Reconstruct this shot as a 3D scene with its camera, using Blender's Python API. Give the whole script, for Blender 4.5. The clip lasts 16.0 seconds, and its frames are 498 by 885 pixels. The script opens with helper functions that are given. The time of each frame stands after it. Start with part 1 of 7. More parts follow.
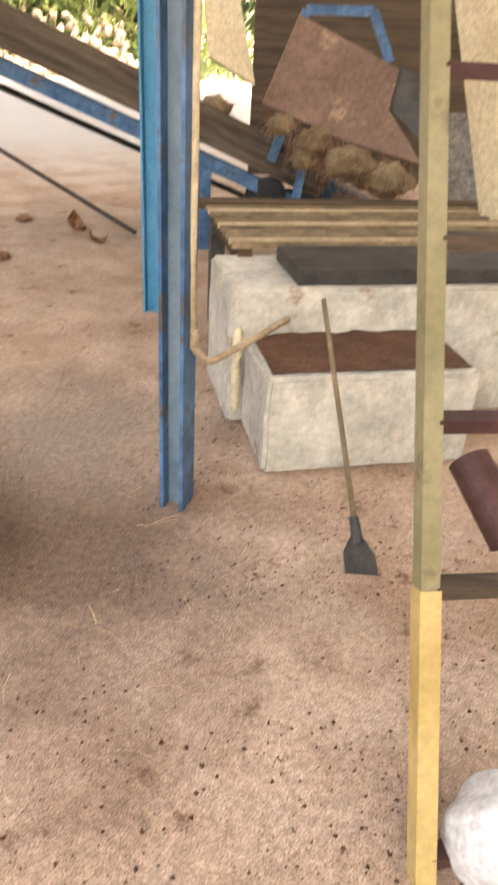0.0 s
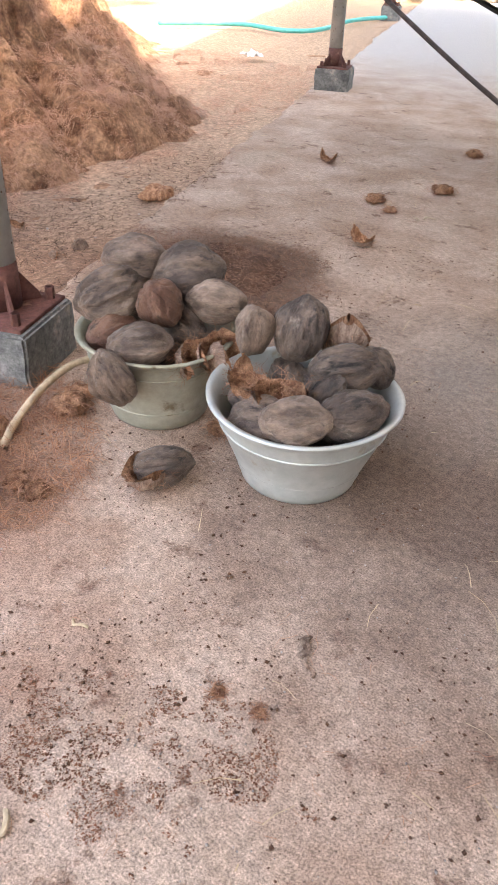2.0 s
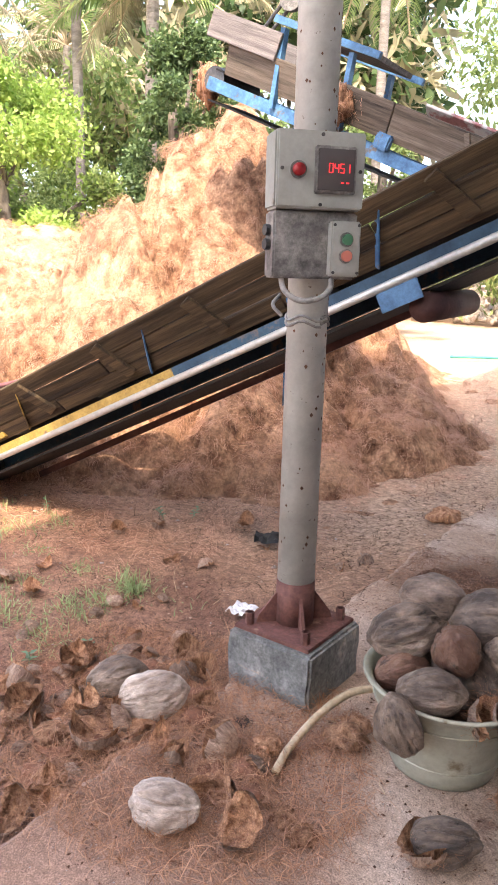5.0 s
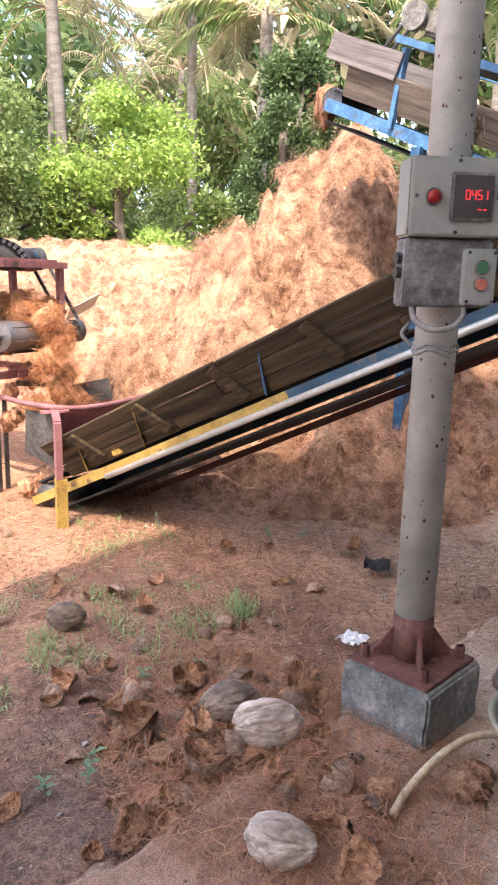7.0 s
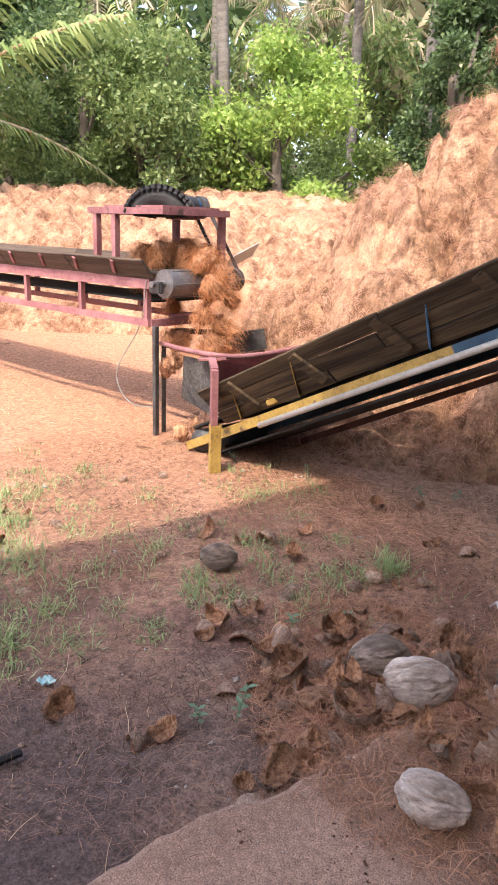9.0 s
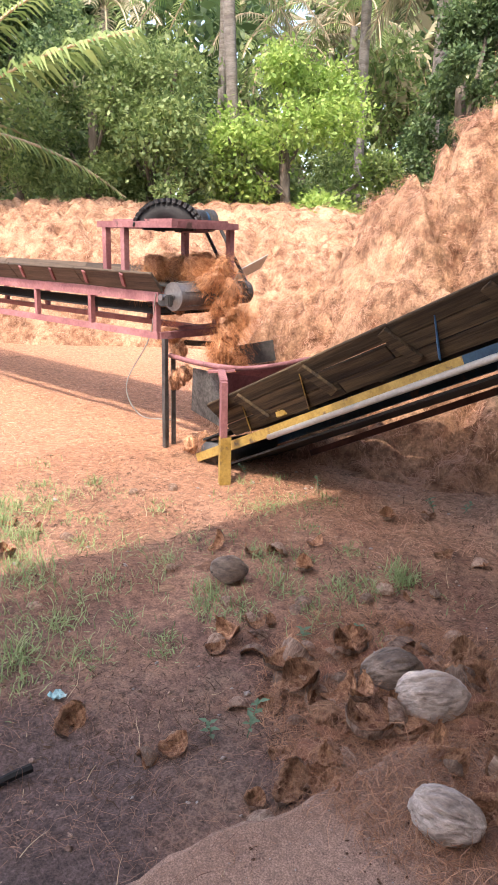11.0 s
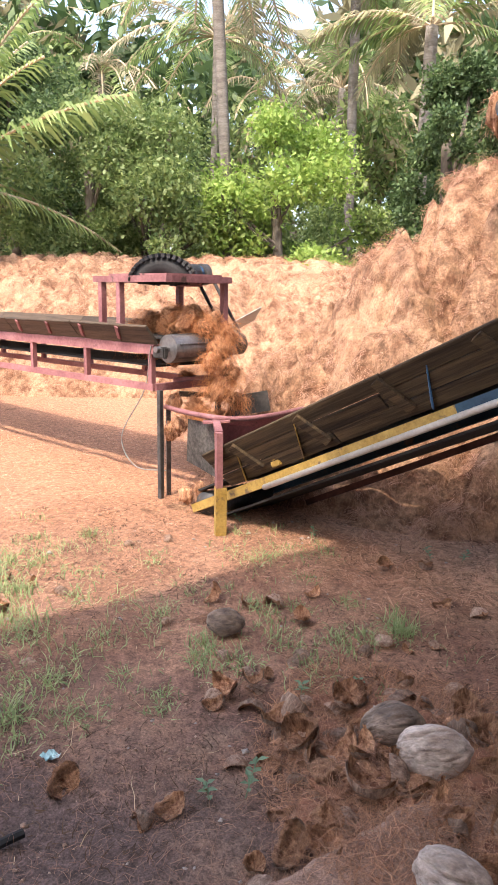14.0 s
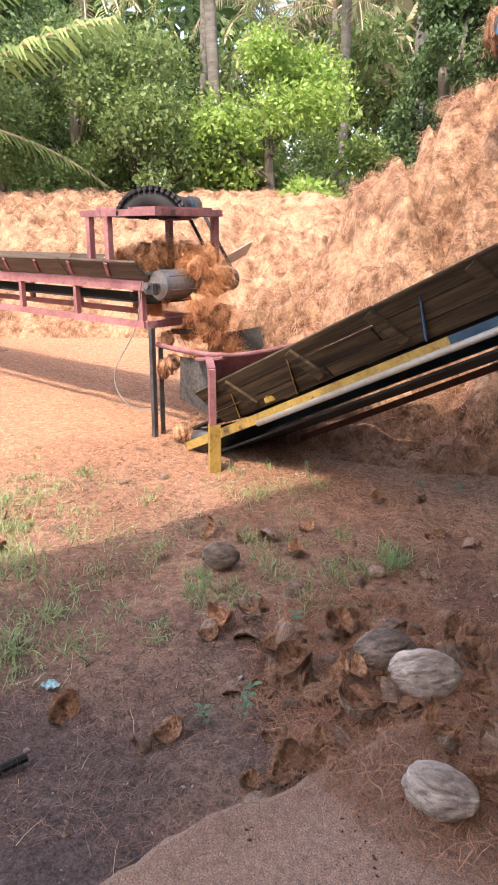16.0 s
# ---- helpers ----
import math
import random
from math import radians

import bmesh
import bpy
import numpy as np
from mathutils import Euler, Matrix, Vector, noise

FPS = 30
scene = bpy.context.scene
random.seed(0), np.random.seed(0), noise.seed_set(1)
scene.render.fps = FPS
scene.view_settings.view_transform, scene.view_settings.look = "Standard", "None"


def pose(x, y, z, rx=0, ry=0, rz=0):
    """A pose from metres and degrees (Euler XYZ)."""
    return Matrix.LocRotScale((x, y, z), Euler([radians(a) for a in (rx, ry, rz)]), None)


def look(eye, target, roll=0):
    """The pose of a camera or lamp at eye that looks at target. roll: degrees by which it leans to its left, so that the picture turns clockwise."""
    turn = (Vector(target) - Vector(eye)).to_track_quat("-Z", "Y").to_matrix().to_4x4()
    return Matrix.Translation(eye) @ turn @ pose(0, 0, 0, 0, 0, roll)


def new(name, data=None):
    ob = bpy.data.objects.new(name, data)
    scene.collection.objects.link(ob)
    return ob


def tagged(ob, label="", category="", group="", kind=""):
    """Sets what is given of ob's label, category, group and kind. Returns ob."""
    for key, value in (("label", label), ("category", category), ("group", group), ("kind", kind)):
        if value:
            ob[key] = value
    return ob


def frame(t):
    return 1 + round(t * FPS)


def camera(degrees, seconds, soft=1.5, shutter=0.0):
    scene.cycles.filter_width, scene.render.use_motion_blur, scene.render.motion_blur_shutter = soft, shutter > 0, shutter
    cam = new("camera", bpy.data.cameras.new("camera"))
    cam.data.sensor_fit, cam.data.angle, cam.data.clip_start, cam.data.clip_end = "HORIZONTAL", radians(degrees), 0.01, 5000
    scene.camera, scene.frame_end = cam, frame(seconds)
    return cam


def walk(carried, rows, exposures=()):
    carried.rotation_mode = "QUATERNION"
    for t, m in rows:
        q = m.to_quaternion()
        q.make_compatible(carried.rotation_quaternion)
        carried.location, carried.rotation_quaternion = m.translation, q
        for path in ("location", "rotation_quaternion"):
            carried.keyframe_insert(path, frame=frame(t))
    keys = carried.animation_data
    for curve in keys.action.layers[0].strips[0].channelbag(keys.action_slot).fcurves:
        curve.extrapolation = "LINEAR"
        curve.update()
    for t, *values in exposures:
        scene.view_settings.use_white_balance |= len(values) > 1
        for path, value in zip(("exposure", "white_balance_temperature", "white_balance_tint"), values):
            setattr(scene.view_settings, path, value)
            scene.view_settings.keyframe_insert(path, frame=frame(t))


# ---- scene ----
# ---------------------------------------------------------------- camera
cam = camera(37.5, 16.0, soft=1.6, shutter=0.15)
PATH = [
    (0, (-0.07, 0.21, 1.165), (-0.119, 1.952, 0.184), 3.4),
    (0.2, (-0.104, 0.237, 1.161), (-0.248, 1.857, -0.003), 3.3),
    (0.5, (-0.142, 0.234, 1.129), (-0.399, 1.833, -0.045), 4.9),
    (0.8, (-0.128, 0.245, 1.125), (-0.625, 1.807, -0.021), 2.7),
    (1, (-0.153, 0.226, 1.134), (-0.757, 1.771, 0.016), 4.8),
    (1.5, (-0.19, 0.225, 1.132), (-1.0, 1.663, 0.003), 3.8),
    (2, (-0.215, 0.223, 1.124), (-1.113, 1.592, -0.024), 2.6),
    (2.5, (-0.247, 0.22, 1.131), (-1.315, 1.539, 0.073), 1.7),
    (3, (-0.291, 0.191, 1.2), (-1.532, 1.484, 0.311), 2.9),
    (3.5, (-0.283, 0.18, 1.2), (-1.652, 1.444, 0.474), 2.5),
    (4, (-0.295, 0.163, 1.215), (-1.789, 1.342, 0.599), 2.2),
    (4.2, (-0.304, 0.165, 1.213), (-1.837, 1.316, 0.643), 1.9),
    (6.3, (-0.332, 0.185, 1.265), (-1.97, 1.257, 0.855), 1.2),
    (6.5, (-0.34, 0.181, 1.261), (-2.003, 1.212, 0.845), 1.2),
    (7, (-0.372, 0.13, 1.26), (-2.115, 1.012, 0.831), 1.4),
    (7.5, (-0.392, 0.094, 1.251), (-2.202, 0.818, 0.803), 1.8),
    (8, (-0.404, 0.076, 1.245), (-2.246, 0.692, 0.767), 2.1),
    (8.5, (-0.414, 0.069, 1.232), (-2.266, 0.62, 0.719), 2.0),
    (9, (-0.419, 0.075, 1.225), (-2.27, 0.596, 0.673), 1.9),
    (11.5, (-0.423, 0.076, 1.234), (-2.3, 0.552, 0.734), 0.9),
    (12, (-0.424, 0.075, 1.239), (-2.317, 0.543, 0.794), 0.7),
    (12.5, (-0.419, 0.071, 1.243), (-2.319, 0.543, 0.835), 0.7),
    (13, (-0.412, 0.07, 1.245), (-2.312, 0.556, 0.855), 0.7),
    (13.5, (-0.418, 0.068, 1.24), (-2.314, 0.572, 0.852), 0.8),
    (14, (-0.42, 0.076, 1.237), (-2.312, 0.59, 0.843), 0.8),
    (14.5, (-0.421, 0.079, 1.238), (-2.309, 0.605, 0.838), 0.8),
    (15, (-0.422, 0.075, 1.24), (-2.303, 0.605, 0.815), 0.6),
    (15.5, (-0.418, 0.079, 1.232), (-2.294, 0.603, 0.778), 0.4),
    (16, (-0.42, 0.091, 1.215), (-2.272, 0.606, 0.663), -0.0),
]
walk(cam, [(t, look(eye, target, roll)) for t, eye, target, roll in PATH],
     [(t, stops, warm, tint) for t, stops, warm, tint in ((0.0, 3.40, 10600, 15), (0.6, 3.36, 9600, 15), (1.2, 3.28, 8500, 13), (2.5, 3.24, 7500, 12), (3.5, 3.24, 7450, 13), (4.2, 3.16, 7450, 15), (6.5, 2.86, 7050, 15), (7.5, 2.56, 6950, 15), (9.0, 2.34, 6900, 15), (16.0, 2.26, 7000, 13))])

# ---------------------------------------------------------------- light
SUN_EL, SUN_AZ = 56.0, (0.75, -0.66)
world = bpy.data.worlds.new("sky")
scene.world = world
world.use_nodes = True
wn = world.node_tree.nodes
sky = wn.new("ShaderNodeTexSky")
sky.sky_type = "NISHITA"
sky.sun_disc = False
sky.sun_elevation = radians(SUN_EL)
sky.sun_rotation = math.atan2(SUN_AZ[0], SUN_AZ[1])
sky.dust_density = 3.0
wn["Background"].inputs[1].default_value = 0.15
world.node_tree.links.new(sky.outputs[0], wn["Background"].inputs[0])
sun_data = bpy.data.lights.new("sun", "SUN")
sun_data.energy = 1.30
sun_data.angle = radians(0.6)
sun_data.color = (1.0, 0.93, 0.82)
sun = new("sun", sun_data)
sh = math.cos(radians(SUN_EL)) / math.hypot(*SUN_AZ)
sun.matrix_world = look((SUN_AZ[0] * sh * 30, SUN_AZ[1] * sh * 30, math.sin(radians(SUN_EL)) * 30), (0, 0, 0))


# ---------------------------------------------------------------- materials
def mat(name, c1, c2, rough=0.8, metal=0.0, big=4.0, fine=60.0, bump=0.3, stretch=(1, 1, 1), vary=0.15,
        c3=None, c3_scale=1.5, c3_cut=0.58, grain=0.35, c4=None, c4_scale=2.5, c4_cut=0.6, emit=0.0, dist=0.01, spec=0.3, fades=(), spots=(), mid=0.0, mid_scale=18.0):
    m = bpy.data.materials.new(name)
    m.use_nodes = True
    nt = m.node_tree
    n, l = nt.nodes, nt.links
    bsdf = n["Principled BSDF"]
    bsdf.inputs["Roughness"].default_value = rough
    bsdf.inputs["Metallic"].default_value = metal
    bsdf.inputs["Specular IOR Level"].default_value = spec
    tc = n.new("ShaderNodeTexCoord")
    mp = n.new("ShaderNodeMapping")
    mp.inputs["Scale"].default_value = stretch
    l.new(tc.outputs["Object"], mp.inputs["Vector"])
    info = n.new("ShaderNodeObjectInfo")
    shift = n.new("ShaderNodeVectorMath")
    shift.operation = "ADD"
    scale = n.new("ShaderNodeMath")
    scale.operation = "MULTIPLY"
    scale.inputs[1].default_value = 13.0
    l.new(info.outputs["Random"], scale.inputs[0])
    l.new(mp.outputs["Vector"], shift.inputs[0])
    l.new(scale.outputs[0], shift.inputs[1])

    def noise_tex(s, detail, rgh=0.6):
        t = n.new("ShaderNodeTexNoise")
        t.inputs["Scale"].default_value = s
        t.inputs["Detail"].default_value = detail
        t.inputs["Roughness"].default_value = rgh
        l.new(shift.outputs[0], t.inputs["Vector"])
        return t

    def ramp(src, a, b, lo, hi):
        r = n.new("ShaderNodeValToRGB")
        r.color_ramp.elements[0].position, r.color_ramp.elements[1].position = lo, hi
        r.color_ramp.elements[0].color, r.color_ramp.elements[1].color = (*a, 1), (*b, 1)
        l.new(src, r.inputs[0])
        return r.outputs[0]

    def mix(kind, fac, a, b):
        x = n.new("ShaderNodeMix")
        x.data_type = "RGBA"
        x.blend_type = kind
        if isinstance(fac, float):
            x.inputs[0].default_value = fac
        else:
            l.new(fac, x.inputs[0])
        l.new(a, x.inputs[6])
        l.new(b, x.inputs[7])
        return x.outputs[2]

    nb, nf = noise_tex(big, 5), noise_tex(fine, 6, 0.7)
    col = ramp(nb.outputs[0], c1, c2, 0.35, 0.65)
    if c3:
        n3 = noise_tex(c3_scale, 7, 0.65)
        mask = ramp(n3.outputs[0], (0, 0, 0), (1, 1, 1), c3_cut, c3_cut + 0.07)
        flat = n.new("ShaderNodeRGB")
        flat.outputs[0].default_value = (*c3, 1)
        col = mix("MIX", mask, col, flat.outputs[0])
    if c4:
        n4 = noise_tex(c4_scale, 9, 0.72)
        mask4 = ramp(n4.outputs[0], (0, 0, 0), (1, 1, 1), c4_cut, c4_cut + 0.09)
        flat4 = n.new("ShaderNodeRGB")
        flat4.outputs[0].default_value = (*c4, 1)
        col = mix("MIX", mask4, col, flat4.outputs[0])
    for axis, start, end, tone in fades:      # one tone gives way to another along the ground: dust, with painted daylight
        sp = n.new("ShaderNodeSeparateXYZ")
        l.new(tc.outputs["Object"], sp.inputs[0])
        ad = n.new("ShaderNodeMath")
        ad.operation = "MULTIPLY_ADD"
        ad.inputs[1].default_value = 1.6
        l.new(nb.outputs[0], ad.inputs[0])
        l.new(sp.outputs[axis], ad.inputs[2])
        mr = n.new("ShaderNodeMapRange")
        mr.inputs["From Min"].default_value, mr.inputs["From Max"].default_value = start + 0.8, end + 0.8
        l.new(ad.outputs[0], mr.inputs["Value"])
        ft = n.new("ShaderNodeRGB")
        ft.outputs[0].default_value = (*tone, 1)
        col = mix("MIX", mr.outputs[0], col, ft.outputs[0])
    for x, y, inner, outer, tone in spots:    # a tone round a place: stains, and the darker patch beside the second tub
        ds = n.new("ShaderNodeVectorMath")
        ds.operation = "DISTANCE"
        ds.inputs[1].default_value = (x, y, -0.07)
        l.new(tc.outputs["Object"], ds.inputs[0])
        ad = n.new("ShaderNodeMath")
        ad.operation = "MULTIPLY_ADD"
        ad.inputs[1].default_value = (outer - inner) * 1.6
        l.new(nb.outputs[0], ad.inputs[0])
        l.new(ds.outputs["Value"], ad.inputs[2])
        mr = n.new("ShaderNodeMapRange")
        mr.inputs["From Min"].default_value, mr.inputs["From Max"].default_value = outer + (outer - inner) * 0.8, inner + (outer - inner) * 0.8
        l.new(ad.outputs[0], mr.inputs["Value"])
        ft = n.new("ShaderNodeRGB")
        ft.outputs[0].default_value = (*tone, 1)
        col = mix("MIX", mr.outputs[0], col, ft.outputs[0])
    lo = 1 - grain
    g = ramp(nf.outputs[0], (lo, lo, lo), (1 + grain * 0.5,) * 3, 0.3, 0.7)
    col = mix("MULTIPLY", 1.0, col, g)
    if mid:
        nm = noise_tex(mid_scale, 8, 0.75)
        lm = 1 - mid
        col = mix("MULTIPLY", 1.0, col, ramp(nm.outputs[0], (lm, lm, lm), (1 + mid * 0.6,) * 3, 0.36, 0.62))
    if vary:
        v = n.new("ShaderNodeMapRange")
        v.inputs["To Min"].default_value = 1 - vary
        v.inputs["To Max"].default_value = 1 + vary
        l.new(info.outputs["Random"], v.inputs["Value"])
        cb = n.new("ShaderNodeCombineColor")
        for i in range(3):
            l.new(v.outputs[0], cb.inputs[i])
        col = mix("MULTIPLY", 1.0, col, cb.outputs[0])
    l.new(col, bsdf.inputs["Base Color"])
    if emit:
        l.new(col, bsdf.inputs["Emission Color"])
        bsdf.inputs["Emission Strength"].default_value = emit
    if bump:
        b = n.new("ShaderNodeBump")
        b.inputs["Strength"].default_value = bump
        b.inputs["Distance"].default_value = dist
        l.new(nf.outputs[0], b.inputs["Height"])
        l.new(b.outputs[0], bsdf.inputs["Normal"])
    return m


def leaf_mat(name, c1, c2, trans=0.35):
    """Foliage and fibre: colour varies from leaf to leaf, and light passes through."""
    m = bpy.data.materials.new(name)
    m.use_nodes = True
    n, l = m.node_tree.nodes, m.node_tree.links
    bsdf = n["Principled BSDF"]
    bsdf.inputs["Roughness"].default_value = 0.55
    geo = n.new("ShaderNodeNewGeometry")
    r = n.new("ShaderNodeValToRGB")
    r.color_ramp.elements[0].color, r.color_ramp.elements[1].color = (*c1, 1), (*c2, 1)
    l.new(geo.outputs["Random Per Island"], r.inputs[0])
    l.new(r.outputs[0], bsdf.inputs["Base Color"])
    tr = n.new("ShaderNodeBsdfTranslucent")
    l.new(r.outputs[0], tr.inputs["Color"])
    mx = n.new("ShaderNodeMixShader")
    mx.inputs[0].default_value = trans
    l.new(bsdf.outputs[0], mx.inputs[1])
    l.new(tr.outputs[0], mx.inputs[2])
    l.new(mx.outputs[0], n["Material Output"].inputs["Surface"])
    return m


# pale far end: cleaner concrete, with its stronger daylight painted into the tone
# spots: edge dirt, coir waste, and a darker patch right of the second tub
M_SLAB = mat("dusty_concrete", (0.42, 0.28, 0.20), (0.60, 0.452, 0.355), 0.92, big=3.2, fine=240, bump=0.7, c3=(0.50, 0.375, 0.285), c3_scale=1.3, c3_cut=0.60, c4=(0.22, 0.125, 0.085), c4_scale=8.0, c4_cut=0.575, grain=0.78, vary=0, dist=0.0035, fades=((1, 6.0, 9.0, (0.54, 0.505, 0.47)),), spots=((-1.62, 0.45, 0.45, 0.85, (0.40, 0.245, 0.175)), (-1.70, 1.05, 0.15, 0.40, (0.40, 0.245, 0.17)), (*(-1.875, 2.493, 0.000)[:2], 0.15, 0.55, (0.14, 0.08, 0.058)), (-0.56, 1.62, 0.22, 0.75, (0.21, 0.145, 0.11)), (-0.75, 2.3, 0.1, 0.6, (0.36, 0.29, 0.24))), mid=0.3, mid_scale=55)
# fade along x: orange coir dust, its tone brightened as sunlit ground
M_SOIL = mat("red_soil", (0.23, 0.118, 0.08), (0.45, 0.255, 0.17), 0.95, big=2.6, fine=130, bump=1.0, c3=(0.38, 0.24, 0.165), c3_scale=1.6, c3_cut=0.55, c4=(0.10, 0.062, 0.05), c4_scale=2.2, c4_cut=0.56, grain=0.7, vary=0, dist=0.008, fades=((0, -3.2, -4.8, (0.45, 0.23, 0.138)), (1, 1.3, 3.6, (0.58, 0.40, 0.275))), spots=((-1.9, -0.1, 0.35, 1.1, (0.15, 0.10, 0.086)), (-1.5, -0.55, 0.15, 0.5, (0.22, 0.215, 0.235))), mid=0.5, mid_scale=30)
# c1 paints the crevices' shade: the mass is darker than the strands over it
M_COIR = mat("coir_fibre_mass", (0.22, 0.105, 0.06), (0.54, 0.32, 0.20), 0.95, big=9.0, fine=60, bump=1.0, c3=(0.58, 0.35, 0.22), c3_scale=1.6, c3_cut=0.52, grain=0.5, vary=0, dist=0.03, mid=0.35, mid_scale=24)
M_DUST = mat("coir_dust", (0.10, 0.05, 0.032), (0.17, 0.085, 0.05), 0.95, big=8, fine=90, bump=0.9, grain=0.5, vary=0)
M_PITH = mat("red_brown_pith", (0.20, 0.085, 0.05), (0.36, 0.17, 0.105), 0.95, big=8, fine=90, bump=0.6, grain=0.5, vary=0)
M_BLOCK = mat("weathered_concrete", (0.13, 0.135, 0.13), (0.27, 0.265, 0.25), 0.85, big=9, fine=90, bump=0.7, c3=(0.38, 0.33, 0.28), c3_scale=9, c3_cut=0.58, grain=0.4, mid=0.4, mid_scale=30)
M_WHITE = mat("whitewashed_masonry", (0.40, 0.385, 0.335), (0.56, 0.54, 0.475), 0.9, big=5, fine=40, bump=0.3, c3=(0.30, 0.21, 0.15), c3_scale=4, c3_cut=0.60, grain=0.2, mid=0.2, mid_scale=9)
M_TUB = mat("aluminium_tub", (0.40, 0.42, 0.395), (0.53, 0.54, 0.505), 0.36, metal=0.3, big=5, fine=30, bump=0.06, c3=(0.34, 0.29, 0.21), c3_scale=7, c3_cut=0.62, grain=0.12)
M_POLE = mat("speckled_grey_paint", (0.31, 0.31, 0.285), (0.42, 0.42, 0.385), 0.5, big=6, fine=26, bump=0.1, c3=(0.08, 0.055, 0.045), c3_scale=48, c3_cut=0.645, grain=0.15)
M_REDOX = mat("red_oxide_paint", (0.085, 0.034, 0.028), (0.15, 0.065, 0.052), 0.75, big=18, fine=70, bump=0.3, c3=(0.22, 0.135, 0.095), c3_scale=14, c3_cut=0.60)
M_BLUE = mat("blue_paint", (0.03, 0.105, 0.22), (0.075, 0.19, 0.34), 0.5, big=6, fine=50, bump=0.1, c3=(0.11, 0.095, 0.085), c3_scale=8, c3_cut=0.57, grain=0.3, mid=0.25, mid_scale=12)
M_DKBLUE = mat("dusty_blue_steel", (0.014, 0.042, 0.075), (0.035, 0.085, 0.13), 0.6, big=5, fine=50, bump=0.2, c3=(0.14, 0.10, 0.08), c3_scale=5, c3_cut=0.55, grain=0.3)
M_TEAL = mat("teal_blue_paint", (0.02, 0.20, 0.36), (0.05, 0.27, 0.43), 0.5, big=6, fine=60, bump=0.1, grain=0.2)
M_GALV = mat("galvanised_steel", (0.46, 0.46, 0.44), (0.60, 0.60, 0.58), 0.45, metal=0.4, big=8, fine=60, bump=0.1, grain=0.2)
M_YELLOW = mat("yellow_paint", (0.27, 0.17, 0.04), (0.38, 0.255, 0.075), 0.6, big=8, fine=50, bump=0.15, c3=(0.12, 0.08, 0.05), c3_scale=10, c3_cut=0.56, grain=0.35)
M_LADY = mat("faded_yellow_paint", (0.22, 0.195, 0.105), (0.30, 0.265, 0.155), 0.6, big=5, fine=50, bump=0.2, c3=(0.16, 0.12, 0.07), c3_scale=7, c3_cut=0.60, grain=0.2)
M_PINK = mat("faded_red_oxide", (0.20, 0.08, 0.085), (0.30, 0.14, 0.145), 0.7, big=6, fine=50, bump=0.2, c3=(0.09, 0.05, 0.045), c3_scale=8, c3_cut=0.60, grain=0.3)
M_WOOD = mat("weathered_plank", (0.032, 0.021, 0.012), (0.125, 0.083, 0.045), 0.88, big=5, fine=26, bump=0.6, stretch=(0.25, 5, 5), c3=(0.03, 0.02, 0.014), c3_scale=3, c3_cut=0.56, grain=0.5)
M_DKWOOD = mat("dark_plank", (0.055, 0.040, 0.030), (0.12, 0.085, 0.06), 0.9, big=5, fine=26, bump=0.5, stretch=(0.25, 5, 5), grain=0.4)
M_GREYWOOD = mat("grey_plank", (0.10, 0.09, 0.088), (0.20, 0.18, 0.175), 0.9, big=5, fine=26, bump=0.5, stretch=(0.3, 5, 5), grain=0.35)
M_BELT = mat("rubber_belt", (0.012, 0.012, 0.012), (0.03, 0.028, 0.026), 0.75, big=6, fine=40, bump=0.2, grain=0.3)
M_RUBBER = mat("tyre_rubber", (0.018, 0.018, 0.02), (0.04, 0.04, 0.042), 0.7, big=9, fine=60, bump=0.3, grain=0.3)
M_DKSTEEL = mat("dark_steel", (0.05, 0.05, 0.052), (0.11, 0.105, 0.10), 0.55, metal=0.5, big=9, fine=60, bump=0.2, grain=0.3)
M_ROLLER = mat("worn_roller_steel", (0.10, 0.095, 0.10), (0.19, 0.185, 0.19), 0.4, metal=0.6, big=5, fine=40, bump=0.1, grain=0.2)
M_MAROON = mat("rusty_maroon_steel", (0.05, 0.02, 0.018), (0.10, 0.045, 0.04), 0.6, big=7, fine=50, bump=0.2, grain=0.3)
M_BOX = mat("grey_enamel", (0.22, 0.225, 0.205), (0.28, 0.285, 0.26), 0.5, big=4, fine=50, bump=0.05, c3=(0.17, 0.145, 0.12), c3_scale=9, c3_cut=0.62, grain=0.12)
M_GREYBOX = mat("dusty_steel_box", (0.11, 0.105, 0.10), (0.22, 0.21, 0.195), 0.7, big=14, fine=60, bump=0.15, grain=0.35, mid=0.3, mid_scale=30)
M_DARKGLASS = mat("dark_meter_window", (0.05, 0.045, 0.045), (0.07, 0.06, 0.06), 0.25, big=4, fine=50, bump=0, grain=0.05, spec=0.5)
M_LED = mat("red_led", (0.8, 0.03, 0.04), (0.8, 0.04, 0.05), 0.4, bump=0, grain=0.0, vary=0, emit=0.15)
M_REDBTN = mat("red_lamp", (0.22, 0.01, 0.012), (0.28, 0.015, 0.018), 0.35, bump=0, grain=0.05)
M_GREENBTN = mat("green_button", (0.03, 0.10, 0.05), (0.04, 0.13, 0.07), 0.4, bump=0, grain=0.05)
M_PINKBTN = mat("faded_red_button", (0.45, 0.14, 0.10), (0.5, 0.18, 0.13), 0.5, bump=0, grain=0.05)
M_CABLE = mat("grey_cable", (0.16, 0.15, 0.14), (0.26, 0.25, 0.23), 0.7, big=20, fine=90, bump=0.1)
M_HOSE = mat("turquoise_hose", (0.06, 0.36, 0.33), (0.10, 0.44, 0.40), 0.45, big=9, fine=50, bump=0.05, grain=0.1)
M_ROPE = mat("dark_rope", (0.07, 0.055, 0.05), (0.12, 0.09, 0.08), 0.9, big=30, fine=120, bump=0.4)
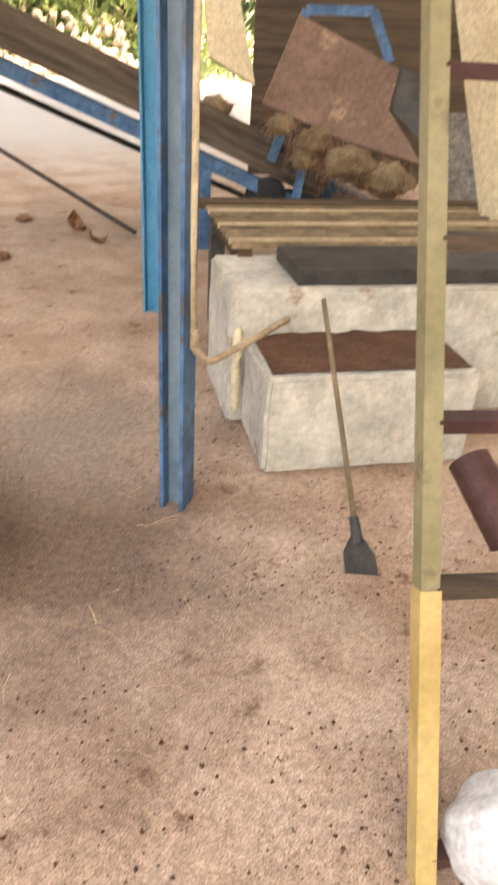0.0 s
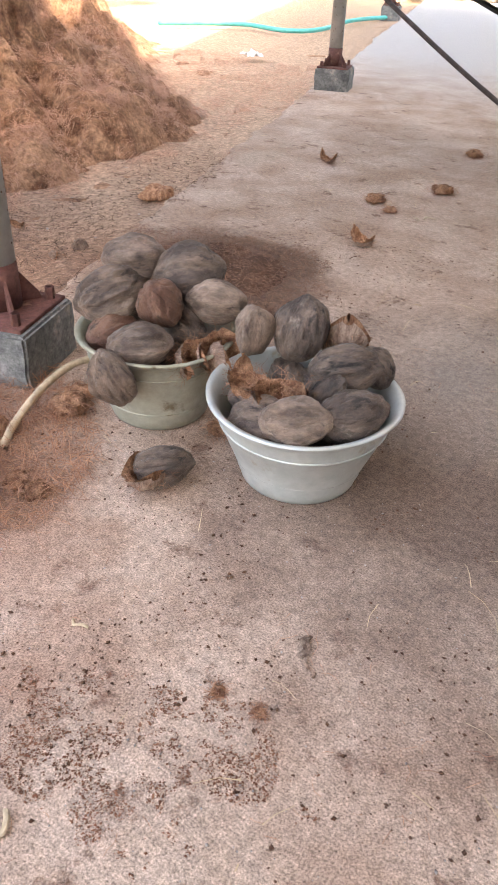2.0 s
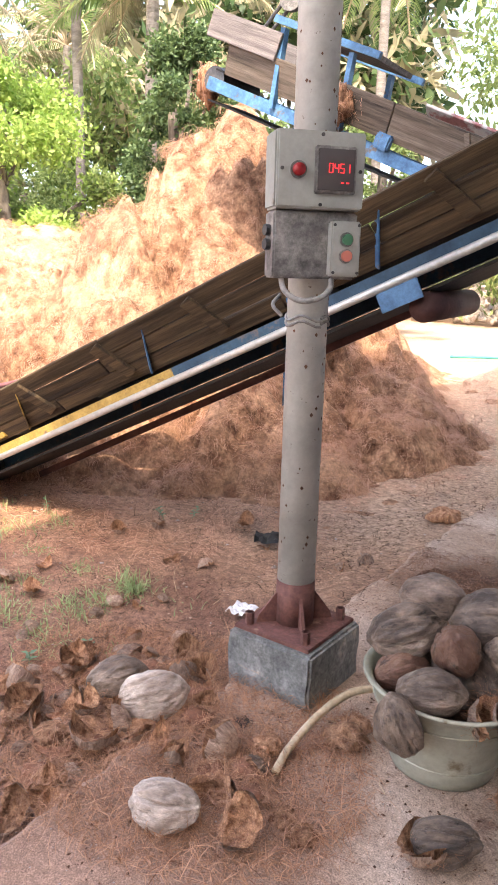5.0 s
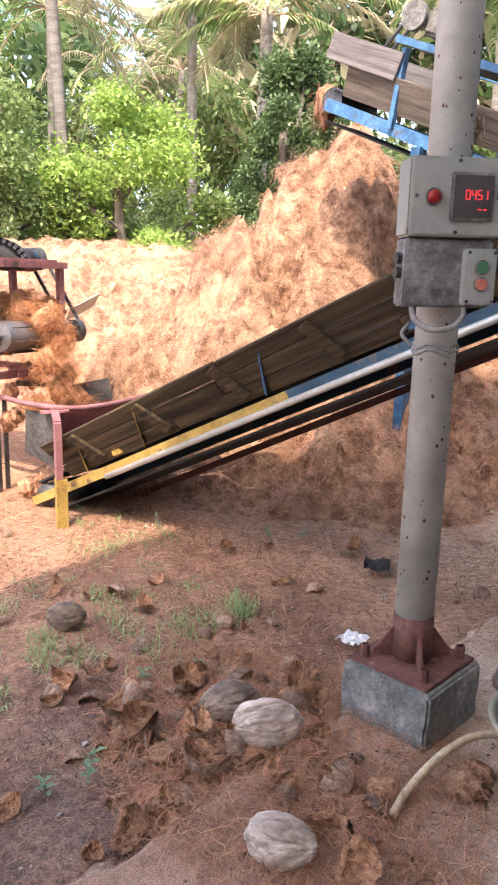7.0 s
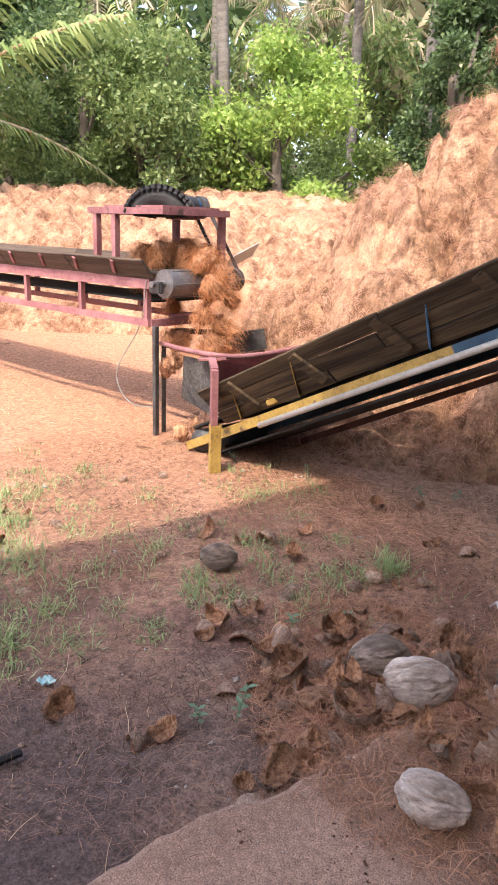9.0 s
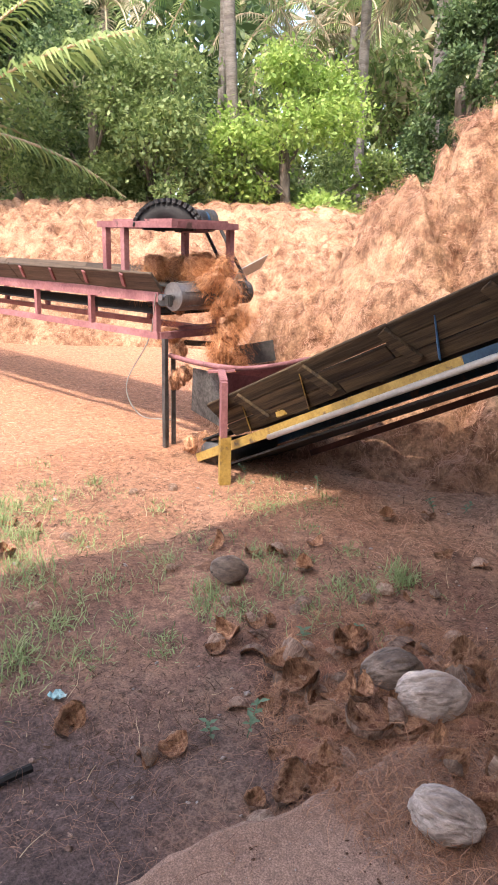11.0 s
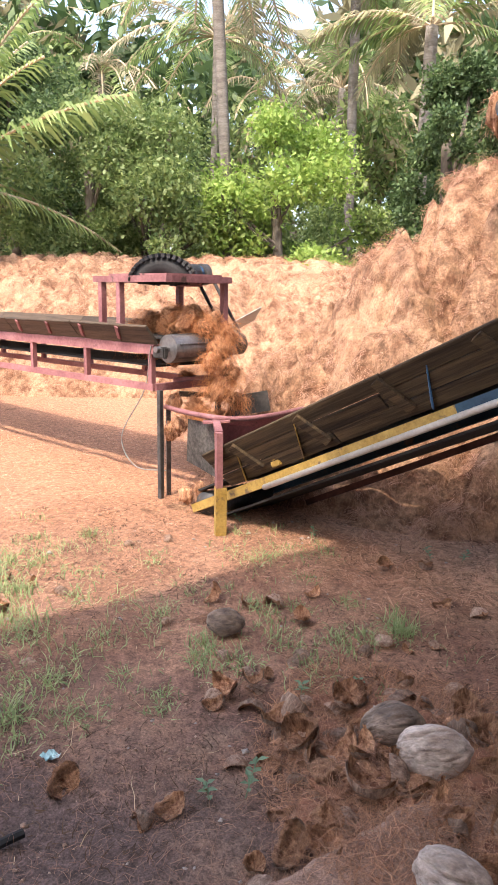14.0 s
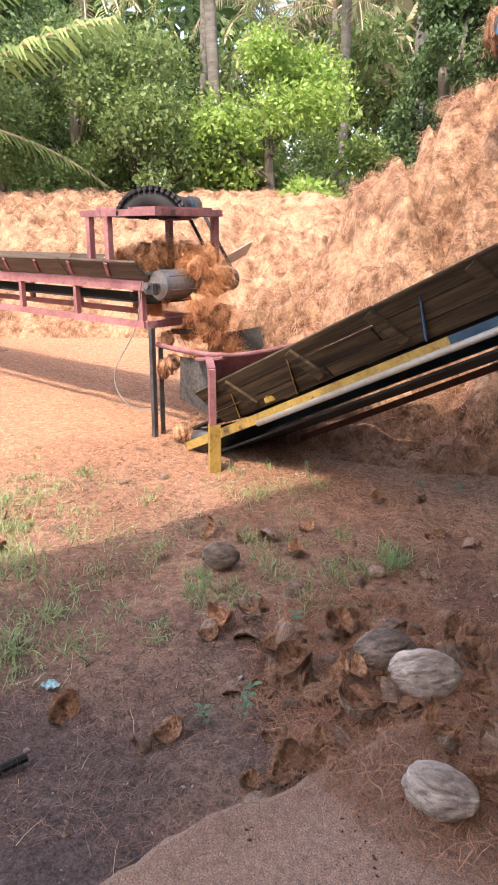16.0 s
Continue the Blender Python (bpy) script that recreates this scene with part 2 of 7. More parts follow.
M_BROWNPANEL = mat("brown_sheet_panel", (0.13, 0.082, 0.062), (0.20, 0.13, 0.10), 0.75, big=3, fine=40, bump=0.2, c3=(0.35, 0.24, 0.16), c3_scale=4, c3_cut=0.6)
M_SLEEVE = mat("bright_yellow_paint", (0.36, 0.25, 0.09), (0.47, 0.345, 0.15), 0.6, big=6, fine=50, bump=0.15, c3=(0.30, 0.22, 0.12), c3_scale=9, c3_cut=0.6, grain=0.2)
M_CREAM = mat("cream_painted_board", (0.55, 0.46, 0.30), (0.66, 0.57, 0.40), 0.75, big=4, fine=40, bump=0.2, c3=(0.36, 0.25, 0.15), c3_scale=5, c3_cut=0.6)
M_NUT = mat("dry_coconut_skin", (0.065, 0.044, 0.033), (0.25, 0.18, 0.137), 0.48, big=6, fine=30, bump=1.0, stretch=(3.0, 3.0, 1.4), c3=(0.36, 0.29, 0.235), c3_scale=4, c3_cut=0.63, c4=(0.022, 0.015, 0.012), c4_scale=7, c4_cut=0.56, grain=0.45, vary=0.35, spec=0.5, mid=0.2, mid_scale=14)
M_NUTPALE = mat("bleached_coconut_skin", (0.30, 0.225, 0.18), (0.60, 0.50, 0.43), 0.6, big=6, fine=30, bump=1.0, stretch=(3.0, 3.0, 1.4), c3=(0.14, 0.10, 0.075), c3_scale=5, c3_cut=0.60, c4=(0.07, 0.05, 0.04), c4_scale=9, c4_cut=0.63, grain=0.4, vary=0.2, mid=0.2, mid_scale=14)
M_NUTRED = mat("reddish_coconut_skin", (0.13, 0.06, 0.04), (0.24, 0.14, 0.098), 0.5, big=6, fine=30, bump=0.8, stretch=(3.0, 3.0, 1.4), c3=(0.06, 0.04, 0.03), c3_scale=6, c3_cut=0.60, grain=0.35)
M_CRACK = mat("split_shadow_fibre", (0.06, 0.035, 0.022), (0.10, 0.06, 0.035), 0.95, bump=0.3)
M_HUSKIN = mat("husk_inner_fibre", (0.24, 0.105, 0.055), (0.60, 0.33, 0.19), 0.95, big=16, fine=70, bump=1.0, stretch=(3, 3, 0.6), grain=0.6, vary=0.3)
M_HUSKOUT = mat("husk_outer_skin", (0.21, 0.125, 0.088), (0.52, 0.37, 0.28), 0.75, big=14, fine=60, bump=1.0, stretch=(3, 3, 0.6), grain=0.5, vary=0.35)
M_STALK = mat("dry_palm_stalk", (0.42, 0.32, 0.21), (0.55, 0.44, 0.30), 0.7, big=9, fine=50, bump=0.3, grain=0.3)
M_TRUNK = mat("palm_trunk", (0.17, 0.145, 0.125), (0.28, 0.25, 0.22), 0.9, big=4, fine=20, bump=0.8, stretch=(1, 1, 4), grain=0.35, dist=0.03)
M_BARK = mat("tree_bark", (0.10, 0.08, 0.065), (0.18, 0.15, 0.12), 0.9, big=6, fine=30, bump=0.8, stretch=(3, 3, 0.7), grain=0.35)
M_PAPER = mat("white_scrap", (0.6, 0.6, 0.62), (0.75, 0.75, 0.76), 0.6, big=15, fine=60, bump=0.3)
M_SCRAPBLUE = mat("pale_blue_wrapper", (0.25, 0.5, 0.52), (0.5, 0.68, 0.68), 0.4, big=25, fine=60, bump=0.2)
M_ROOF = mat("roof_sheet", (0.44, 0.43, 0.41), (0.52, 0.51, 0.49), 0.8, big=3, fine=30, bump=0.1)
M_STONE = mat("pebble", (0.25, 0.22, 0.20), (0.36, 0.33, 0.30), 0.85, big=20, fine=80, bump=0.4, vary=0.3)
M_FIBRE = leaf_mat("loose_coir", (0.38, 0.195, 0.12), (0.68, 0.42, 0.29), 0.25)
M_FIBREDK = leaf_mat("damp_coir", (0.18, 0.08, 0.045), (0.52, 0.28, 0.17), 0.2)
M_FIBREMAT = leaf_mat("tangled_husk_fibre", (0.20, 0.085, 0.045), (0.56, 0.30, 0.17), 0.2)
M_FIBRESOIL = leaf_mat("trodden_coir", (0.13, 0.06, 0.038), (0.38, 0.21, 0.13), 0.15)
M_FIBREOR = leaf_mat("fresh_orange_coir", (0.34, 0.13, 0.05), (0.64, 0.31, 0.14), 0.3)
M_STRAW = leaf_mat("pale_straw", (0.45, 0.32, 0.18), (0.62, 0.48, 0.30), 0.2)
M_GRASS = leaf_mat("grass_blade", (0.16, 0.24, 0.09), (0.36, 0.43, 0.20), 0.35)
M_WEED = leaf_mat("weed_leaf", (0.10, 0.19, 0.10), (0.19, 0.28, 0.17), 0.3)
M_LEAFB = leaf_mat("bright_leaf", (0.17, 0.29, 0.05), (0.42, 0.54, 0.16), 0.5)
M_LEAFM = leaf_mat("mid_leaf", (0.10, 0.165, 0.05), (0.29, 0.36, 0.14), 0.5)
M_LEAFD = leaf_mat("dark_leaf", (0.04, 0.08, 0.03), (0.14, 0.21, 0.08), 0.45)
M_PALM = leaf_mat("palm_leaflet", (0.12, 0.20, 0.06), (0.34, 0.42, 0.16), 0.45)
M_PALMDRY = leaf_mat("dry_palm_leaflet", (0.20, 0.18, 0.11), (0.44, 0.40, 0.25), 0.4)

M_WEB = mat("dusty_blue_grey_steel", (0.09, 0.15, 0.20), (0.17, 0.24, 0.29), 0.6, big=5, fine=50, bump=0.1, grain=0.2)
M_BATTEN = mat("pale_batten", (0.15, 0.105, 0.065), (0.28, 0.21, 0.13), 0.88, big=5, fine=26, bump=0.5, grain=0.4)
# duller copy of the tub metal: the first tub's shade painted in, plus stains
M_TUBDIM = mat("shaded_stained_tub", (0.32, 0.31, 0.235), (0.45, 0.435, 0.35), 0.45, metal=0.25, big=5, fine=30, bump=0.1, c3=(0.20, 0.16, 0.10), c3_scale=6, c3_cut=0.58, grain=0.2)
M_GREYBRN = mat("grey_brown_plank", (0.075, 0.06, 0.048), (0.18, 0.148, 0.118), 0.9, big=5, fine=26, bump=0.5, stretch=(0.3, 5, 5), c3=(0.035, 0.028, 0.024), c3_scale=3, c3_cut=0.58, grain=0.4)
M_REDWHITE = mat("flaking_red_and_white_paint", (0.34, 0.14, 0.14), (0.45, 0.22, 0.21), 0.8, big=4, fine=30, bump=0.3, c3=(0.60, 0.58, 0.56), c3_scale=3, c3_cut=0.5, grain=0.2)
M_NUTTAN = mat("tan_coconut_skin", (0.10, 0.066, 0.047), (0.33, 0.24, 0.18), 0.5, big=6, fine=30, bump=1.0, stretch=(3.0, 3.0, 1.4), c3=(0.34, 0.28, 0.22), c3_scale=4, c3_cut=0.60, c4=(0.04, 0.026, 0.020), c4_scale=7, c4_cut=0.57, grain=0.4, vary=0.25, spec=0.5, mid=0.2, mid_scale=14)



# ---------------------------------------------------------------- building helpers
V = Vector
rng = np.random.default_rng(7)


def mesh_from(name, verts, faces, material, parent=None, label="", smooth=False):
    me = bpy.data.meshes.new(name)
    me.from_pydata([tuple(v) for v in verts], [], [tuple(int(i) for i in f) for f in faces])
    me.materials.append(material)
    if smooth:
        me.polygons.foreach_set("use_smooth", [True] * len(me.polygons))
    ob = new(name, me)
    ob.parent = parent
    if label:
        ob["label"] = label
    return ob


def part(name, bm, material, parent=None, label="", smooth=False):
    me = bpy.data.meshes.new(name)
    bm.to_mesh(me)
    bm.free()
    me.materials.append(material)
    if smooth:
        me.polygons.foreach_set("use_smooth", [True] * len(me.polygons))
    ob = new(name, me)
    ob.parent = parent
    if label:
        ob["label"] = label
    return ob


def thing(name, m, label, category, group="", kind=""):
    ob = new(name)
    ob.empty_display_size = 0.1
    ob.matrix_basis = m if isinstance(m, Matrix) else Matrix.Translation(m)
    return tagged(ob, label, category, group, kind)


def box(bm, size, m=None, bevel=0.0):
    r = bmesh.ops.create_cube(bm, size=1.0, matrix=(m or Matrix()) @ Matrix.Diagonal((*size, 1)))
    if bevel:
        edges = list({e for v in r["verts"] for e in v.link_edges})
        bmesh.ops.bevel(bm, geom=edges, offset=bevel, segments=2, affect="EDGES", clamp_overlap=True)
    return bm


def span(a, b):
    """A frame with z along a to b, at the middle, and the length."""
    a, b = V(a), V(b)
    d = b - a
    return Matrix.Translation((a + b) / 2) @ d.to_track_quat("Z", "Y").to_matrix().to_4x4(), d.length


def rod(bm, a, b, r, r2=None, seg=12):
    m, length = span(a, b)
    bmesh.ops.create_cone(bm, cap_ends=True, segments=seg, radius1=r, radius2=r if r2 is None else r2, depth=length, matrix=m)
    return bm


def bar(bm, a, b, w, h, bevel=0.0):
    """A straight bar of w (level) by h (upright) from a to b."""
    a, b = V(a), V(b)
    x = (b - a).normalized()
    y = V((0, 0, 1)).cross(x)
    y = y.normalized() if y.length > 1e-3 else V((0, 1, 0))
    z = x.cross(y)
    m = Matrix.Translation((a + b) / 2) @ Matrix((x, y, z)).transposed().to_4x4()
    return box(bm, ((b - a).length, w, h), m, bevel)


def channel(bm, a, b, w, h, t=0.006, side=-1):
    """A C section from a to b: web on one side, two flanges."""
    a, b = V(a), V(b)
    x = (b - a).normalized()
    y = V((0, 0, 1)).cross(x)
    y = y.normalized() if y.length > 1e-3 else V((0, 1, 0))
    z = x.cross(y)
    m = Matrix.Translation((a + b) / 2) @ Matrix((x, y, z)).transposed().to_4x4()
    n = (b - a).length / 2
    o, q = side * w / 2, side * (w / 2 - t)
    prof = [(o, -h / 2), (o, h / 2), (-o, h / 2), (-o, h / 2 - t), (q, h / 2 - t), (q, -h / 2 + t), (-o, -h / 2 + t), (-o, -h / 2)]
    ends = [[bm.verts.new(m @ V((s * n, u, v))) for u, v in prof] for s in (-1, 1)]
    for k in range(8):
        bm.faces.new((ends[0][k], ends[0][(k + 1) % 8], ends[1][(k + 1) % 8], ends[1][k]))
    bm.faces.new(ends[0][::-1])
    bm.faces.new(ends[1])
    bmesh.ops.recalc_face_normals(bm, faces=bm.faces[:])
    return bm


def tube(bm, pts, r, seg=8):
    """A bent tube through points."""
    pts = [V(p) for p in pts]
    rings = []
    for i, p in enumerate(pts):
        d = (pts[min(i + 1, len(pts) - 1)] - pts[max(i - 1, 0)]).normalized()
        q = d.to_track_quat("Z", "Y")
        rings.append([bm.verts.new(p + q @ V((r * math.cos(k * math.tau / seg), r * math.sin(k * math.tau / seg), 0))) for k in range(seg)])
    for u, v in zip(rings, rings[1:]):
        for k in range(seg):
            bm.faces.new((u[k], u[(k + 1) % seg], v[(k + 1) % seg], v[k]))
    bm.faces.new(rings[0][::-1])
    bm.faces.new(rings[-1])
    return bm


def smooth_path(pts, n=8):
    """Points of a smooth curve through pts."""
    pts = [V(p) for p in pts]
    q = [pts[0] * 2 - pts[1], *pts, pts[-1] * 2 - pts[-2]]
    out = []
    for i in range(1, len(q) - 2):
        for k in range(n):
            t = k / n
            a, b, c, d = q[i - 1], q[i], q[i + 1], q[i + 2]
            out.append(0.5 * ((2 * b) + (c - a) * t + (2 * a - 5 * b + 4 * c - d) * t * t + (3 * b - a - 3 * c + d) * t ** 3))
    out.append(pts[-1])
    return out


def lathe(bm, profile, seg=48):
    rings = [[bm.verts.new((r * math.cos(k * math.tau / seg), r * math.sin(k * math.tau / seg), z)) for k in range(seg)] for r, z in profile]
    for u, v in zip(rings, rings[1:]):
        for k in range(seg):
            bm.faces.new((u[k], u[(k + 1) % seg], v[(k + 1) % seg], v[k]))
    bm.faces.new(rings[0][::-1])
    return bm


def strands(origins, lengths, width, curl, lift, r, segs=3, heading=None):
    """Thin bent ribbons that start at the origins: vertices and faces as arrays."""
    n = len(origins)
    ang = r.uniform(0, math.tau, n) if heading is None else heading
    pitch = r.normal(lift, 0.35, n)
    p = np.array(origins, float)
    verts = np.zeros((n, segs + 1, 2, 3))
    for s in range(segs + 1):
        d = np.stack([np.cos(ang) * np.cos(pitch), np.sin(ang) * np.cos(pitch), np.sin(pitch)], 1)
        side = np.stack([-np.sin(ang), np.cos(ang), r.normal(0, 0.5, n)], 1) * (width * (1.0 - 0.6 * s / segs))
        verts[:, s, 0], verts[:, s, 1] = p - side, p + side
        p = p + d * (np.asarray(lengths) / segs)[:, None]
        ang = ang + r.normal(0, curl, n)
        pitch = pitch - np.abs(r.normal(curl * 0.5, 0.2, n))
    base = np.arange(n)[:, None] * (segs + 1) * 2
    faces = []
    for s in range(segs):
        i = base[:, 0] + s * 2
        faces.append(np.stack([i, i + 1, i + 3, i + 2], 1))
    return verts.reshape(-1, 3), np.concatenate(faces)


def fast_mesh(name, verts, faces, material, parent=None, label=""):
    """A mesh of many quads from arrays."""
    me = bpy.data.meshes.new(name)
    verts, faces = np.asarray(verts, np.float32), np.asarray(faces, np.int32)
    k = faces.shape[1]
    me.vertices.add(len(verts))
    me.vertices.foreach_set("co", verts.ravel())
    me.loops.add(faces.size)
    me.loops.foreach_set("vertex_index", faces.ravel())
    me.polygons.add(len(faces))
    me.polygons.foreach_set("loop_start", np.arange(0, faces.size, k, dtype=np.int32))
    me.polygons.foreach_set("loop_total", np.full(len(faces), k, np.int32))
    me.update(calc_edges=True)
    me.validate()
    me.materials.append(material)
    ob = new(name, me)
    ob.parent = parent
    if label:
        ob["label"] = label
    return ob


def fbm(x, y, s, seed=0.0, octaves=3):
    return noise.fractal(V((x * s, y * s, seed)), 1.0, 2.0, octaves)


# ---------------------------------------------------------------- ground, slab, heap
EDGE = lambda y: -1.57 - 0.343 * y          # the slab's outer edge


def soil_z(x, y):
    out = EDGE(y) - x                        # metres outside the slab
    if out < -0.1:
        return -0.16
    far = min(1.0, math.hypot(x, y) / 60)
    z = -0.035 - 0.05 * min(1.0, max(0.0, out) / 0.5)
    z += 0.02 * fbm(x, y, 1.3, 3.1) + 0.006 * fbm(x, y, 5.0, 7.7)
    return z * (1 - far) - 0.05 * far


def grid(name, xs, ys, fn, material, smooth=True):
    verts = [(x, y, fn(x, y)) for y in ys for x in xs]
    nx = len(xs)
    faces = [(j * nx + i, j * nx + i + 1, (j + 1) * nx + i + 1, (j + 1) * nx + i) for j in range(len(ys) - 1) for i in range(nx - 1)]
    return mesh_from(name, verts, faces, material, smooth=smooth)


def axis_steps(lo, hi, step, reach):
    mid = list(np.arange(lo, hi + step / 2, step))
    out, a, b = [], lo, hi
    k = step
    left, right = [], []
    while a > -reach or b < reach:
        k *= 1.35
        a, b = a - k, b + k
        left.append(a)
        right.append(b)
    return left[::-1] + mid + right


ground = tagged(grid("ground", axis_steps(-7.6, -1.2, 0.05, 600), axis_steps(-2.0, 9.0, 0.055, 600), soil_z, M_SOIL),
                "reddish-brown trodden earth strewn with coir dust", "ground", kind="structure")

bm = bmesh.new()
ys = [*np.arange(-14, -1, 0.25), *np.arange(-1, 7, 0.035), *np.arange(7, 34, 0.25)]
prev = None
for y in ys:
    xe = EDGE(y) + 0.035 * fbm(0.3, y, 2.2, 5.5) + 0.030 * fbm(0.9, y, 9, 2.2)
    row = [bm.verts.new((xe - 0.012, y, -0.25)), bm.verts.new((xe + 0.01 * noise.noise(V((y * 30, 0, 0))), y, -0.022)), bm.verts.new((xe + 0.03 + 0.02 * noise.noise(V((y * 17, 3, 0))), y, 0))]
    row += [bm.verts.new((xe + 0.06 + (9 - xe) * k, y, 0)) for k in (0.1, 0.3, 0.6, 1.0)]
    if prev:
        for i in range(len(row) - 1):
            bm.faces.new((prev[i], prev[i + 1], row[i + 1], row[i]))
    prev = row
slab = tagged(part("floor", bm, M_SLAB), "dusty pink-tan concrete slab floor of an open shed", "floor", kind="structure")

FRONT = [(-30, -14), (-12.3, -5.5), (-10.7, -2.0), (-10.0, 0.3), (-9.3, 2.6), (-8.2, 4.4), (-7.6, 6.0), (-8.6, 8.0), (-14, 9.5)]
PEAK = (-5.63, 3.69)
SLOPE_R = (0.0, 0.16, 0.34, 0.50, 0.85, 1.25, 1.9, 2.35, 2.75, 3.2)
SLOPE_Z = (2.36, 2.31, 2.14, 1.90, 1.46, 1.18, 0.58, 0.22, -0.06, -0.3)
TAIL = ((-5.3, 4.6), (-7.5, 7.3))


def inside_distance(x, y):
    """Metres inside the heap's foot line, minus outside."""
    best, crossings = 1e9, 0
    for (ax, ay), (bx, by) in zip(FRONT, FRONT[1:]):
        dx, dy = bx - ax, by - ay
        t = max(0.0, min(1.0, ((x - ax) * dx + (y - ay) * dy) / (dx * dx + dy * dy)))
        best = min(best, math.hypot(x - ax - t * dx, y - ay - t * dy))
        if (ay > y) != (by > y) and x < ax + (y - ay) / dy * dx:
            crossings += 1
    return best if crossings % 2 else -best


def pillow(x, y, s, k):
    """Rounded lumps, 0 in the creases to 1 on their tops."""
    u = x * s + 0.5 * noise.noise(V((x * s, y * s, k + 3)))
    return 1 - (1 - min(1.0, 2.4 * abs(noise.noise(V((u, y * s, k)))))) ** 2


def heap_z(x, y):
    """The far ridge, the steep fresh mound under the conveyor's head, and its low trampled tail."""
    d = inside_distance(x, y)
    rough = 0.16 * fbm(x, y, 0.9, 1.5) + 0.30 * (pillow(x, y, 1.7, 9.1) - 0.48) + 0.27 * (pillow(x, y, 3.6, 4.2) - 0.3) + 0.05 * fbm(x, y, 12, 2.2)
    low = max(0.0, min(1.0, (y - 4.2) / 2.5))
    ridge = (1.76 - 1.1 * low) * (1 - math.exp(-max(0.0, d) / 0.95)) - 0.3 * max(0.0, min(1.0, 0.5 - d * 2))
    px, py = x - PEAK[0], y - PEAK[1]
    a = math.atan2(py, px)
    pk = math.hypot(px, py) * (1 + 0.10 * noise.noise(V((math.cos(a) * 1.6, math.sin(a) * 1.6, 4.4))))
    pk *= 1 + 0.30 * max(0.0, math.cos(a - 0.85)) ** 2 + 0.16 * max(0.0, math.cos(a + 0.2)) + 0.16 * max(0.0, math.cos(a + 2.04))      # steepest on the side under the belt
    cone = float(np.interp(pk, SLOPE_R, SLOPE_Z))
    worn = max(0.0, math.cos(a - 0.35)) * max(0.0, min(1.0, (pk - 0.75) / 0.8))      # trampled low towards the shed
    cone -= max(0.0, cone + 0.05) * 0.72 * worn
    (ax, ay), (bx, by) = TAIL
    t = max(0.0, min(1.0, ((x - ax) * (bx - ax) + (y - ay) * (by - ay)) / ((bx - ax) ** 2 + (by - ay) ** 2)))
    off = math.hypot(x - ax - t * (bx - ax), y - ay - t * (by - ay))
    tail = 0.40 * math.exp(-(off / 0.5) ** 2) - 0.16
    h = max(ridge, cone, tail)
    if h <= -0.29:
        return -0.3
    firm = (0.5 + 0.6 * min(1.0, max(0.0, pk - 0.2) / 0.5) + 0.3 * max(0.0, 0.5 - h)) if ridge < max(cone, tail) else 0.5
    return h + rough * firm * max(0.0, min(1.0, (h + 0.25) * 1.8))


heap = tagged(grid("fibre_heap", list(np.arange(-13.2, -3.0, 0.045)), list(np.arange(-6.5, 9.5, 0.055)), heap_z, M_COIR),
              "great sunlit heap of loose golden-brown coconut fibre", "fibre heap", kind="stuff")


def scatter_strands(name, count, x0, x1, y0, y1, zfn, keep, length, width, curl, lift, material, label, category, seed, raise_z=0.004, segs=3):
    r = np.random.default_rng(seed)
    pts = []
    while len(pts) < count:
        x, y = r.uniform(x0, x1), r.uniform(y0, y1)
        if keep(x, y):
            pts.append((x, y, zfn(x, y) + raise_z))
    v, f = strands(pts, r.uniform(length * 0.5, length * 1.5, count), width, curl, lift, r, segs)
    return tagged(fast_mesh(name, v, f, material), label, category, kind="stuff")




def tufts(name, count, per, x0, x1, y0, y1, zfn, keep, length, width, spread, material, label, category, seed):
    """Swirled locks of fibre: each lock is a bundle of strands that bend alike."""
    r = np.random.default_rng(seed)
    pts = []
    while len(pts) < count:
        x, y = r.uniform(x0, x1), r.uniform(y0, y1)
        if keep(x, y):
            pts.append((x, y, zfn(x, y)))
    c = np.repeat(np.array(pts), per, axis=0)
    n = len(c)
    head = np.repeat(r.uniform(0, math.tau, count), per) + r.normal(0, 0.18, n)
    bend = np.repeat(r.normal(0, 1.1, count), per) + r.normal(0, 0.2, n)
    up = np.repeat(r.uniform(0.05, 0.65, count), per) + r.normal(0, 0.25, n)
    ln = np.repeat(r.uniform(0.6, 1.4, count), per) * length * r.uniform(0.7, 1.25, n)
    p = c + np.stack([r.normal(0, spread, n), r.normal(0, spread, n), r.uniform(-0.02, 0.015, n)], 1)
    segs = 5
    verts = np.zeros((n, segs + 1, 2, 3))
    for s in range(segs + 1):
        d = np.stack([np.cos(head) * np.cos(up), np.sin(head) * np.cos(up), np.sin(up)], 1)
        side = np.cross(d, np.stack([r.normal(0, 0.4, n), r.normal(0, 0.4, n), np.ones(n)], 1)) * width * (1 - 0.5 * s / segs)
        verts[:, s, 0], verts[:, s, 1] = p - side, p + side
        p = p + d * (ln / segs)[:, None]
        head = head + bend * 0.5
        up = up - 0.42
    base = np.arange(n) * (segs + 1) * 2
    faces = np.concatenate([np.stack([base + s * 2, base + s * 2 + 1, base + s * 2 + 3, base + s * 2 + 2], 1) for s in range(segs)])
    return tagged(fast_mesh(name, verts.reshape(-1, 3), faces, material), label, category, kind="stuff")


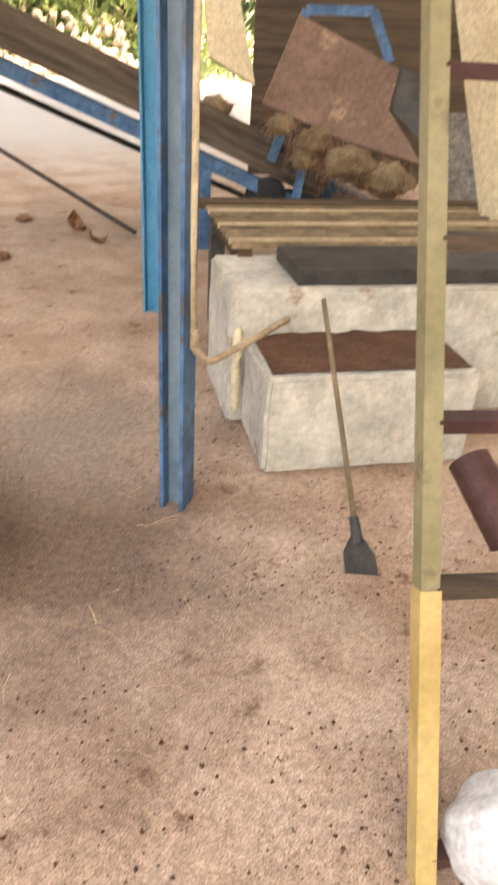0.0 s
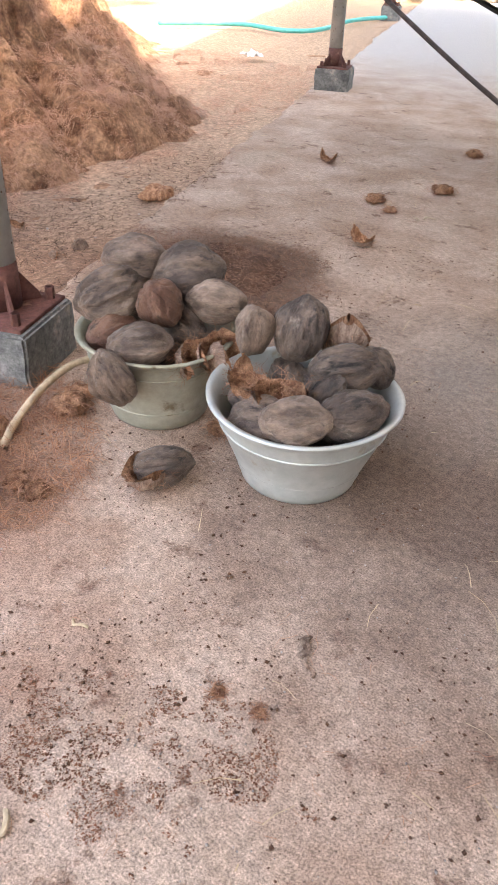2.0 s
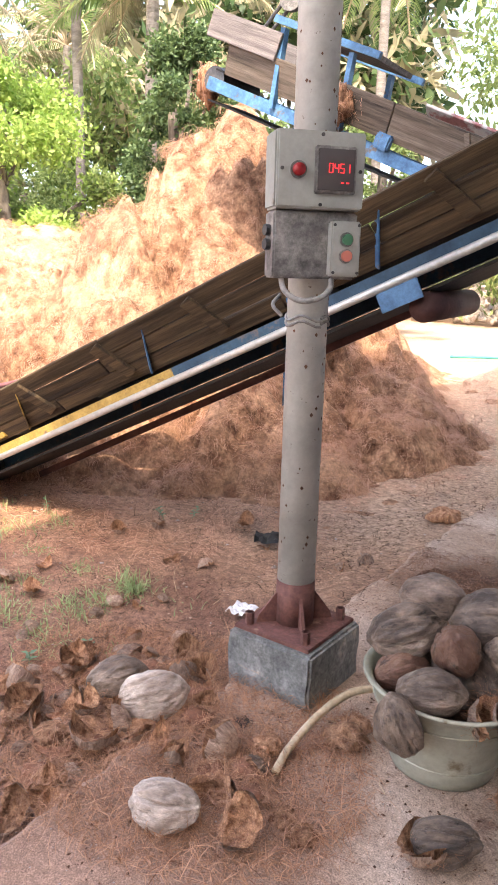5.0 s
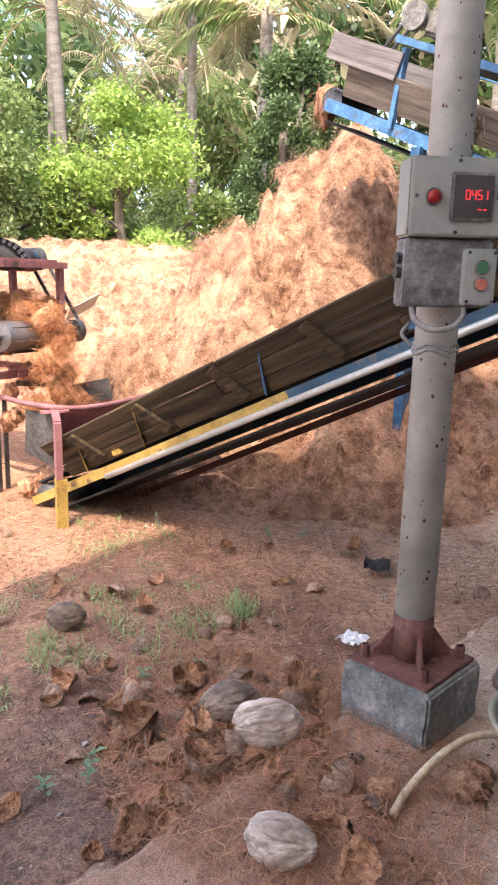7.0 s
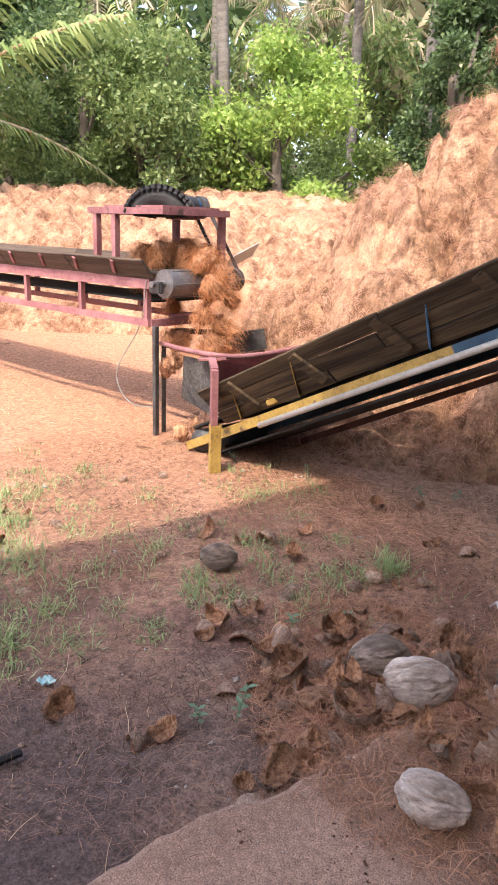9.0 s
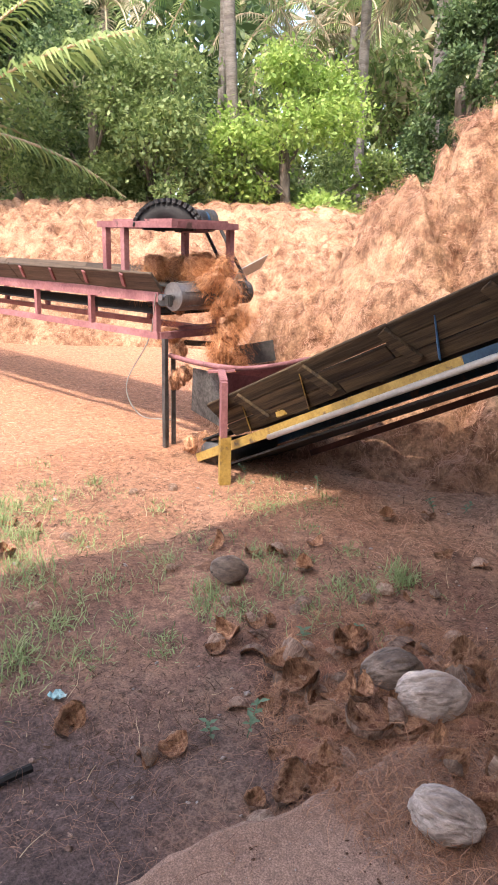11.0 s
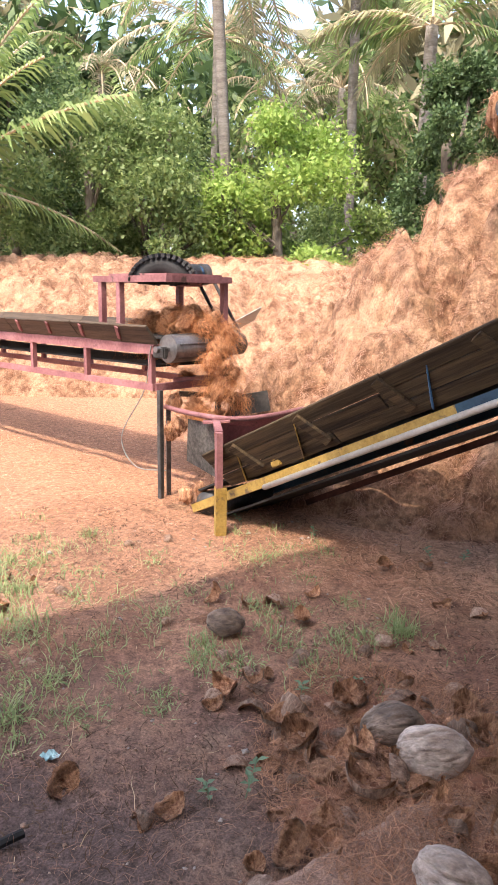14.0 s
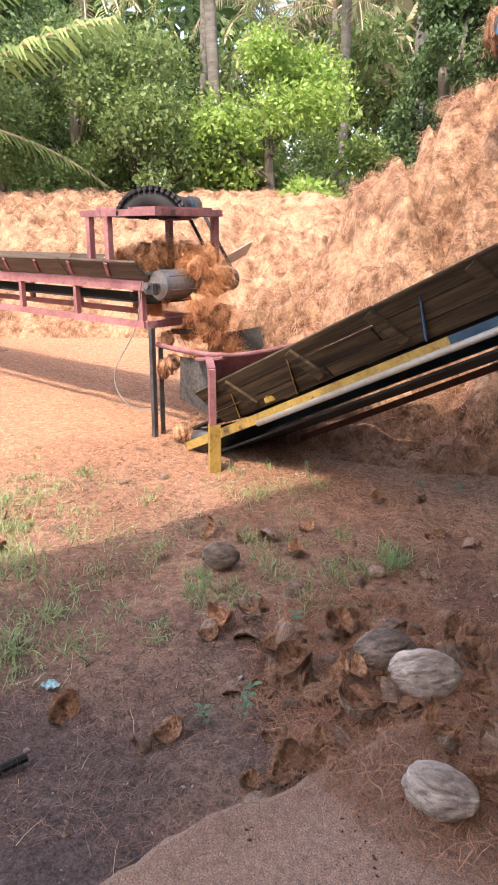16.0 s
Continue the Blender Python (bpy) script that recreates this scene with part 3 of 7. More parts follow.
in_heap = lambda x, y: heap_z(x, y) > -0.06
tufts("heap_fibre", 4600, 18, -8.2, -3.1, 0.8, 6.4, heap_z, in_heap, 0.16, 0.0013, 0.018, M_FIBRE, "swirled locks of golden coir over the heap", "fibre", 11)
tufts("heap_fibre", 4200, 11, -13.0, -7.6, -6.0, 8.4, heap_z, in_heap, 0.17, 0.0024, 0.03, M_FIBRE, "swirled locks of golden coir over the far heap", "fibre", 12)
tufts("heap_fibre", 1500, 12, -6.4, -2.9, 1.2, 7.8, lambda x, y: max(heap_z(x, y), soil_z(x, y)), lambda x, y: -0.28 < heap_z(x, y) < 0.35 and x < -2.9 - 0.1 * y, 0.15, 0.0012, 0.03, M_FIBRE, "loose brown coir at the foot of the heap", "fibre", 13)


# ---------------------------------------------------------------- roof and columns
bm = bmesh.new()
xs = np.arange(-7.0, 15.01, 0.0625)
rows = []
for k, s in enumerate(xs):
    z = 0.02 * math.sin(s * math.tau / 0.25)
    ex = -1.68 - 0.40 * s
    rows.append((bm.verts.new((ex, s, 5.0 + z)), bm.verts.new((ex + 9.0, s, 5.7 + z))))
for u, v in zip(rows, rows[1:]):
    bm.faces.new((u[0], u[1], v[1], v[0]))
bmesh.ops.solidify(bm, geom=bm.faces[:], thickness=0.02)
tagged(part("ceiling", bm, M_ROOF), "grey corrugated sheet roof over the open shed", "roof", kind="structure")

# plain walls added out of view, to block skylight from the far sides
tagged(part("wall_east", box(bmesh.new(), (0.2, 26, 5.0), Matrix.Translation((6.4, 2.0, 2.3)), 0.01), M_ROOF), "plain grey wall out of view, added to block light from the east", "wall", kind="structure")
tagged(part("wall_south", box(bmesh.new(), (6.0, 0.2, 3.0), Matrix.Translation((4.2, -8.2, 1.3)), 0.01), M_ROOF), "plain grey wall out of view, added to block light from behind", "wall", kind="structure")

U, N = V((-0.324, 0.946, 0)), V((-0.946, -0.324, 0))


def pole_on_block(front, height, label, dia=0.114, boxed=True):
    """A steel pipe column with gusseted foot on a square concrete block; front is the block's near corner."""
    c = V(front) + (U + N) * 0.16
    rot = Matrix((N, -U, V((0, 0, 1)))).transposed().to_4x4()
    t = thing("pole", Matrix.Translation((c.x, c.y, 0)) @ rot, label, "pole", "shed columns")
    bm = bmesh.new()
    box(bm, (0.295, 0.295, 0.24), Matrix.Translation((-0.012, 0.012, 0.047)), 0.008)
    bmesh.ops.subdivide_edges(bm, edges=bm.edges[:], cuts=3, use_grid_fill=True)
    for v in bm.verts:
        v.co += V((fbm(v.co.x, v.co.z, 14, 1), fbm(v.co.y, v.co.z, 14, 2), 0)) * 0.006
    part("block", bm, M_BLOCK, t, "grey weathered concrete block")
    part("base_plate", box(bmesh.new(), (0.265, 0.265, 0.012), Matrix.Translation((-0.008, 0.008, 0.173)), 0.002), M_REDOX, t, "rust-red base plate")
    part("foot", rod(bmesh.new(), (0, 0, 0.179), (0, 0, 0.315), dia / 2 + 0.002, seg=32), M_REDOX, t, "rust-red pipe foot", True)
    for k in range(4):
        bm = bmesh.new()
        a = k * math.pi / 2 + math.pi / 4
        m = Matrix.Rotation(a, 4, "Z")
        vs = [m @ V(p) for p in ((dia / 2 - 0.004, 0, 0.179), (dia / 2 + 0.062, 0, 0.179), (dia / 2 + 0.055, 0, 0.202), (dia / 2 - 0.004, 0, 0.282))]
        f = bm.faces.new([bm.verts.new(p) for p in vs])
        r = bmesh.ops.extrude_face_region(bm, geom=[f])
        bmesh.ops.translate(bm, verts=[v for v in r["geom"] if isinstance(v, bmesh.types.BMVert)], vec=m @ V((0, 0.009, 0)))
        bmesh.ops.recalc_face_normals(bm, faces=bm.faces[:])
        part("gusset", bm, M_REDOX, t)
    for sx in (-1, 1):
        for sy in (-1, 1):
            bm = bmesh.new()
            rod(bm, (sx * 0.10 - 0.01, sy * 0.10 + 0.01, 0.179), (sx * 0.10 - 0.01, sy * 0.10 + 0.01, 0.217), 0.014, seg=6)
            rod(bm, (sx * 0.10 - 0.01, sy * 0.10 + 0.01, 0.217), (sx * 0.10 - 0.01, sy * 0.10 + 0.01, 0.217), 0.008, seg=8)
            part("anchor_bolt", bm, M_REDOX, t)
    part("pipe", rod(bmesh.new(), (0, 0, 0.315), (0, 0, height), dia / 2, seg=40), M_POLE, t, "pale grey pipe flecked with dark spots", True)
    rr = np.random.default_rng(17)
    vs, fs = [], []
    for k in range(320):
        a, z, s = rr.uniform(0, math.tau), rr.uniform(0.36, 2.2), rr.uniform(0.0018, 0.0058)
        if k % 2:
            a = 3.6 + rr.normal(0, 0.22)
        e, n_ = V((-math.sin(a), math.cos(a), 0)), V((math.cos(a), math.sin(a), 0))
        q = n_ * (dia / 2 + 0.0008) + V((0, 0, z))
        i0 = len(vs)
        vs += [q - e * s, q + V((0, 0, -s * 1.3)), q + e * s, q + V((0, 0, s * 1.3))]
        fs.append((i0, i0 + 1, i0 + 2, i0 + 3))
    fl = mesh_from("rust_speckle", vs, fs, M_DUST, t, "dark rust flecks on the paint")
    fl["kind"] = "stuff"
    return t, c


pole, PC = pole_on_block((-1.742, 1.389, 0.000), 4.98, "pale grey steel pipe column bolted to a concrete block")
pole_on_block((-3.401, 6.362, 0.000), 5.0, "pale grey pipe column on a distant concrete block")
pole_on_block((-6.05, 13.0, 0), 5.0, "pale grey pipe column on a far concrete block")


# control boxes strapped to the pole
def boxes_on_pole():
    """Local x to the right, y towards the viewer's back, z up; the front faces -y."""
    a = V((-1.843, 1.287, 1.376))
    b = V((-1.759, 1.498, 1.393))
    x = (b - a)
    x.z = 0
    w = x.length
    x.normalize()
    y = V((0, 0, 1)).cross(x)
    m = Matrix.Translation(a) @ Matrix((x, y, V((0, 0, 1)))).transposed().to_4x4()
    t = thing("control_box", m, "grey electrical control box with red lamp and digital meter", "control box")
    h = 0.185
    part("case", box(bmesh.new(), (w, 0.10, h), Matrix.Translation((w / 2, 0.052, h / 2)), 0.006), M_BOX, t)
    part("front_cover", box(bmesh.new(), (w * 0.985, 0.014, h * 0.975), Matrix.Translation((w / 2, -0.005, h / 2)), 0.004), M_BOX, t)
    bm = rod(bmesh.new(), (w * 0.24, -0.012, h * 0.49), (w * 0.24, -0.030, h * 0.49), 0.017, 0.014, 24)
    lamp = part("indicator_lamp", bm, M_REDBTN, t, "red indicator lamp", True)
    part("bezel", rod(bmesh.new(), (w * 0.24, -0.010, h * 0.49), (w * 0.24, -0.017, h * 0.49), 0.021, seg=24), M_GREYBOX, lamp)
    bm = bmesh.new()
    box(bm, (w * 0.46, 0.014, h * 0.60), Matrix.Translation((w * 0.65, -0.017, h * 0.50)), 0.003)
    meter = part("meter", bm, M_GREYBOX, t, "digital meter with glowing red figures")
    part("window", box(bmesh.new(), (w * 0.41, 0.004, h * 0.52), Matrix.Translation((w * 0.65, -0.0255, h * 0.50)), 0.001), M_DARKGLASS, meter)
    # glowing figures
    seg = {"0": "abcdef", "4": "bcfg", "5": "acdfg", "1": "bc"}
    cell, hh = w * 0.042, h * 0.055
    for k, ch in enumerate("0451"):
        x0 = w * 0.585 + k * cell * 1.5
        z0 = h * 0.52
        bm = bmesh.new()
        for s in seg[ch]:
            cx, cz, sx, sz = {"a": (0, 1, 1, 0), "d": (0, -1, 1, 0), "g": (0, 0, 1, 0), "b": (1, .5, 0, 1), "c": (1, -.5, 0, 1), "f": (-1, .5, 0, 1), "e": (-1, -.5, 0, 1)}[s]
            box(bm, (0.0022 + sx * (cell - 0.002), 0.0015, 0.0022 + sz * (hh - 0.002)), Matrix.Translation((x0 + cx * cell / 2, -0.0285, z0 + cz * hh)))
        part("digit", bm, M_LED, meter)
    bm = bmesh.new()
    for i in range(2):
        box(bm, (0.008, 0.0015, 0.003), Matrix.Translation((w * 0.72 + i * 0.013, -0.0285, h * 0.34)))
    part("indicator", bm, M_LED, meter)
    for sx, sz in ((0.06, 0.5), (0.94, 0.5), (0.5, 0.06), (0.5, 0.94)):
        part("screw", rod(bmesh.new(), (w * sx, -0.010, h * sz), (w * sx, -0.0155, h * sz), 0.0045, seg=10), M_DKSTEEL, t)
    # lower dusty box with the push buttons
    t2 = thing("switch_box", m, "dusty grey steel switch box with green and red buttons", "switch box")
    hb = 0.165
    part("case", box(bmesh.new(), (w * 0.97, 0.085, hb), Matrix.Translation((w * 0.50, 0.055, -hb / 2 - 0.003)), 0.005), M_GREYBOX, t2)
    plate = part("button_plate", box(bmesh.new(), (w * 0.34, 0.035, 0.135), Matrix.Translation((w * 0.815, 0.000, -0.093)), 0.004), M_BOX, t2)
    for z, mt, lb in ((-0.070, M_GREENBTN, "green push button"), (-0.110, M_PINKBTN, "faded red push button")):
        bm = rod(bmesh.new(), (w * 0.815, -0.017, z), (w * 0.815, -0.021, z), 0.018, seg=20)
        ring = part("bezel", bm, M_GREYBOX, plate)
        part("button", rod(bmesh.new(), (w * 0.815, -0.020, z), (w * 0.815, -0.030, z), 0.0135, seg=20), mt, plate, lb)
    for sx in (-1, 1):
        for sz in (-1, 1):
            part("screw", rod(bmesh.new(), (w * 0.815 + sx * w * 0.14, -0.017, -0.093 + sz * 0.058), (w * 0.815 + sx * w * 0.14, -0.0205, -0.093 + sz * 0.058), 0.004, seg=8), M_DKSTEEL, plate)
    for z in (-0.05, -0.085):
        bm = rod(bmesh.new(), (0.012, 0.05, z), (-0.012, 0.045, z), 0.014, seg=10)
        part("gland", bm, M_DKSTEEL, t2)
    # cable and ties
    t3 = thing("cable", m, "grey cable looped round the pole below the boxes", "cable")
    part("loop", tube(bmesh.new(), smooth_path([(0.03, 0.03, -0.165), (0.035, 0.0, -0.20), (0.07, -0.02, -0.222), (0.12, -0.02, -0.215), (0.155, 0.0, -0.19), (0.165, 0.03, -0.16)]), 0.0075), M_CABLE, t3, "", True)
    part("tail", tube(bmesh.new(), smooth_path([(0.04, 0.06, -0.21), (0.01, 0.02, -0.235), (0.03, 0.0, -0.262)]), 0.005), M_CABLE, t3, "", True)
    for z in (1.085, 1.10):
        bm = bmesh.new()
        ring = [V((PC.x + 0.06 * math.cos(k * math.tau / 24), PC.y + 0.06 * math.sin(k * math.tau / 24), z + 0.008 * math.sin(k))) for k in range(25)]
        tube(bm, ring, 0.004, 6)
        tagged(part("cable_tie", bm, M_CABLE), "dark wire tie bound round the pipe column", "wire tie")


boxes_on_pole()

# blue steel posts and the cream conduit
def steel_post(name, foot, w, d, h, material, label, yaw=0.0):
    t = thing(name, pose(foot[0], foot[1], 0, 0, 0, yaw), label, "post", "steel posts")
    bm = bmesh.new()
    for sx in (-1, 1):
        box(bm, (0.010, d, h), Matrix.Translation((sx * (w / 2 - 0.005), 0, h / 2)), 0.001)
    part("flanges", bm, material, t, "blue painted flange pair").name = "flange"
    part("web", box(bmesh.new(), (w - 0.02, 0.008, h), Matrix.Translation((0, 0.0, h / 2))), M_WEB if material is M_BLUE else material, t, "dusty grey-blue web")
    return t


steel_post("steel_post", ((-0.310, 1.865, 0.000)[0], (-0.310, 1.865, 0.000)[1] + 0.045), 0.066, 0.085, 3.7, M_BLUE, "pale blue steel I-section post on the floor", -14)
steel_post("steel_post", ((-0.640, 3.408, 0.000)[0], (-0.640, 3.408, 0.000)[1] + 0.05), 0.075, 0.08, 3.8, M_TEAL, "deep teal-blue steel post standing on the floor", -8)



# ---------------------------------------------------------------- conveyors
def frame_axes(origin, along, rise):
    """A conveyor's own space: x along the belt, y to its left, z square to the belt."""
    a = V((along[0], along[1], 0)).normalized()
    x = (a + V((0, 0, rise))).normalized()
    y = V((-a.y, a.x, 0))
    z = x.cross(y)
    return Matrix.Translation(origin) @ Matrix((x, y, z)).transposed().to_4x4()


def side_boards(t, length, y, flare, z0, height, material, start=0.0, joints=(0.9, 1.1, 1.0), batten=0.75, count=2, batten_mat=None, slant=0.5, wide=0.03):
    """Plank courses along one side, each plank its own board, with upright battens."""
    sgn = -1 if flare < 0 else 1
    ang = math.atan2(abs(flare), height)
    hh = math.hypot(flare, height) / count
    for c in range(count):
        x, k = start, c
        while x < length - 0.02:
            n = min(joints[k % len(joints)] + 0.17 * ((k * 7) % 3), length - x)
            m = Matrix.Translation((x + n / 2, y + sgn * (c + 0.5) * hh * math.sin(ang), z0 + (c + 0.5) * hh * math.cos(ang))) @ Matrix.Rotation(-sgn * ang, 4, "X") @ Matrix.Rotation(0.006 * ((k * 5) % 3 - 1), 4, "Y")
            part("plank", box(bmesh.new(), (n - 0.006, 0.020, hh - 0.006), m, 0.003), material, t)
            x, k = x + n, k + 1
    x = start + 0.3
    while x < length - 0.1:
        m = Matrix.Translation((x, y + sgn * (0.5 * flare * sgn + 0.017), z0 + height * 0.5)) @ Matrix.Rotation(-sgn * ang, 4, "X") @ Matrix.Rotation(slant, 4, "Y")
        part("batten", box(bmesh.new(), (wide, 0.014 if wide < 0.04 else 0.03, height * 1.0), m, 0.002), batten_mat or material, t)
        x += batten


# the long inclined conveyor that starts at the hopper
A_LOW = V((-4.41, 1.04, 0.11))
MA = frame_axes(A_LOW, (0.893, 0.450), 0.465)
conv_a = thing("belt_conveyor", MA, "inclined belt conveyor with plank sides and blue and yellow channel", "conveyor")
LA, WA = 4.7, 0.55
part("channel", channel(bmesh.new(), (-0.35, 0, -0.012), (1.62, 0, -0.012), 0.045, 0.052), M_YELLOW, conv_a, "yellow painted steel channel")
part("channel", channel(bmesh.new(), (1.62, 0, -0.012), (LA, 0, -0.012), 0.045, 0.052), M_DKBLUE, conv_a, "blue painted steel channel")
part("channel", channel(bmesh.new(), (-0.35, WA, 0), (LA, WA, 0), 0.045, 0.085, side=1), M_DKBLUE, conv_a, "dark blue steel channel")
part("pipe", rod(bmesh.new(), (0.35, -0.030, -0.040), (LA, -0.030, -0.040), 0.016, seg=14), M_GALV, conv_a, "galvanised conduit pipe along the channel", True)
side_boards(conv_a, LA, -0.005, -0.155, 0.035, 0.205, M_WOOD, 0.06, batten=0.52, count=3, batten_mat=M_WOOD, slant=-0.32, wide=0.055)
side_boards(conv_a, LA, WA + 0.01, 0.10, 0.065, 0.17, M_DKWOOD, -0.25)
part("belt", box(bmesh.new(), (LA + 0.3, WA - 0.04, 0.012), Matrix.Translation((LA / 2 - 0.15, WA / 2, 0.085))), M_BELT, conv_a, "black rubber belt")
part("return_belt", box(bmesh.new(), (LA + 0.3, WA - 0.06, 0.012), Matrix.Translation((LA / 2 - 0.15, WA / 2, -0.105))), M_BELT, conv_a, "black sagging return belt")
# maroon channel bar drawn for the lower line of the sagging return belt
part("edge_angle", channel(bmesh.new(), (0.1, WA - 0.05, -0.165), (2.6, WA - 0.05, -0.12), 0.03, 0.035), M_MAROON, conv_a)
for x, mt in ((0.22, M_YELLOW), (0.70, M_YELLOW), (1.52, M_BLUE), (2.62, M_BLUE), (3.75, M_BLUE)):
    part("strap", bar(bmesh.new(), (x, -0.030, 0.03), (x + 0.10, -0.13, 0.20), 0.006, 0.026, 0.001), mt, conv_a, "flat painted steel strap")
for x in (0.55, 1.15, 1.9, 2.35, 3.1, 3.8):
    part("idler_roller", rod(bmesh.new(), (x, 0.03, 0.055), (x, WA - 0.03, 0.055), 0.024, seg=14), M_DKSTEEL, conv_a, "", True)
for x, mt in ((0.50, M_YELLOW), (2.28, M_BLUE), (3.55, M_BLUE)):
    bm = bmesh.new()
    box(bm, (0.07, 0.03, 0.05), Matrix.Translation((x, -0.03, 0.066)), 0.004)
    rod(bm, (x, -0.05, 0.10), (x, -0.01, 0.10), 0.026, seg=16)
    part("bearing_block", bm, mt, conv_a, "painted bearing block")
part("return_roller", rod(bmesh.new(), (2.72, 0.0, -0.16), (2.72, WA + 0.12, -0.16), 0.055, seg=20), M_MAROON, conv_a, "dark maroon return roller", True)
part("bracket", box(bmesh.new(), (0.16, 0.012, 0.085), Matrix.Translation((2.66, -0.03, -0.085)), 0.002), M_BLUE, conv_a, "blue bracket plate")
part("tail_roller", rod(bmesh.new(), (-0.28, 0.02, -0.01), (-0.28, WA - 0.02, -0.01), 0.075, seg=20), M_DKSTEEL, conv_a, "", True)
# hopper round the tail of that conveyor
hop = thing("feed_hopper", (-4.45, 1.0, -0.08), "open feed hopper of faded red pipe and sheet steel", "hopper")
def hp(p): return V(p) - V((-4.45, 1.0, -0.08))
PT, PB = (-4.243, 0.946, 0.506), (-4.226, 0.951, -0.085)
part("post", bar(bmesh.new(), hp((PB[0], PB[1], -0.12)), hp((PB[0], PB[1], 0.20)), 0.06, 0.05), M_YELLOW, hop, "yellow steel post")
part("post", bar(bmesh.new(), hp((PB[0], PB[1] - 0.01, 0.20)), hp((PB[0], PB[1] - 0.01, PT[2])), 0.035, 0.05), M_PINK, hop, "faded red upright")
ring = [(-5.152, 0.791, 0.513), (-4.820, 0.862, 0.527), (-4.529, 0.975, 0.539), (-4.533, 1.144, 0.523), (-4.671, 1.392, 0.518), (-4.909, 1.656, 0.513)]
part("rim_pipe", tube(bmesh.new(), [hp(p) for p in smooth_path(ring, 6)], 0.016, 10), M_PINK, hop, "curved faded red pipe rim", True)
part("arm", bar(bmesh.new(), hp((PT[0], PT[1], PT[2] - 0.01)), hp((-4.52, 0.99, 0.515)), 0.04, 0.03), M_PINK, hop, "faded red arm to the rim")
part("leg", bar(bmesh.new(), hp((-5.147, 0.809, -0.083)), hp((-5.147, 0.809, 0.498)), 0.028, 0.028), M_DKSTEEL, hop, "dark steel leg")
bm = bmesh.new()
w = [hp((-4.816, 0.879, 0.486)), hp((-4.527, 0.981, 0.500)), hp((-4.574, 0.998, 0.169)), hp((-4.966, 0.897, 0.187))]
bm.faces.new([bm.verts.new(p) for p in w])
bmesh.ops.solidify(bm, geom=bm.faces[:], thickness=0.004)
part("side_sheet", bm, M_GREYBOX, hop, "grey sheet steel side")
bm = bmesh.new()
w = [hp((-4.565, 1.030, 0.493)), hp((-4.823, 1.590, 0.498)), hp((-4.919, 1.435, 0.389)), hp((-4.658, 1.069, 0.304))]
bm.faces.new([bm.verts.new(p) for p in w])
bmesh.ops.solidify(bm, geom=bm.faces[:], thickness=0.004)
part("side_sheet", bm, M_PINK, hop, "faded red sheet steel side")
part("top_plate", bar(bmesh.new(), hp((-4.545, 0.919, 0.511)), hp((-4.502, 1.069, 0.523)), 0.08, 0.012), M_PINK, hop, "faded red corner plate")
part("rail", bar(bmesh.new(), hp((-5.276, 0.905, 0.580)), hp((-5.194, 1.195, 0.571)), 0.05, 0.03), M_DKWOOD, hop)
part("rail", bar(bmesh.new(), hp((-5.385, 0.884, 0.661)), hp((-5.308, 1.160, 0.689)), 0.06, 0.03), M_PINK, hop)
part("back_sheet", bar(bmesh.new(), hp((-5.281, 1.256, 0.482)), hp((-5.208, 1.514, 0.530)), 0.01, 0.14), M_DKSTEEL, hop)

# the level conveyor that drops fibre into the hopper
D_END = V((-5.12, 0.72, 0.89))
MD = frame_axes(D_END, (0.853, 0.522), 0.0)
conv_d = thing("belt_conveyor", MD, "level belt conveyor with faded red frame and plank sides", "conveyor")
LD, WD = 5.2, 0.52
part("channel", channel(bmesh.new(), (-LD, 0, 0), (0.02, 0, 0), 0.05, 0.06), M_PINK, conv_d, "faded red steel channel")
part("channel", channel(bmesh.new(), (-LD, WD, 0), (0.02, WD, 0), 0.05, 0.06, side=1), M_PINK, conv_d, "faded red steel channel")
part("lower_rail", bar(bmesh.new(), (-LD, 0, -0.245), (0.0, 0, -0.245), 0.04, 0.04), M_PINK, conv_d, "faded red lower rail")
part("lower_rail", bar(bmesh.new(), (-LD, WD, -0.245), (0.0, WD, -0.245), 0.04, 0.04), M_PINK, conv_d, "faded red lower rail")
part("cross_rail", bar(bmesh.new(), (0.0, 0, -0.245), (0.12, WD, -0.225), 0.04, 0.045), M_PINK, conv_d, "faded red end rail")
x = -0.03
while x > -LD:
    for y in (0, WD):
        part("upright", bar(bmesh.new(), (x, y, -0.225), (x, y, -0.03), 0.035, 0.035), M_PINK, conv_d)
    x -= 0.72
side_boards(conv_d, 0.05, -0.01, -0.10, 0.035, 0.12, M_DKWOOD, -LD, batten=0.42, count=1, batten_mat=M_PINK)
side_boards(conv_d, 0.05, WD + 0.01, 0.10, 0.035, 0.12, M_DKWOOD, -LD, batten=0.42, count=1, batten_mat=M_PINK)
part("belt", box(bmesh.new(), (LD, WD - 0.04, 0.012), Matrix.Translation((-LD / 2 + 0.05, WD / 2, 0.07))), M_BELT, conv_d, "black rubber belt")
part("return_belt", box(bmesh.new(), (LD, WD - 0.06, 0.012), Matrix.Translation((-LD / 2, WD / 2, -0.11))), M_BELT, conv_d, "black return belt")
bm = bmesh.new()
rod(bm, (0, 0.00, 0), (0, WD, 0), 0.088, seg=32)
rod(bm, (0, -0.10, 0), (0, WD + 0.16, 0), 0.02, seg=12)
roller_d = part("head_roller", bm, M_ROLLER, conv_d, "worn grey steel head roller", False)
roller_d.location = (0.13, 0, 0.01)
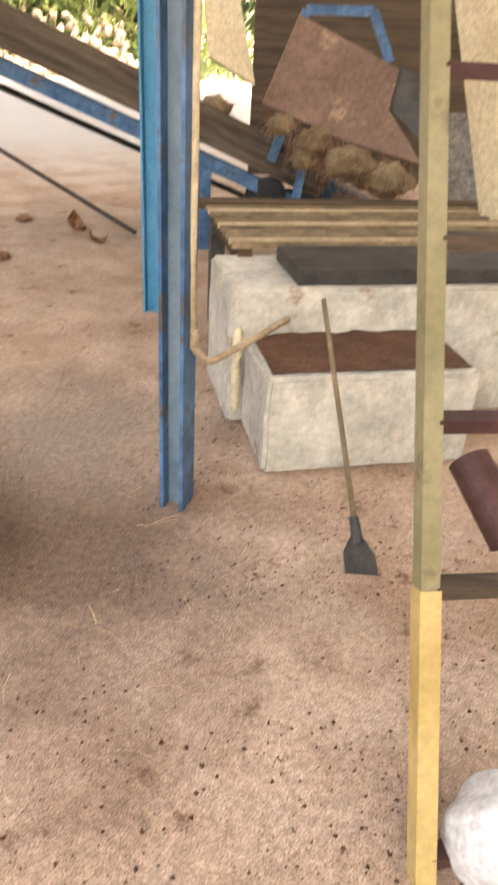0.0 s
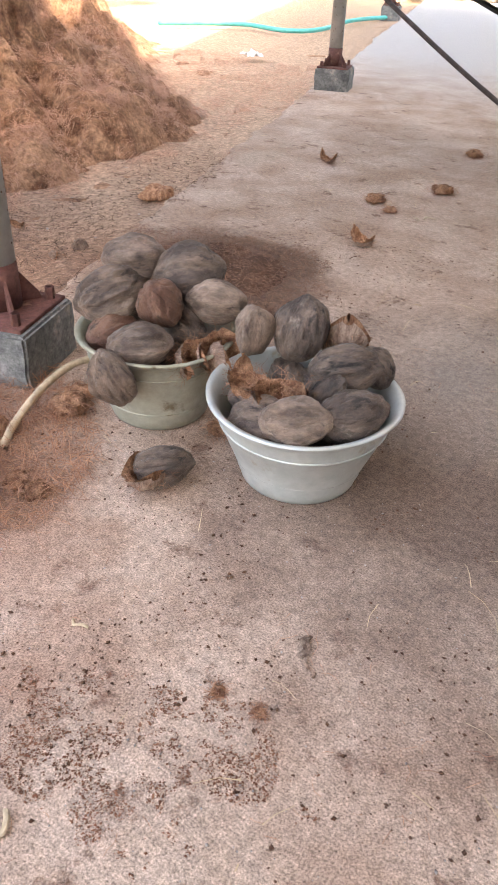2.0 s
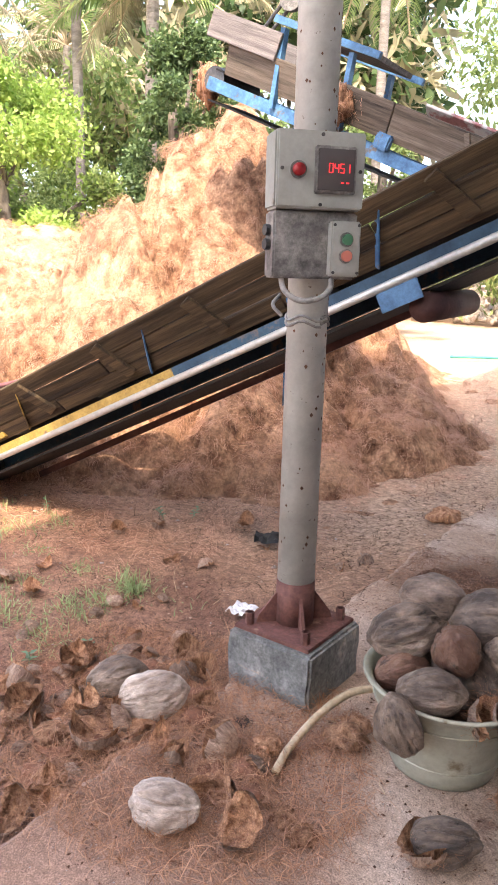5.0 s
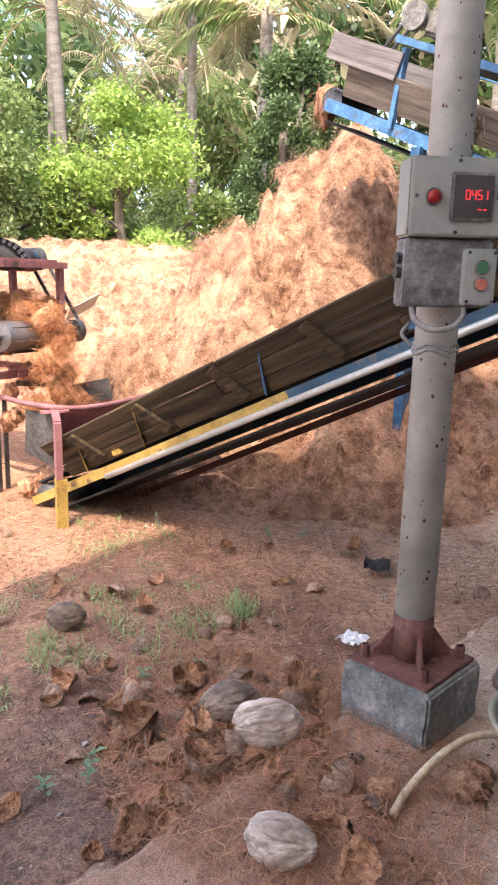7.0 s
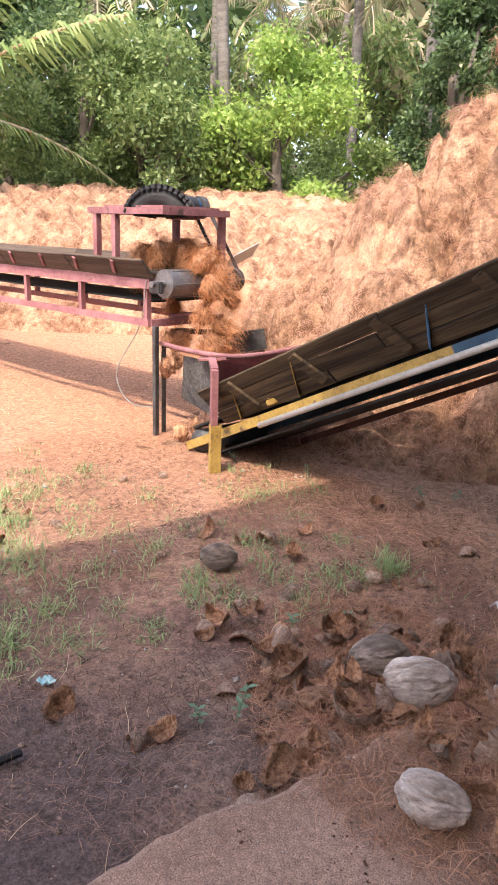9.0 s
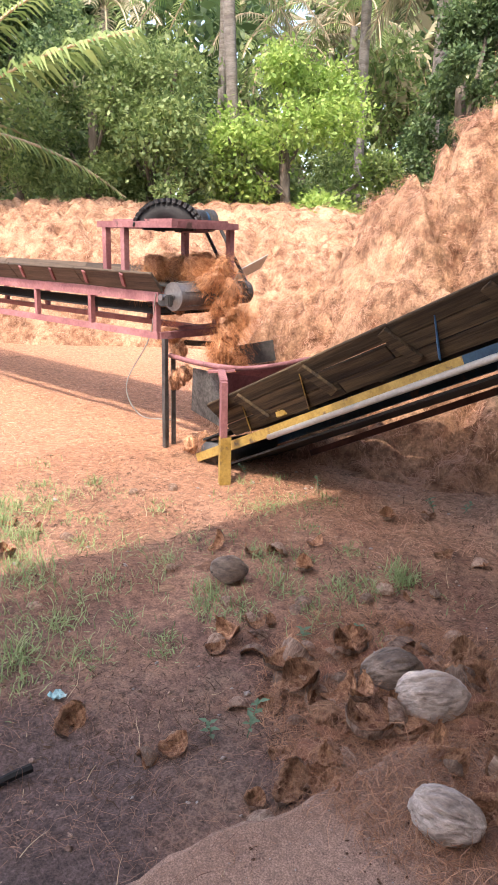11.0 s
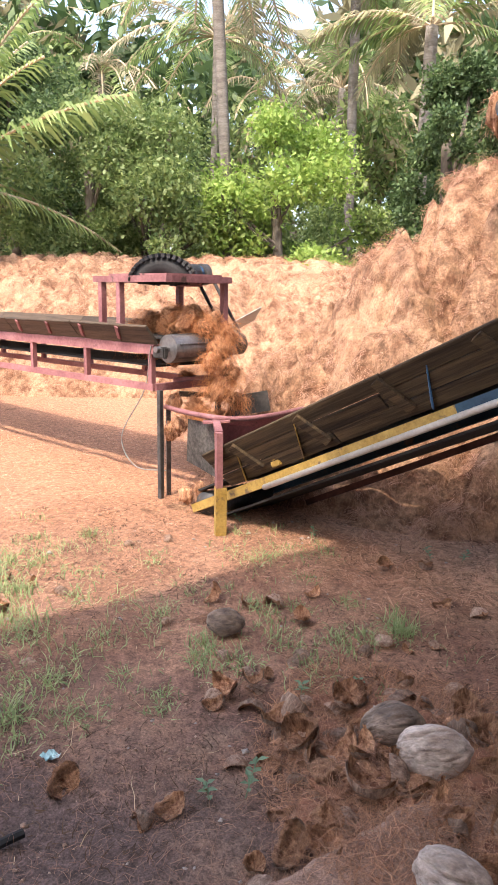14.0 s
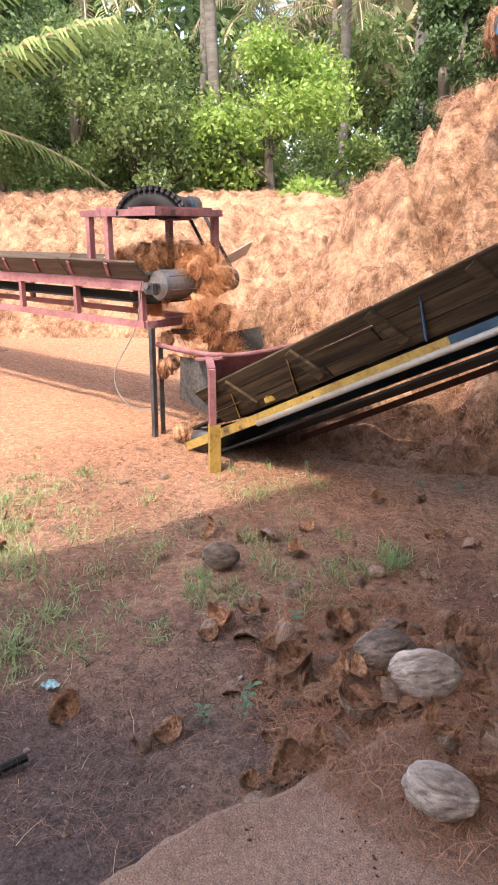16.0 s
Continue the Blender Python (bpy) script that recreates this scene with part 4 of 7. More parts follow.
for k in range(6):
    a = k * math.tau / 6
    part("lagging_bar", rod(bmesh.new(), (0.088 * math.cos(a), 0.03, 0.088 * math.sin(a)), (0.088 * math.cos(a), WD - 0.03, 0.088 * math.sin(a)), 0.006, seg=6), M_ROLLER, roller_d)
bm = bmesh.new()
for r_, w_ in ((0.075, 0.05), (0.03, 0.09)):
    rod(bm, (0, -w_ / 2, 0), (0, w_ / 2, 0), r_, seg=28)
pulley_d = part("drive_pulley", bm, M_DKSTEEL, conv_d, "black belt pulley")
pulley_d.location = (0.13, WD + 0.10, 0.02)
for k in range(5):
    a = k * math.tau / 5
    part("spoke", rod(bmesh.new(), (0.02 * math.cos(a), -0.03, 0.02 * math.sin(a)), (0.065 * math.cos(a), -0.03, 0.065 * math.sin(a)), 0.008, seg=6), M_DKSTEEL, pulley_d)
for y in (-0.06, WD + 0.05):
    part("bearing_block", box(bmesh.new(), (0.11, 0.04, 0.07), Matrix.Translation((0.13, y, -0.01)), 0.008), M_DKSTEEL, conv_d)
for y in (0, WD):
    for x in (-4.6,):
        part("leg", bar(bmesh.new(), (x, y, -0.98), (x, y, -0.26), 0.05, 0.05), M_PINK, conv_d, "faded red steel leg")
    part("leg", bar(bmesh.new(), (0.05, y, -0.98), (0.05, y, -0.26), 0.03, 0.03), M_DKSTEEL, conv_d, "dark fibre-clogged leg")
# motor stand over the head
for x, y in ((-0.55, 0), (-0.35, 0), (-0.35, WD), (0.10, WD)):
    part("stand_post", bar(bmesh.new(), (x, y, 0.02), (x, y, 0.43), 0.04, 0.04), M_PINK, conv_d, "faded red stand post")
part("stand_top", bar(bmesh.new(), (-0.62, 0.0, 0.44), (0.15, 0.0, 0.44), 0.05, 0.04), M_PINK, conv_d, "faded red stand top rail")
part("stand_top", bar(bmesh.new(), (-0.62, WD, 0.44), (0.15, WD, 0.44), 0.05, 0.04), M_PINK, conv_d, "faded red stand top rail")
part("stand_top", bar(bmesh.new(), (-0.60, 0.02, 0.44), (-0.60, WD - 0.02, 0.44), 0.05, 0.04), M_PINK, conv_d, "faded red stand cross rail")
part("stand_top", bar(bmesh.new(), (0.13, 0.02, 0.44), (0.13, WD - 0.02, 0.44), 0.05, 0.04), M_PINK, conv_d, "faded red stand cross rail")
part("stand_deck", box(bmesh.new(), (0.6, WD - 0.04, 0.015), Matrix.Translation((-0.2, WD / 2, 0.467))), M_PINK, conv_d)
part("chute_plate", box(bmesh.new(), (0.20, 0.25, 0.006), MD.inverted() @ Matrix.Translation((-5.546, 1.420, 1.056)) @ Matrix.Rotation(-0.5, 4, "Y") @ Matrix.Rotation(0.5, 4, "X")), M_GALV, conv_d, "bare grey steel deflector plate")

wire = tube(bmesh.new(), smooth_path([MD @ V((0.0, -0.03, 0.02)), (-5.20, 0.66, 0.62), (-5.32, 0.52, 0.30), (-5.26, 0.60, 0.10), (-5.16, 0.80, 0.08)], 8), 0.004, 6)
tagged(part("cable", wire, M_CABLE, None, "", True), "thin grey wire dangling from the conveyor's frame", "cable")

# tyre piece used as a guard, and the motor under it
def tyre_guard():
    c = V((-5.401, 0.830, 1.298))
    m = MD.copy()
    m.translation = c
    right = V((0.27, 0.963, 0))
    fwd = V((-0.963, 0.27, 0))
    m = Matrix.Translation(c) @ Matrix((right, fwd, V((0, 0, 1)))).transposed().to_4x4()
    t = thing("tyre_guard", m, "cut section of black lorry tyre used as a cover", "tyre")
    bm = bmesh.new()
    R, rows_ = 0.24, []
    prof = [(-0.13, 0.22), (-0.175, 0.70), (-0.15, 0.93), (-0.10, 0.985), (0.0, 1.0), (0.10, 0.985), (0.15, 0.93), (0.175, 0.70), (0.13, 0.22)]
    for k in range(25):
        a = radians(12 + 156 * k / 24)
        rows_.append([bm.verts.new((R * rr * math.cos(a) * 0.95, yy, R * rr * math.sin(a) * 0.86 - 0.02)) for yy, rr in prof])
    for u, v in zip(rows_, rows_[1:]):
        for i in range(len(prof) - 1):
            bm.faces.new((u[i], u[i + 1], v[i + 1], v[i]))
    bmesh.ops.recalc_face_normals(bm, faces=bm.faces[:])
    bmesh.ops.solidify(bm, geom=bm.faces[:], thickness=0.014)
    part("carcass", bm, M_RUBBER, t, "", True)
    for k in range(16):
        a = radians(16 + 148 * k / 15)
        for s in (-1, 1):
            for rr, yy, ln in ((1.0, s * 0.075, 0.10), (0.93, s * 0.158, 0.05)):
                mm = Matrix.Translation((R * rr * math.cos(a) * 0.95, yy, R * rr * math.sin(a) * 0.86 - 0.016)) @ Matrix.Rotation(-a + math.pi / 2, 4, "Y") @ Matrix.Rotation(0.35 * s, 4, "Z")
                part("tread_lug", box(bmesh.new(), (0.026, ln, 0.014), mm, 0.002), M_RUBBER, t)
    # solid half-disc added to give the hollow tyre its dark inside
    bm = bmesh.new()
    bmesh.ops.create_cone(bm, cap_ends=True, segments=32, radius1=R * 0.72, radius2=R * 0.72, depth=0.20, matrix=Matrix.Rotation(math.pi / 2, 4, "X"))
    bmesh.ops.bisect_plane(bm, geom=bm.verts[:] + bm.edges[:] + bm.faces[:], plane_co=(0, 0, 0.0), plane_no=(0, 0, -1), clear_outer=True)
    bmesh.ops.scale(bm, vec=(0.95, 1, 0.86), verts=bm.verts[:])
    part("liner", bm, M_RUBBER, t, "dull black fill standing for the tyre's dark inside")
    t2 = thing("motor", Matrix.Translation((-5.553, 1.026, 1.354)) @ MD.to_3x3().to_4x4(), "small electric drive motor with belt pulley", "motor")
    part("body", rod(bmesh.new(), (0, -0.12, 0.02), (0, 0.06, 0.02), 0.07, seg=20), M_DKSTEEL, t2, "", True)
    part("end_cap", rod(bmesh.new(), (0, 0.06, 0.02), (0, 0.09, 0.02), 0.06, seg=20), M_BLUE, t2, "blue end cap", True)
    part("foot", box(bmesh.new(), (0.16, 0.16, 0.03), Matrix.Translation((0, -0.03, -0.05)), 0.004), M_PINK, t2)
    part("pulley", rod(bmesh.new(), (0, 0.10, 0.02), (0, 0.15, 0.02), 0.075, seg=24), M_DKSTEEL, t2, "black motor pulley")
    a, b = t2.matrix_basis @ V((0, 0.125, 0.02)), MD @ V((0.13, WD + 0.10, 0.02))
    t3 = thing("drive_belt", (0, 0, 0), "black rubber drive belt between two pulleys", "drive belt")
    for s in (-1, 1):
        off = V((0.27, 0.963, 0)) * 0.055 * s
        part("belt_run", tube(bmesh.new(), [a + off, b + off], 0.012, 6), M_RUBBER, t3)


tyre_guard()

# the steep conveyor that feeds the mountain
C_LOW, C_HEAD = V((0.10, 4.92, 0.20)), V((-4.80, 2.89, 2.41))
cd = C_HEAD - C_LOW
MC = frame_axes(C_LOW, (cd.x, cd.y), cd.z / math.hypot(cd.x, cd.y))
conv_c = thing("belt_conveyor", MC, "inclined belt conveyor on blue channels with grey plank sides", "conveyor")
LC, WC = cd.length, 0.5
for y, s in ((0, -1), (-WC, 1)):
    part("channel", channel(bmesh.new(), (0, y, 0), (LC, y, 0), 0.05, 0.075, side=-s), M_BLUE, conv_c, "blue painted steel channel")
side_boards(conv_c, LC - 0.1, 0.01, 0.05, 0.08, 0.20, M_GREYBRN, 0.0, count=1, batten=0.9)
side_boards(conv_c, LC - 0.1, -WC - 0.01, -0.05, 0.08, 0.20, M_GREYBRN, 0.0, count=1, batten=0.9)
part("head_board", box(bmesh.new(), (0.55, 0.02, 0.16), Matrix.Translation((LC - 0.20, 0.075, 0.33)), 0.003), M_GREYWOOD, conv_c, "bleached grey plank at the head")
part("head_board", box(bmesh.new(), (0.55, 0.02, 0.16), Matrix.Translation((LC - 0.20, -WC - 0.075, 0.33)), 0.003), M_GREYWOOD, conv_c, "bleached grey plank at the head")
for s in (0.09, -WC - 0.09):
    part("top_rail", bar(bmesh.new(), (LC - 1.15, s, 0.47), (LC - 0.40, s, 0.47), 0.03, 0.04), M_BLUE, conv_c, "blue top rail")
part("cap_board", box(bmesh.new(), (2.2, 0.16, 0.02), Matrix.Translation((LC - 2.35, -WC - 0.10, 0.32)) @ Matrix.Rotation(0.5, 4, "X"), 0.003), M_REDWHITE, conv_c, "board with flaking red and white paint")
part("belt", box(bmesh.new(), (LC, WC - 0.04, 0.012), Matrix.Translation((LC / 2, -WC / 2, 0.09))), M_BELT, conv_c, "black rubber belt")
part("return_belt", box(bmesh.new(), (LC, WC - 0.06, 0.012), Matrix.Translation((LC / 2, -WC / 2, -0.10))), M_BELT, conv_c, "black return belt")
head_c = part("head_roller", rod(bmesh.new(), (0, -WC + 0.03, 0), (0, -0.03, 0), 0.08, seg=24), M_DKSTEEL, conv_c, "dark head roller")
head_c.location = (LC, 0, 0.03)
for x in (LC - 1.05, LC - 0.55, 1.0, 2.2, 3.4):
    for y in (0.035, -WC - 0.035):
        part("stand_post", bar(bmesh.new(), (x, y, 0), (x + 0.1, y, 0.44), 0.05, 0.03), M_BLUE, conv_c, "blue flat steel post")
inv = MC.inverted()
for x, y in ((LC - 0.78, 0.02), (0.75, 0.02), (0.75, -WC - 0.02)):
    top = MC @ V((x, y, -0.04))
    part("leg", bar(bmesh.new(), inv @ V((top.x, top.y, 0)), inv @ top, 0.09, 0.06), M_BLUE, conv_c, "blue steel support leg")
SP = inv @ V((-4.359, 3.214, 2.872))
wheel_c = part("sprocket", rod(bmesh.new(), (0, -0.02, 0), (0, 0.02, 0), 0.085, seg=28), M_GREYBOX, conv_c, "grey chain sprocket")
wheel_c.location = SP
part("gear_box", box(bmesh.new(), (0.20, 0.18, 0.15), Matrix.Translation(SP + V((-0.16, -0.12, 0.0))), 0.02), M_GREYBOX, conv_c, "grey gearbox and motor")
part("motor_deck", box(bmesh.new(), (0.6, WC, 0.03), Matrix.Translation((LC - 0.8, -WC / 2, 0.47))), M_GREYWOOD, conv_c)
for s in (-1, 1):
    a, b = SP + V((0, 0, 0.075 * s)), V((LC, SP.y, 0.03 + 0.04 * s))
    part("chain_run", tube(bmesh.new(), [a, (a + b) / 2 + V((0, 0, -0.03)), b], 0.011, 6), M_DKSTEEL, conv_c, "dark greasy drive chain")
for x in (0.9, 2.0, 3.2, 4.4):
    for y in (0.045,):
        part("bearing_block", box(bmesh.new(), (0.10, 0.05, 0.09), Matrix.Translation((x, y, 0.07)), 0.01), M_BLUE, conv_c)

# ---------------------------------------------------------------- tubs
def tub(c, label, metal=None, rim=0.24, high=0.245, foot=0.147):
    """A tapered metal tub: rolled rim, a bead near the base, a stepped foot."""
    t = thing("metal_tub", pose(c[0], c[1], 0), label, "tub", "tubs of coconuts")
    w = rim - 0.028                      # the wall's radius under the flared lip
    prof = [(foot - 0.012, 0.0), (foot - 0.003, 0.004), (foot, 0.016), (foot + 0.007, 0.034), (foot + 0.007, 0.040), (w - 0.008, high - 0.075), (w - 0.004, high - 0.070), (w, high - 0.034), (rim - 0.018, high - 0.016), (rim - 0.006, high - 0.008), (rim, high - 0.004),
            (rim, high), (rim - 0.006, high + 0.003), (rim - 0.018, high - 0.003), (w - 0.004, high - 0.03), (w - 0.012, high - 0.075), (foot, 0.036), (foot - 0.012, 0.008), (0.0, 0.008)]
    bm = lathe(bmesh.new(), prof, 64)
    for v in bm.verts:
        v.co.z += 0.003 * math.sin(2 * math.atan2(v.co.y, v.co.x) + c[0] * 5) * v.co.z / high
    part("bowl", bm, metal or M_TUB, t, "", True)
    for z, r_ in ((0.060, foot + 0.0135), (high - 0.062, w - 0.002)):
        ring = [V((r_ * math.cos(k * math.tau / 48), r_ * math.sin(k * math.tau / 48), z)) for k in range(49)]
        part("bead", tube(bmesh.new(), ring, 0.002, 6), metal or M_TUB, t)
    return t


T1, T2 = V((-1.401, 1.560, 0)), V((-0.929, 1.544, 0))
tub(T1, "aluminium tub with shade and stains in its colour, heaped with dry coconuts", M_TUBDIM, 0.216, 0.245, 0.136)
tub(T2, "shiny aluminium tub full of coconuts and broken husks", None, 0.236, 0.228, 0.149)


# ---------------------------------------------------------------- coconuts and husks
def nut_mesh(name, seed, material, length=0.20, width=0.15, crack=False):
    """A dry coconut in its husk: three soft ridges, a pointed end, wrinkles; long axis z."""
    bm = bmesh.new()
    bmesh.ops.create_uvsphere(bm, u_segments=96, v_segments=36, radius=1.0)
    for v in bm.verts:
        p = v.co.copy()
        a = math.atan2(p.y, p.x)
        r = math.hypot(p.x, p.y)
        ridge = 1 + 0.26 * (0.42 - abs(math.sin(1.5 * a + seed)) ** 0.8) * r * (0.55 + 0.45 * math.sin(seed * 5.0))
        taper = 1 - 0.24 * max(0, p.z) ** 2 - 0.06 * max(0, -p.z)
        wr = 1 + 0.10 * noise.fractal(V((p.x * 1.9, p.y * 1.9, p.z * 1.0 + seed * 3)), 1, 2, 3) + 0.05 * noise.noise(V((p.x * 6, p.y * 6, p.z * 1.2 + seed))) * r
        crease = abs(noise.noise(V((p.x * 2.6 + seed * 7, p.y * 2.6, p.z * 0.9))))
        wr -= 0.085 * math.exp(-(crease / 0.05) ** 2) * r
        dent = 1 - 0.16 * math.exp(-((p.x - 0.75) ** 2 + (p.y - math.sin(seed)) ** 2 + (p.z - 0.2 * math.cos(seed)) ** 2) * 4)
        q = V((p.x * width / 2 * ridge * taper, p.y * width / 2 * ridge * taper, p.z * length / 2)) * wr * dent
        if crack:
            c = math.exp(-((a - 2.225 - 0.16 * math.sin(p.z * 2.6 + seed)) / 0.07) ** 2) * r
            q *= 1 - 0.20 * c * min(1.0, 3 * max(0.0, 0.9 - abs(p.z)))
        v.co = q
    me = bpy.data.meshes.new(name)
    bm.to_mesh(me)
    bm.free()
    me.materials.append(material)
    me.polygons.foreach_set("use_smooth", [True] * len(me.polygons))
    return me


def husk_meshes(seed, length=0.19, width=0.14, arc=150, thick=0.022):
    """A split piece of husk: a bowed shell, skin outside, fibre inside; lies open side up."""
    out = []
    nu, nv = 26, 14
    for layer in (0, 1):
        bm = bmesh.new()
        rows_ = []
        for i in range(nu + 1):
            s = -1 + 2 * i / nu
            row = []
            prof = max(0.06, 1 - abs(s) ** 2.4) ** 0.55
            for j in range(nv + 1):
                a = radians(-arc / 2 + arc * j / nv) * (1 + 0.12 * noise.noise(V((s * 2, seed * 2.0, j * 0.3))))
                r = width / 2 * prof - layer * thick * (0.75 + 0.5 * noise.noise(V((s * 4, j * 0.7, seed * 3.0))))
                r *= 1 + 0.16 * noise.noise(V((s * 3, a * 2, seed))) + 0.07 * noise.noise(V((s * 11, a * 7, seed)))
                row.append(bm.verts.new((r * math.sin(a), s * length / 2 * (1 - 0.05 * layer), -r * math.cos(a) + width / 2 + 0.02 * s * s)))
            rows_.append(row)
        for u, v in zip(rows_, rows_[1:]):
            for j in range(nv):
                f = (u[j], u[j + 1], v[j + 1], v[j])
                bm.faces.new(f if layer else f[::-1])
        if layer:
            rim = [rows_[0], rows_[-1], [r[0] for r in rows_], [r[-1] for r in rows_]]
            for k, line in enumerate(rim):
                low = []
                for v in line:
                    d = V((v.co.x, 0, v.co.z - width / 2))
                    d = d.normalized() if d.length > 1e-4 else V((0, 0, -1))
                    low.append(bm.verts.new(v.co + d * thick * 0.95))
                for j in range(len(line) - 1):
                    bm.faces.new((line[j], line[j + 1], low[j + 1], low[j]))
            bmesh.ops.recalc_face_normals(bm, faces=bm.faces[:])
        me = bpy.data.meshes.new("shell" if layer == 0 else "fibre_lining")
        bm.to_mesh(me)
        bm.free()
        me.materials.append(M_HUSKOUT if layer == 0 else M_HUSKIN)
        me.polygons.foreach_set("use_smooth", [True] * len(me.polygons))
        out.append(me)
    r = np.random.default_rng(int(seed * 10) + 3)
    n = 170
    s = r.uniform(-0.95, 0.95, n)
    a = np.where(r.uniform(size=n) < 0.5, -1, 1) * radians(arc / 2) * r.uniform(0.3, 1.0, n)
    rad = width / 2 * (1 - np.abs(s) ** 2.4) ** 0.55
    o = np.stack([rad * np.sin(a), s * length / 2, -rad * np.cos(a) + width / 2 + 0.004], 1)
    v, f = strands(o, r.uniform(0.03, 0.09, n), 0.0007, 0.8, 0.25, r)
    out.append((v, f))
    return out


NUTS = [nut_mesh("coconut", k * 1.7 + 0.3, M_NUT, 0.205, 0.145 + 0.012 * (k % 3), k == 0) for k in range(5)]
NUTS_PALE = [nut_mesh("coconut", k * 2.1 + 0.9, M_NUTPALE, 0.20, 0.145, True) for k in range(3)]
NUTS_TAN = [nut_mesh("coconut", k * 1.9 + 2.9, M_NUTTAN, 0.20, 0.145, False) for k in range(3)]
NUTS_RED = [nut_mesh("coconut", k * 1.3 + 4.9, M_NUTRED, 0.18, 0.14, k == 0) for k in range(2)]
HUSKS = []
for k in range(6):
    s_, f_, (v_, q_) = husk_meshes(k * 1.37 + 0.5, 0.15 + 0.02 * (k % 3), 0.11 + 0.015 * (k % 4), 110 + 22 * (k % 4))
    tuft = fast_mesh("fringe", v_, q_, M_FIBREDK)
    HUSKS.append((s_, f_, tuft.data))
    bpy.data.objects.remove(tuft)


def coconut(p, rx, ry, rz, size=1.0, pool=None, k=0, label="dry grey-brown coconut in its husk", group="coconuts"):
    me = (pool or NUTS)[k % len(pool or NUTS)]
    ob = new("coconut", me)
    ob.matrix_basis = pose(*p, rx, ry, rz) @ Matrix.Scale(size, 4)
    return tagged(ob, label, "coconut", group)


def husk(p, rx, ry, rz, size=1.0, k=0, label="torn piece of coconut husk with orange fibre inside", group="husk pieces"):
    t = thing("coconut_husk", pose(*p, rx, ry, rz) @ Matrix.Scale(size, 4), label, "coconut husk", group)
    s_, f_, q_ = HUSKS[k % len(HUSKS)]
    for nm, me in (("shell", s_), ("fibre_lining", f_), ("fringe", q_)):
        o = new(nm, me)
        o.parent = t
    return t


# heaped in the tubs: place, turn, kind
IN_TUBS = [
    ((-1.515, 1.518, 0.325), 75, 15, 150, 1.0, NUTS, 0), ((-1.516, 1.610, 0.395), 82, 10, 120, 0.85, NUTS, 1), ((-1.385, 1.680, 0.365), 82, 15, 125, 0.95, NUTS, 2),
    ((-1.362, 1.532, 0.335), 35, -20, 40, 0.86, NUTS_RED, 0), ((-1.275, 1.655, 0.320), 85, -12, 305, 0.80, NUTS_TAN, 1), ((-1.480, 1.474, 0.240), 80, 10, 150, 0.8, NUTS_RED, 1),
    ((-1.345, 1.430, 0.262), 84, 12, 130, 0.82, NUTS_TAN, 4), ((-1.338, 1.322, 0.222), 18, -14, 20, 0.82, NUTS_TAN, 2),
    ((-1.36, 1.58, 0.16), 60, 0, 20, 0.95, NUTS, 3), ((-1.47, 1.60, 0.20), 60, 30, 20, 0.95, NUTS, 2), ((-1.36, 1.62, 0.24), 80, 20, 60, 0.9, NUTS, 0), ((-1.42, 1.50, 0.15), 80, 0, 80, 0.95, NUTS, 4),
    ((-1.108, 1.582, 0.318), 16, 5, 30, 0.74, NUTS_TAN, 0), ((-1.012, 1.652, 0.325), 10, 10, 100, 0.84, NUTS, 2), ((-0.860, 1.610, 0.285), 84, 15, 125, 0.86, NUTS, 0),
    ((-0.868, 1.402, 0.242), 84, 18, 118, 0.82, NUTS_TAN, 2), ((-0.868, 1.543, 0.232), 25, 0, 80, 0.72, NUTS, 3), ((-0.785, 1.505, 0.238), 78, -25, 142, 0.84, NUTS, 4), ((-0.815, 1.680, 0.275), 15, -20, 10, 0.58, NUTS, 1),
    ((-1.035, 1.500, 0.185), 70, 0, 40, 0.85, NUTS, 1), ((-0.965, 1.425, 0.180), 80, 20, 100, 0.85, NUTS, 2),
    ((-0.90, 1.56, 0.12), 60, 0, 10, 0.9, NUTS, 0), ((-0.98, 1.51, 0.14), 80, 0, 60, 0.9, NUTS, 4), ((-0.94, 1.62, 0.17), 80, 0, 60, 0.9, NUTS, 2), ((-1.01, 1.60, 0.20), 80, 30, 20, 0.85, NUTS, 3),
]
for i, (p, rx, ry, rz, s_, pool, k) in enumerate(IN_TUBS):
    coconut(p, rx, ry, rz, s_, pool, k, {id(NUTS): "dry grey-brown coconut heaped in a metal tub", id(NUTS_TAN): "tan-coloured dry coconut heaped in a metal tub", id(NUTS_RED): "reddish-brown cracked coconut in a metal tub"}[id(pool)], "coconuts in the tubs")
for p, rx, ry, rz, s_, k in (((-0.955, 1.475, 0.235), 0, -48, 118, 0.85, 0), ((-1.035, 1.470, 0.235), 10, -40, 100, 0.7, 0), ((-1.060, 1.480, 0.240), 30, 0, 60, 0.55, 4), ((-0.915, 1.700, 0.240), 50, 0, 200, 0.9, 2), ((-1.285, 1.505, 0.215), 20, 80, 30, 0.75, 1), ((-1.243, 1.572, 0.225), 20, 70, 10, 0.75, 5), ((-1.225, 1.545, 0.225), 25, 100, 60, 0.6, 2)):
    husk(p, rx, ry, rz, s_, k, "broken orange-brown husk lying in a metal tub", "husks in the tubs")

# on the floor and the soil
coconut((-1.583, 0.846, 0.050), 86, -8, 130, 0.85, NUTS_PALE, 0, "bleached pale coconut lying on the slab's edge")
coconut((-1.991, 1.027, 0.050), 80, 20, 150, 1.0, NUTS_PALE, 1, "big dry ribbed coconut on a pile of husks")
coconut((-2.190, 1.006, 0.000), 85, 0, 170, 0.95, NUTS_TAN, 1, "half-buried brown coconut among husks")
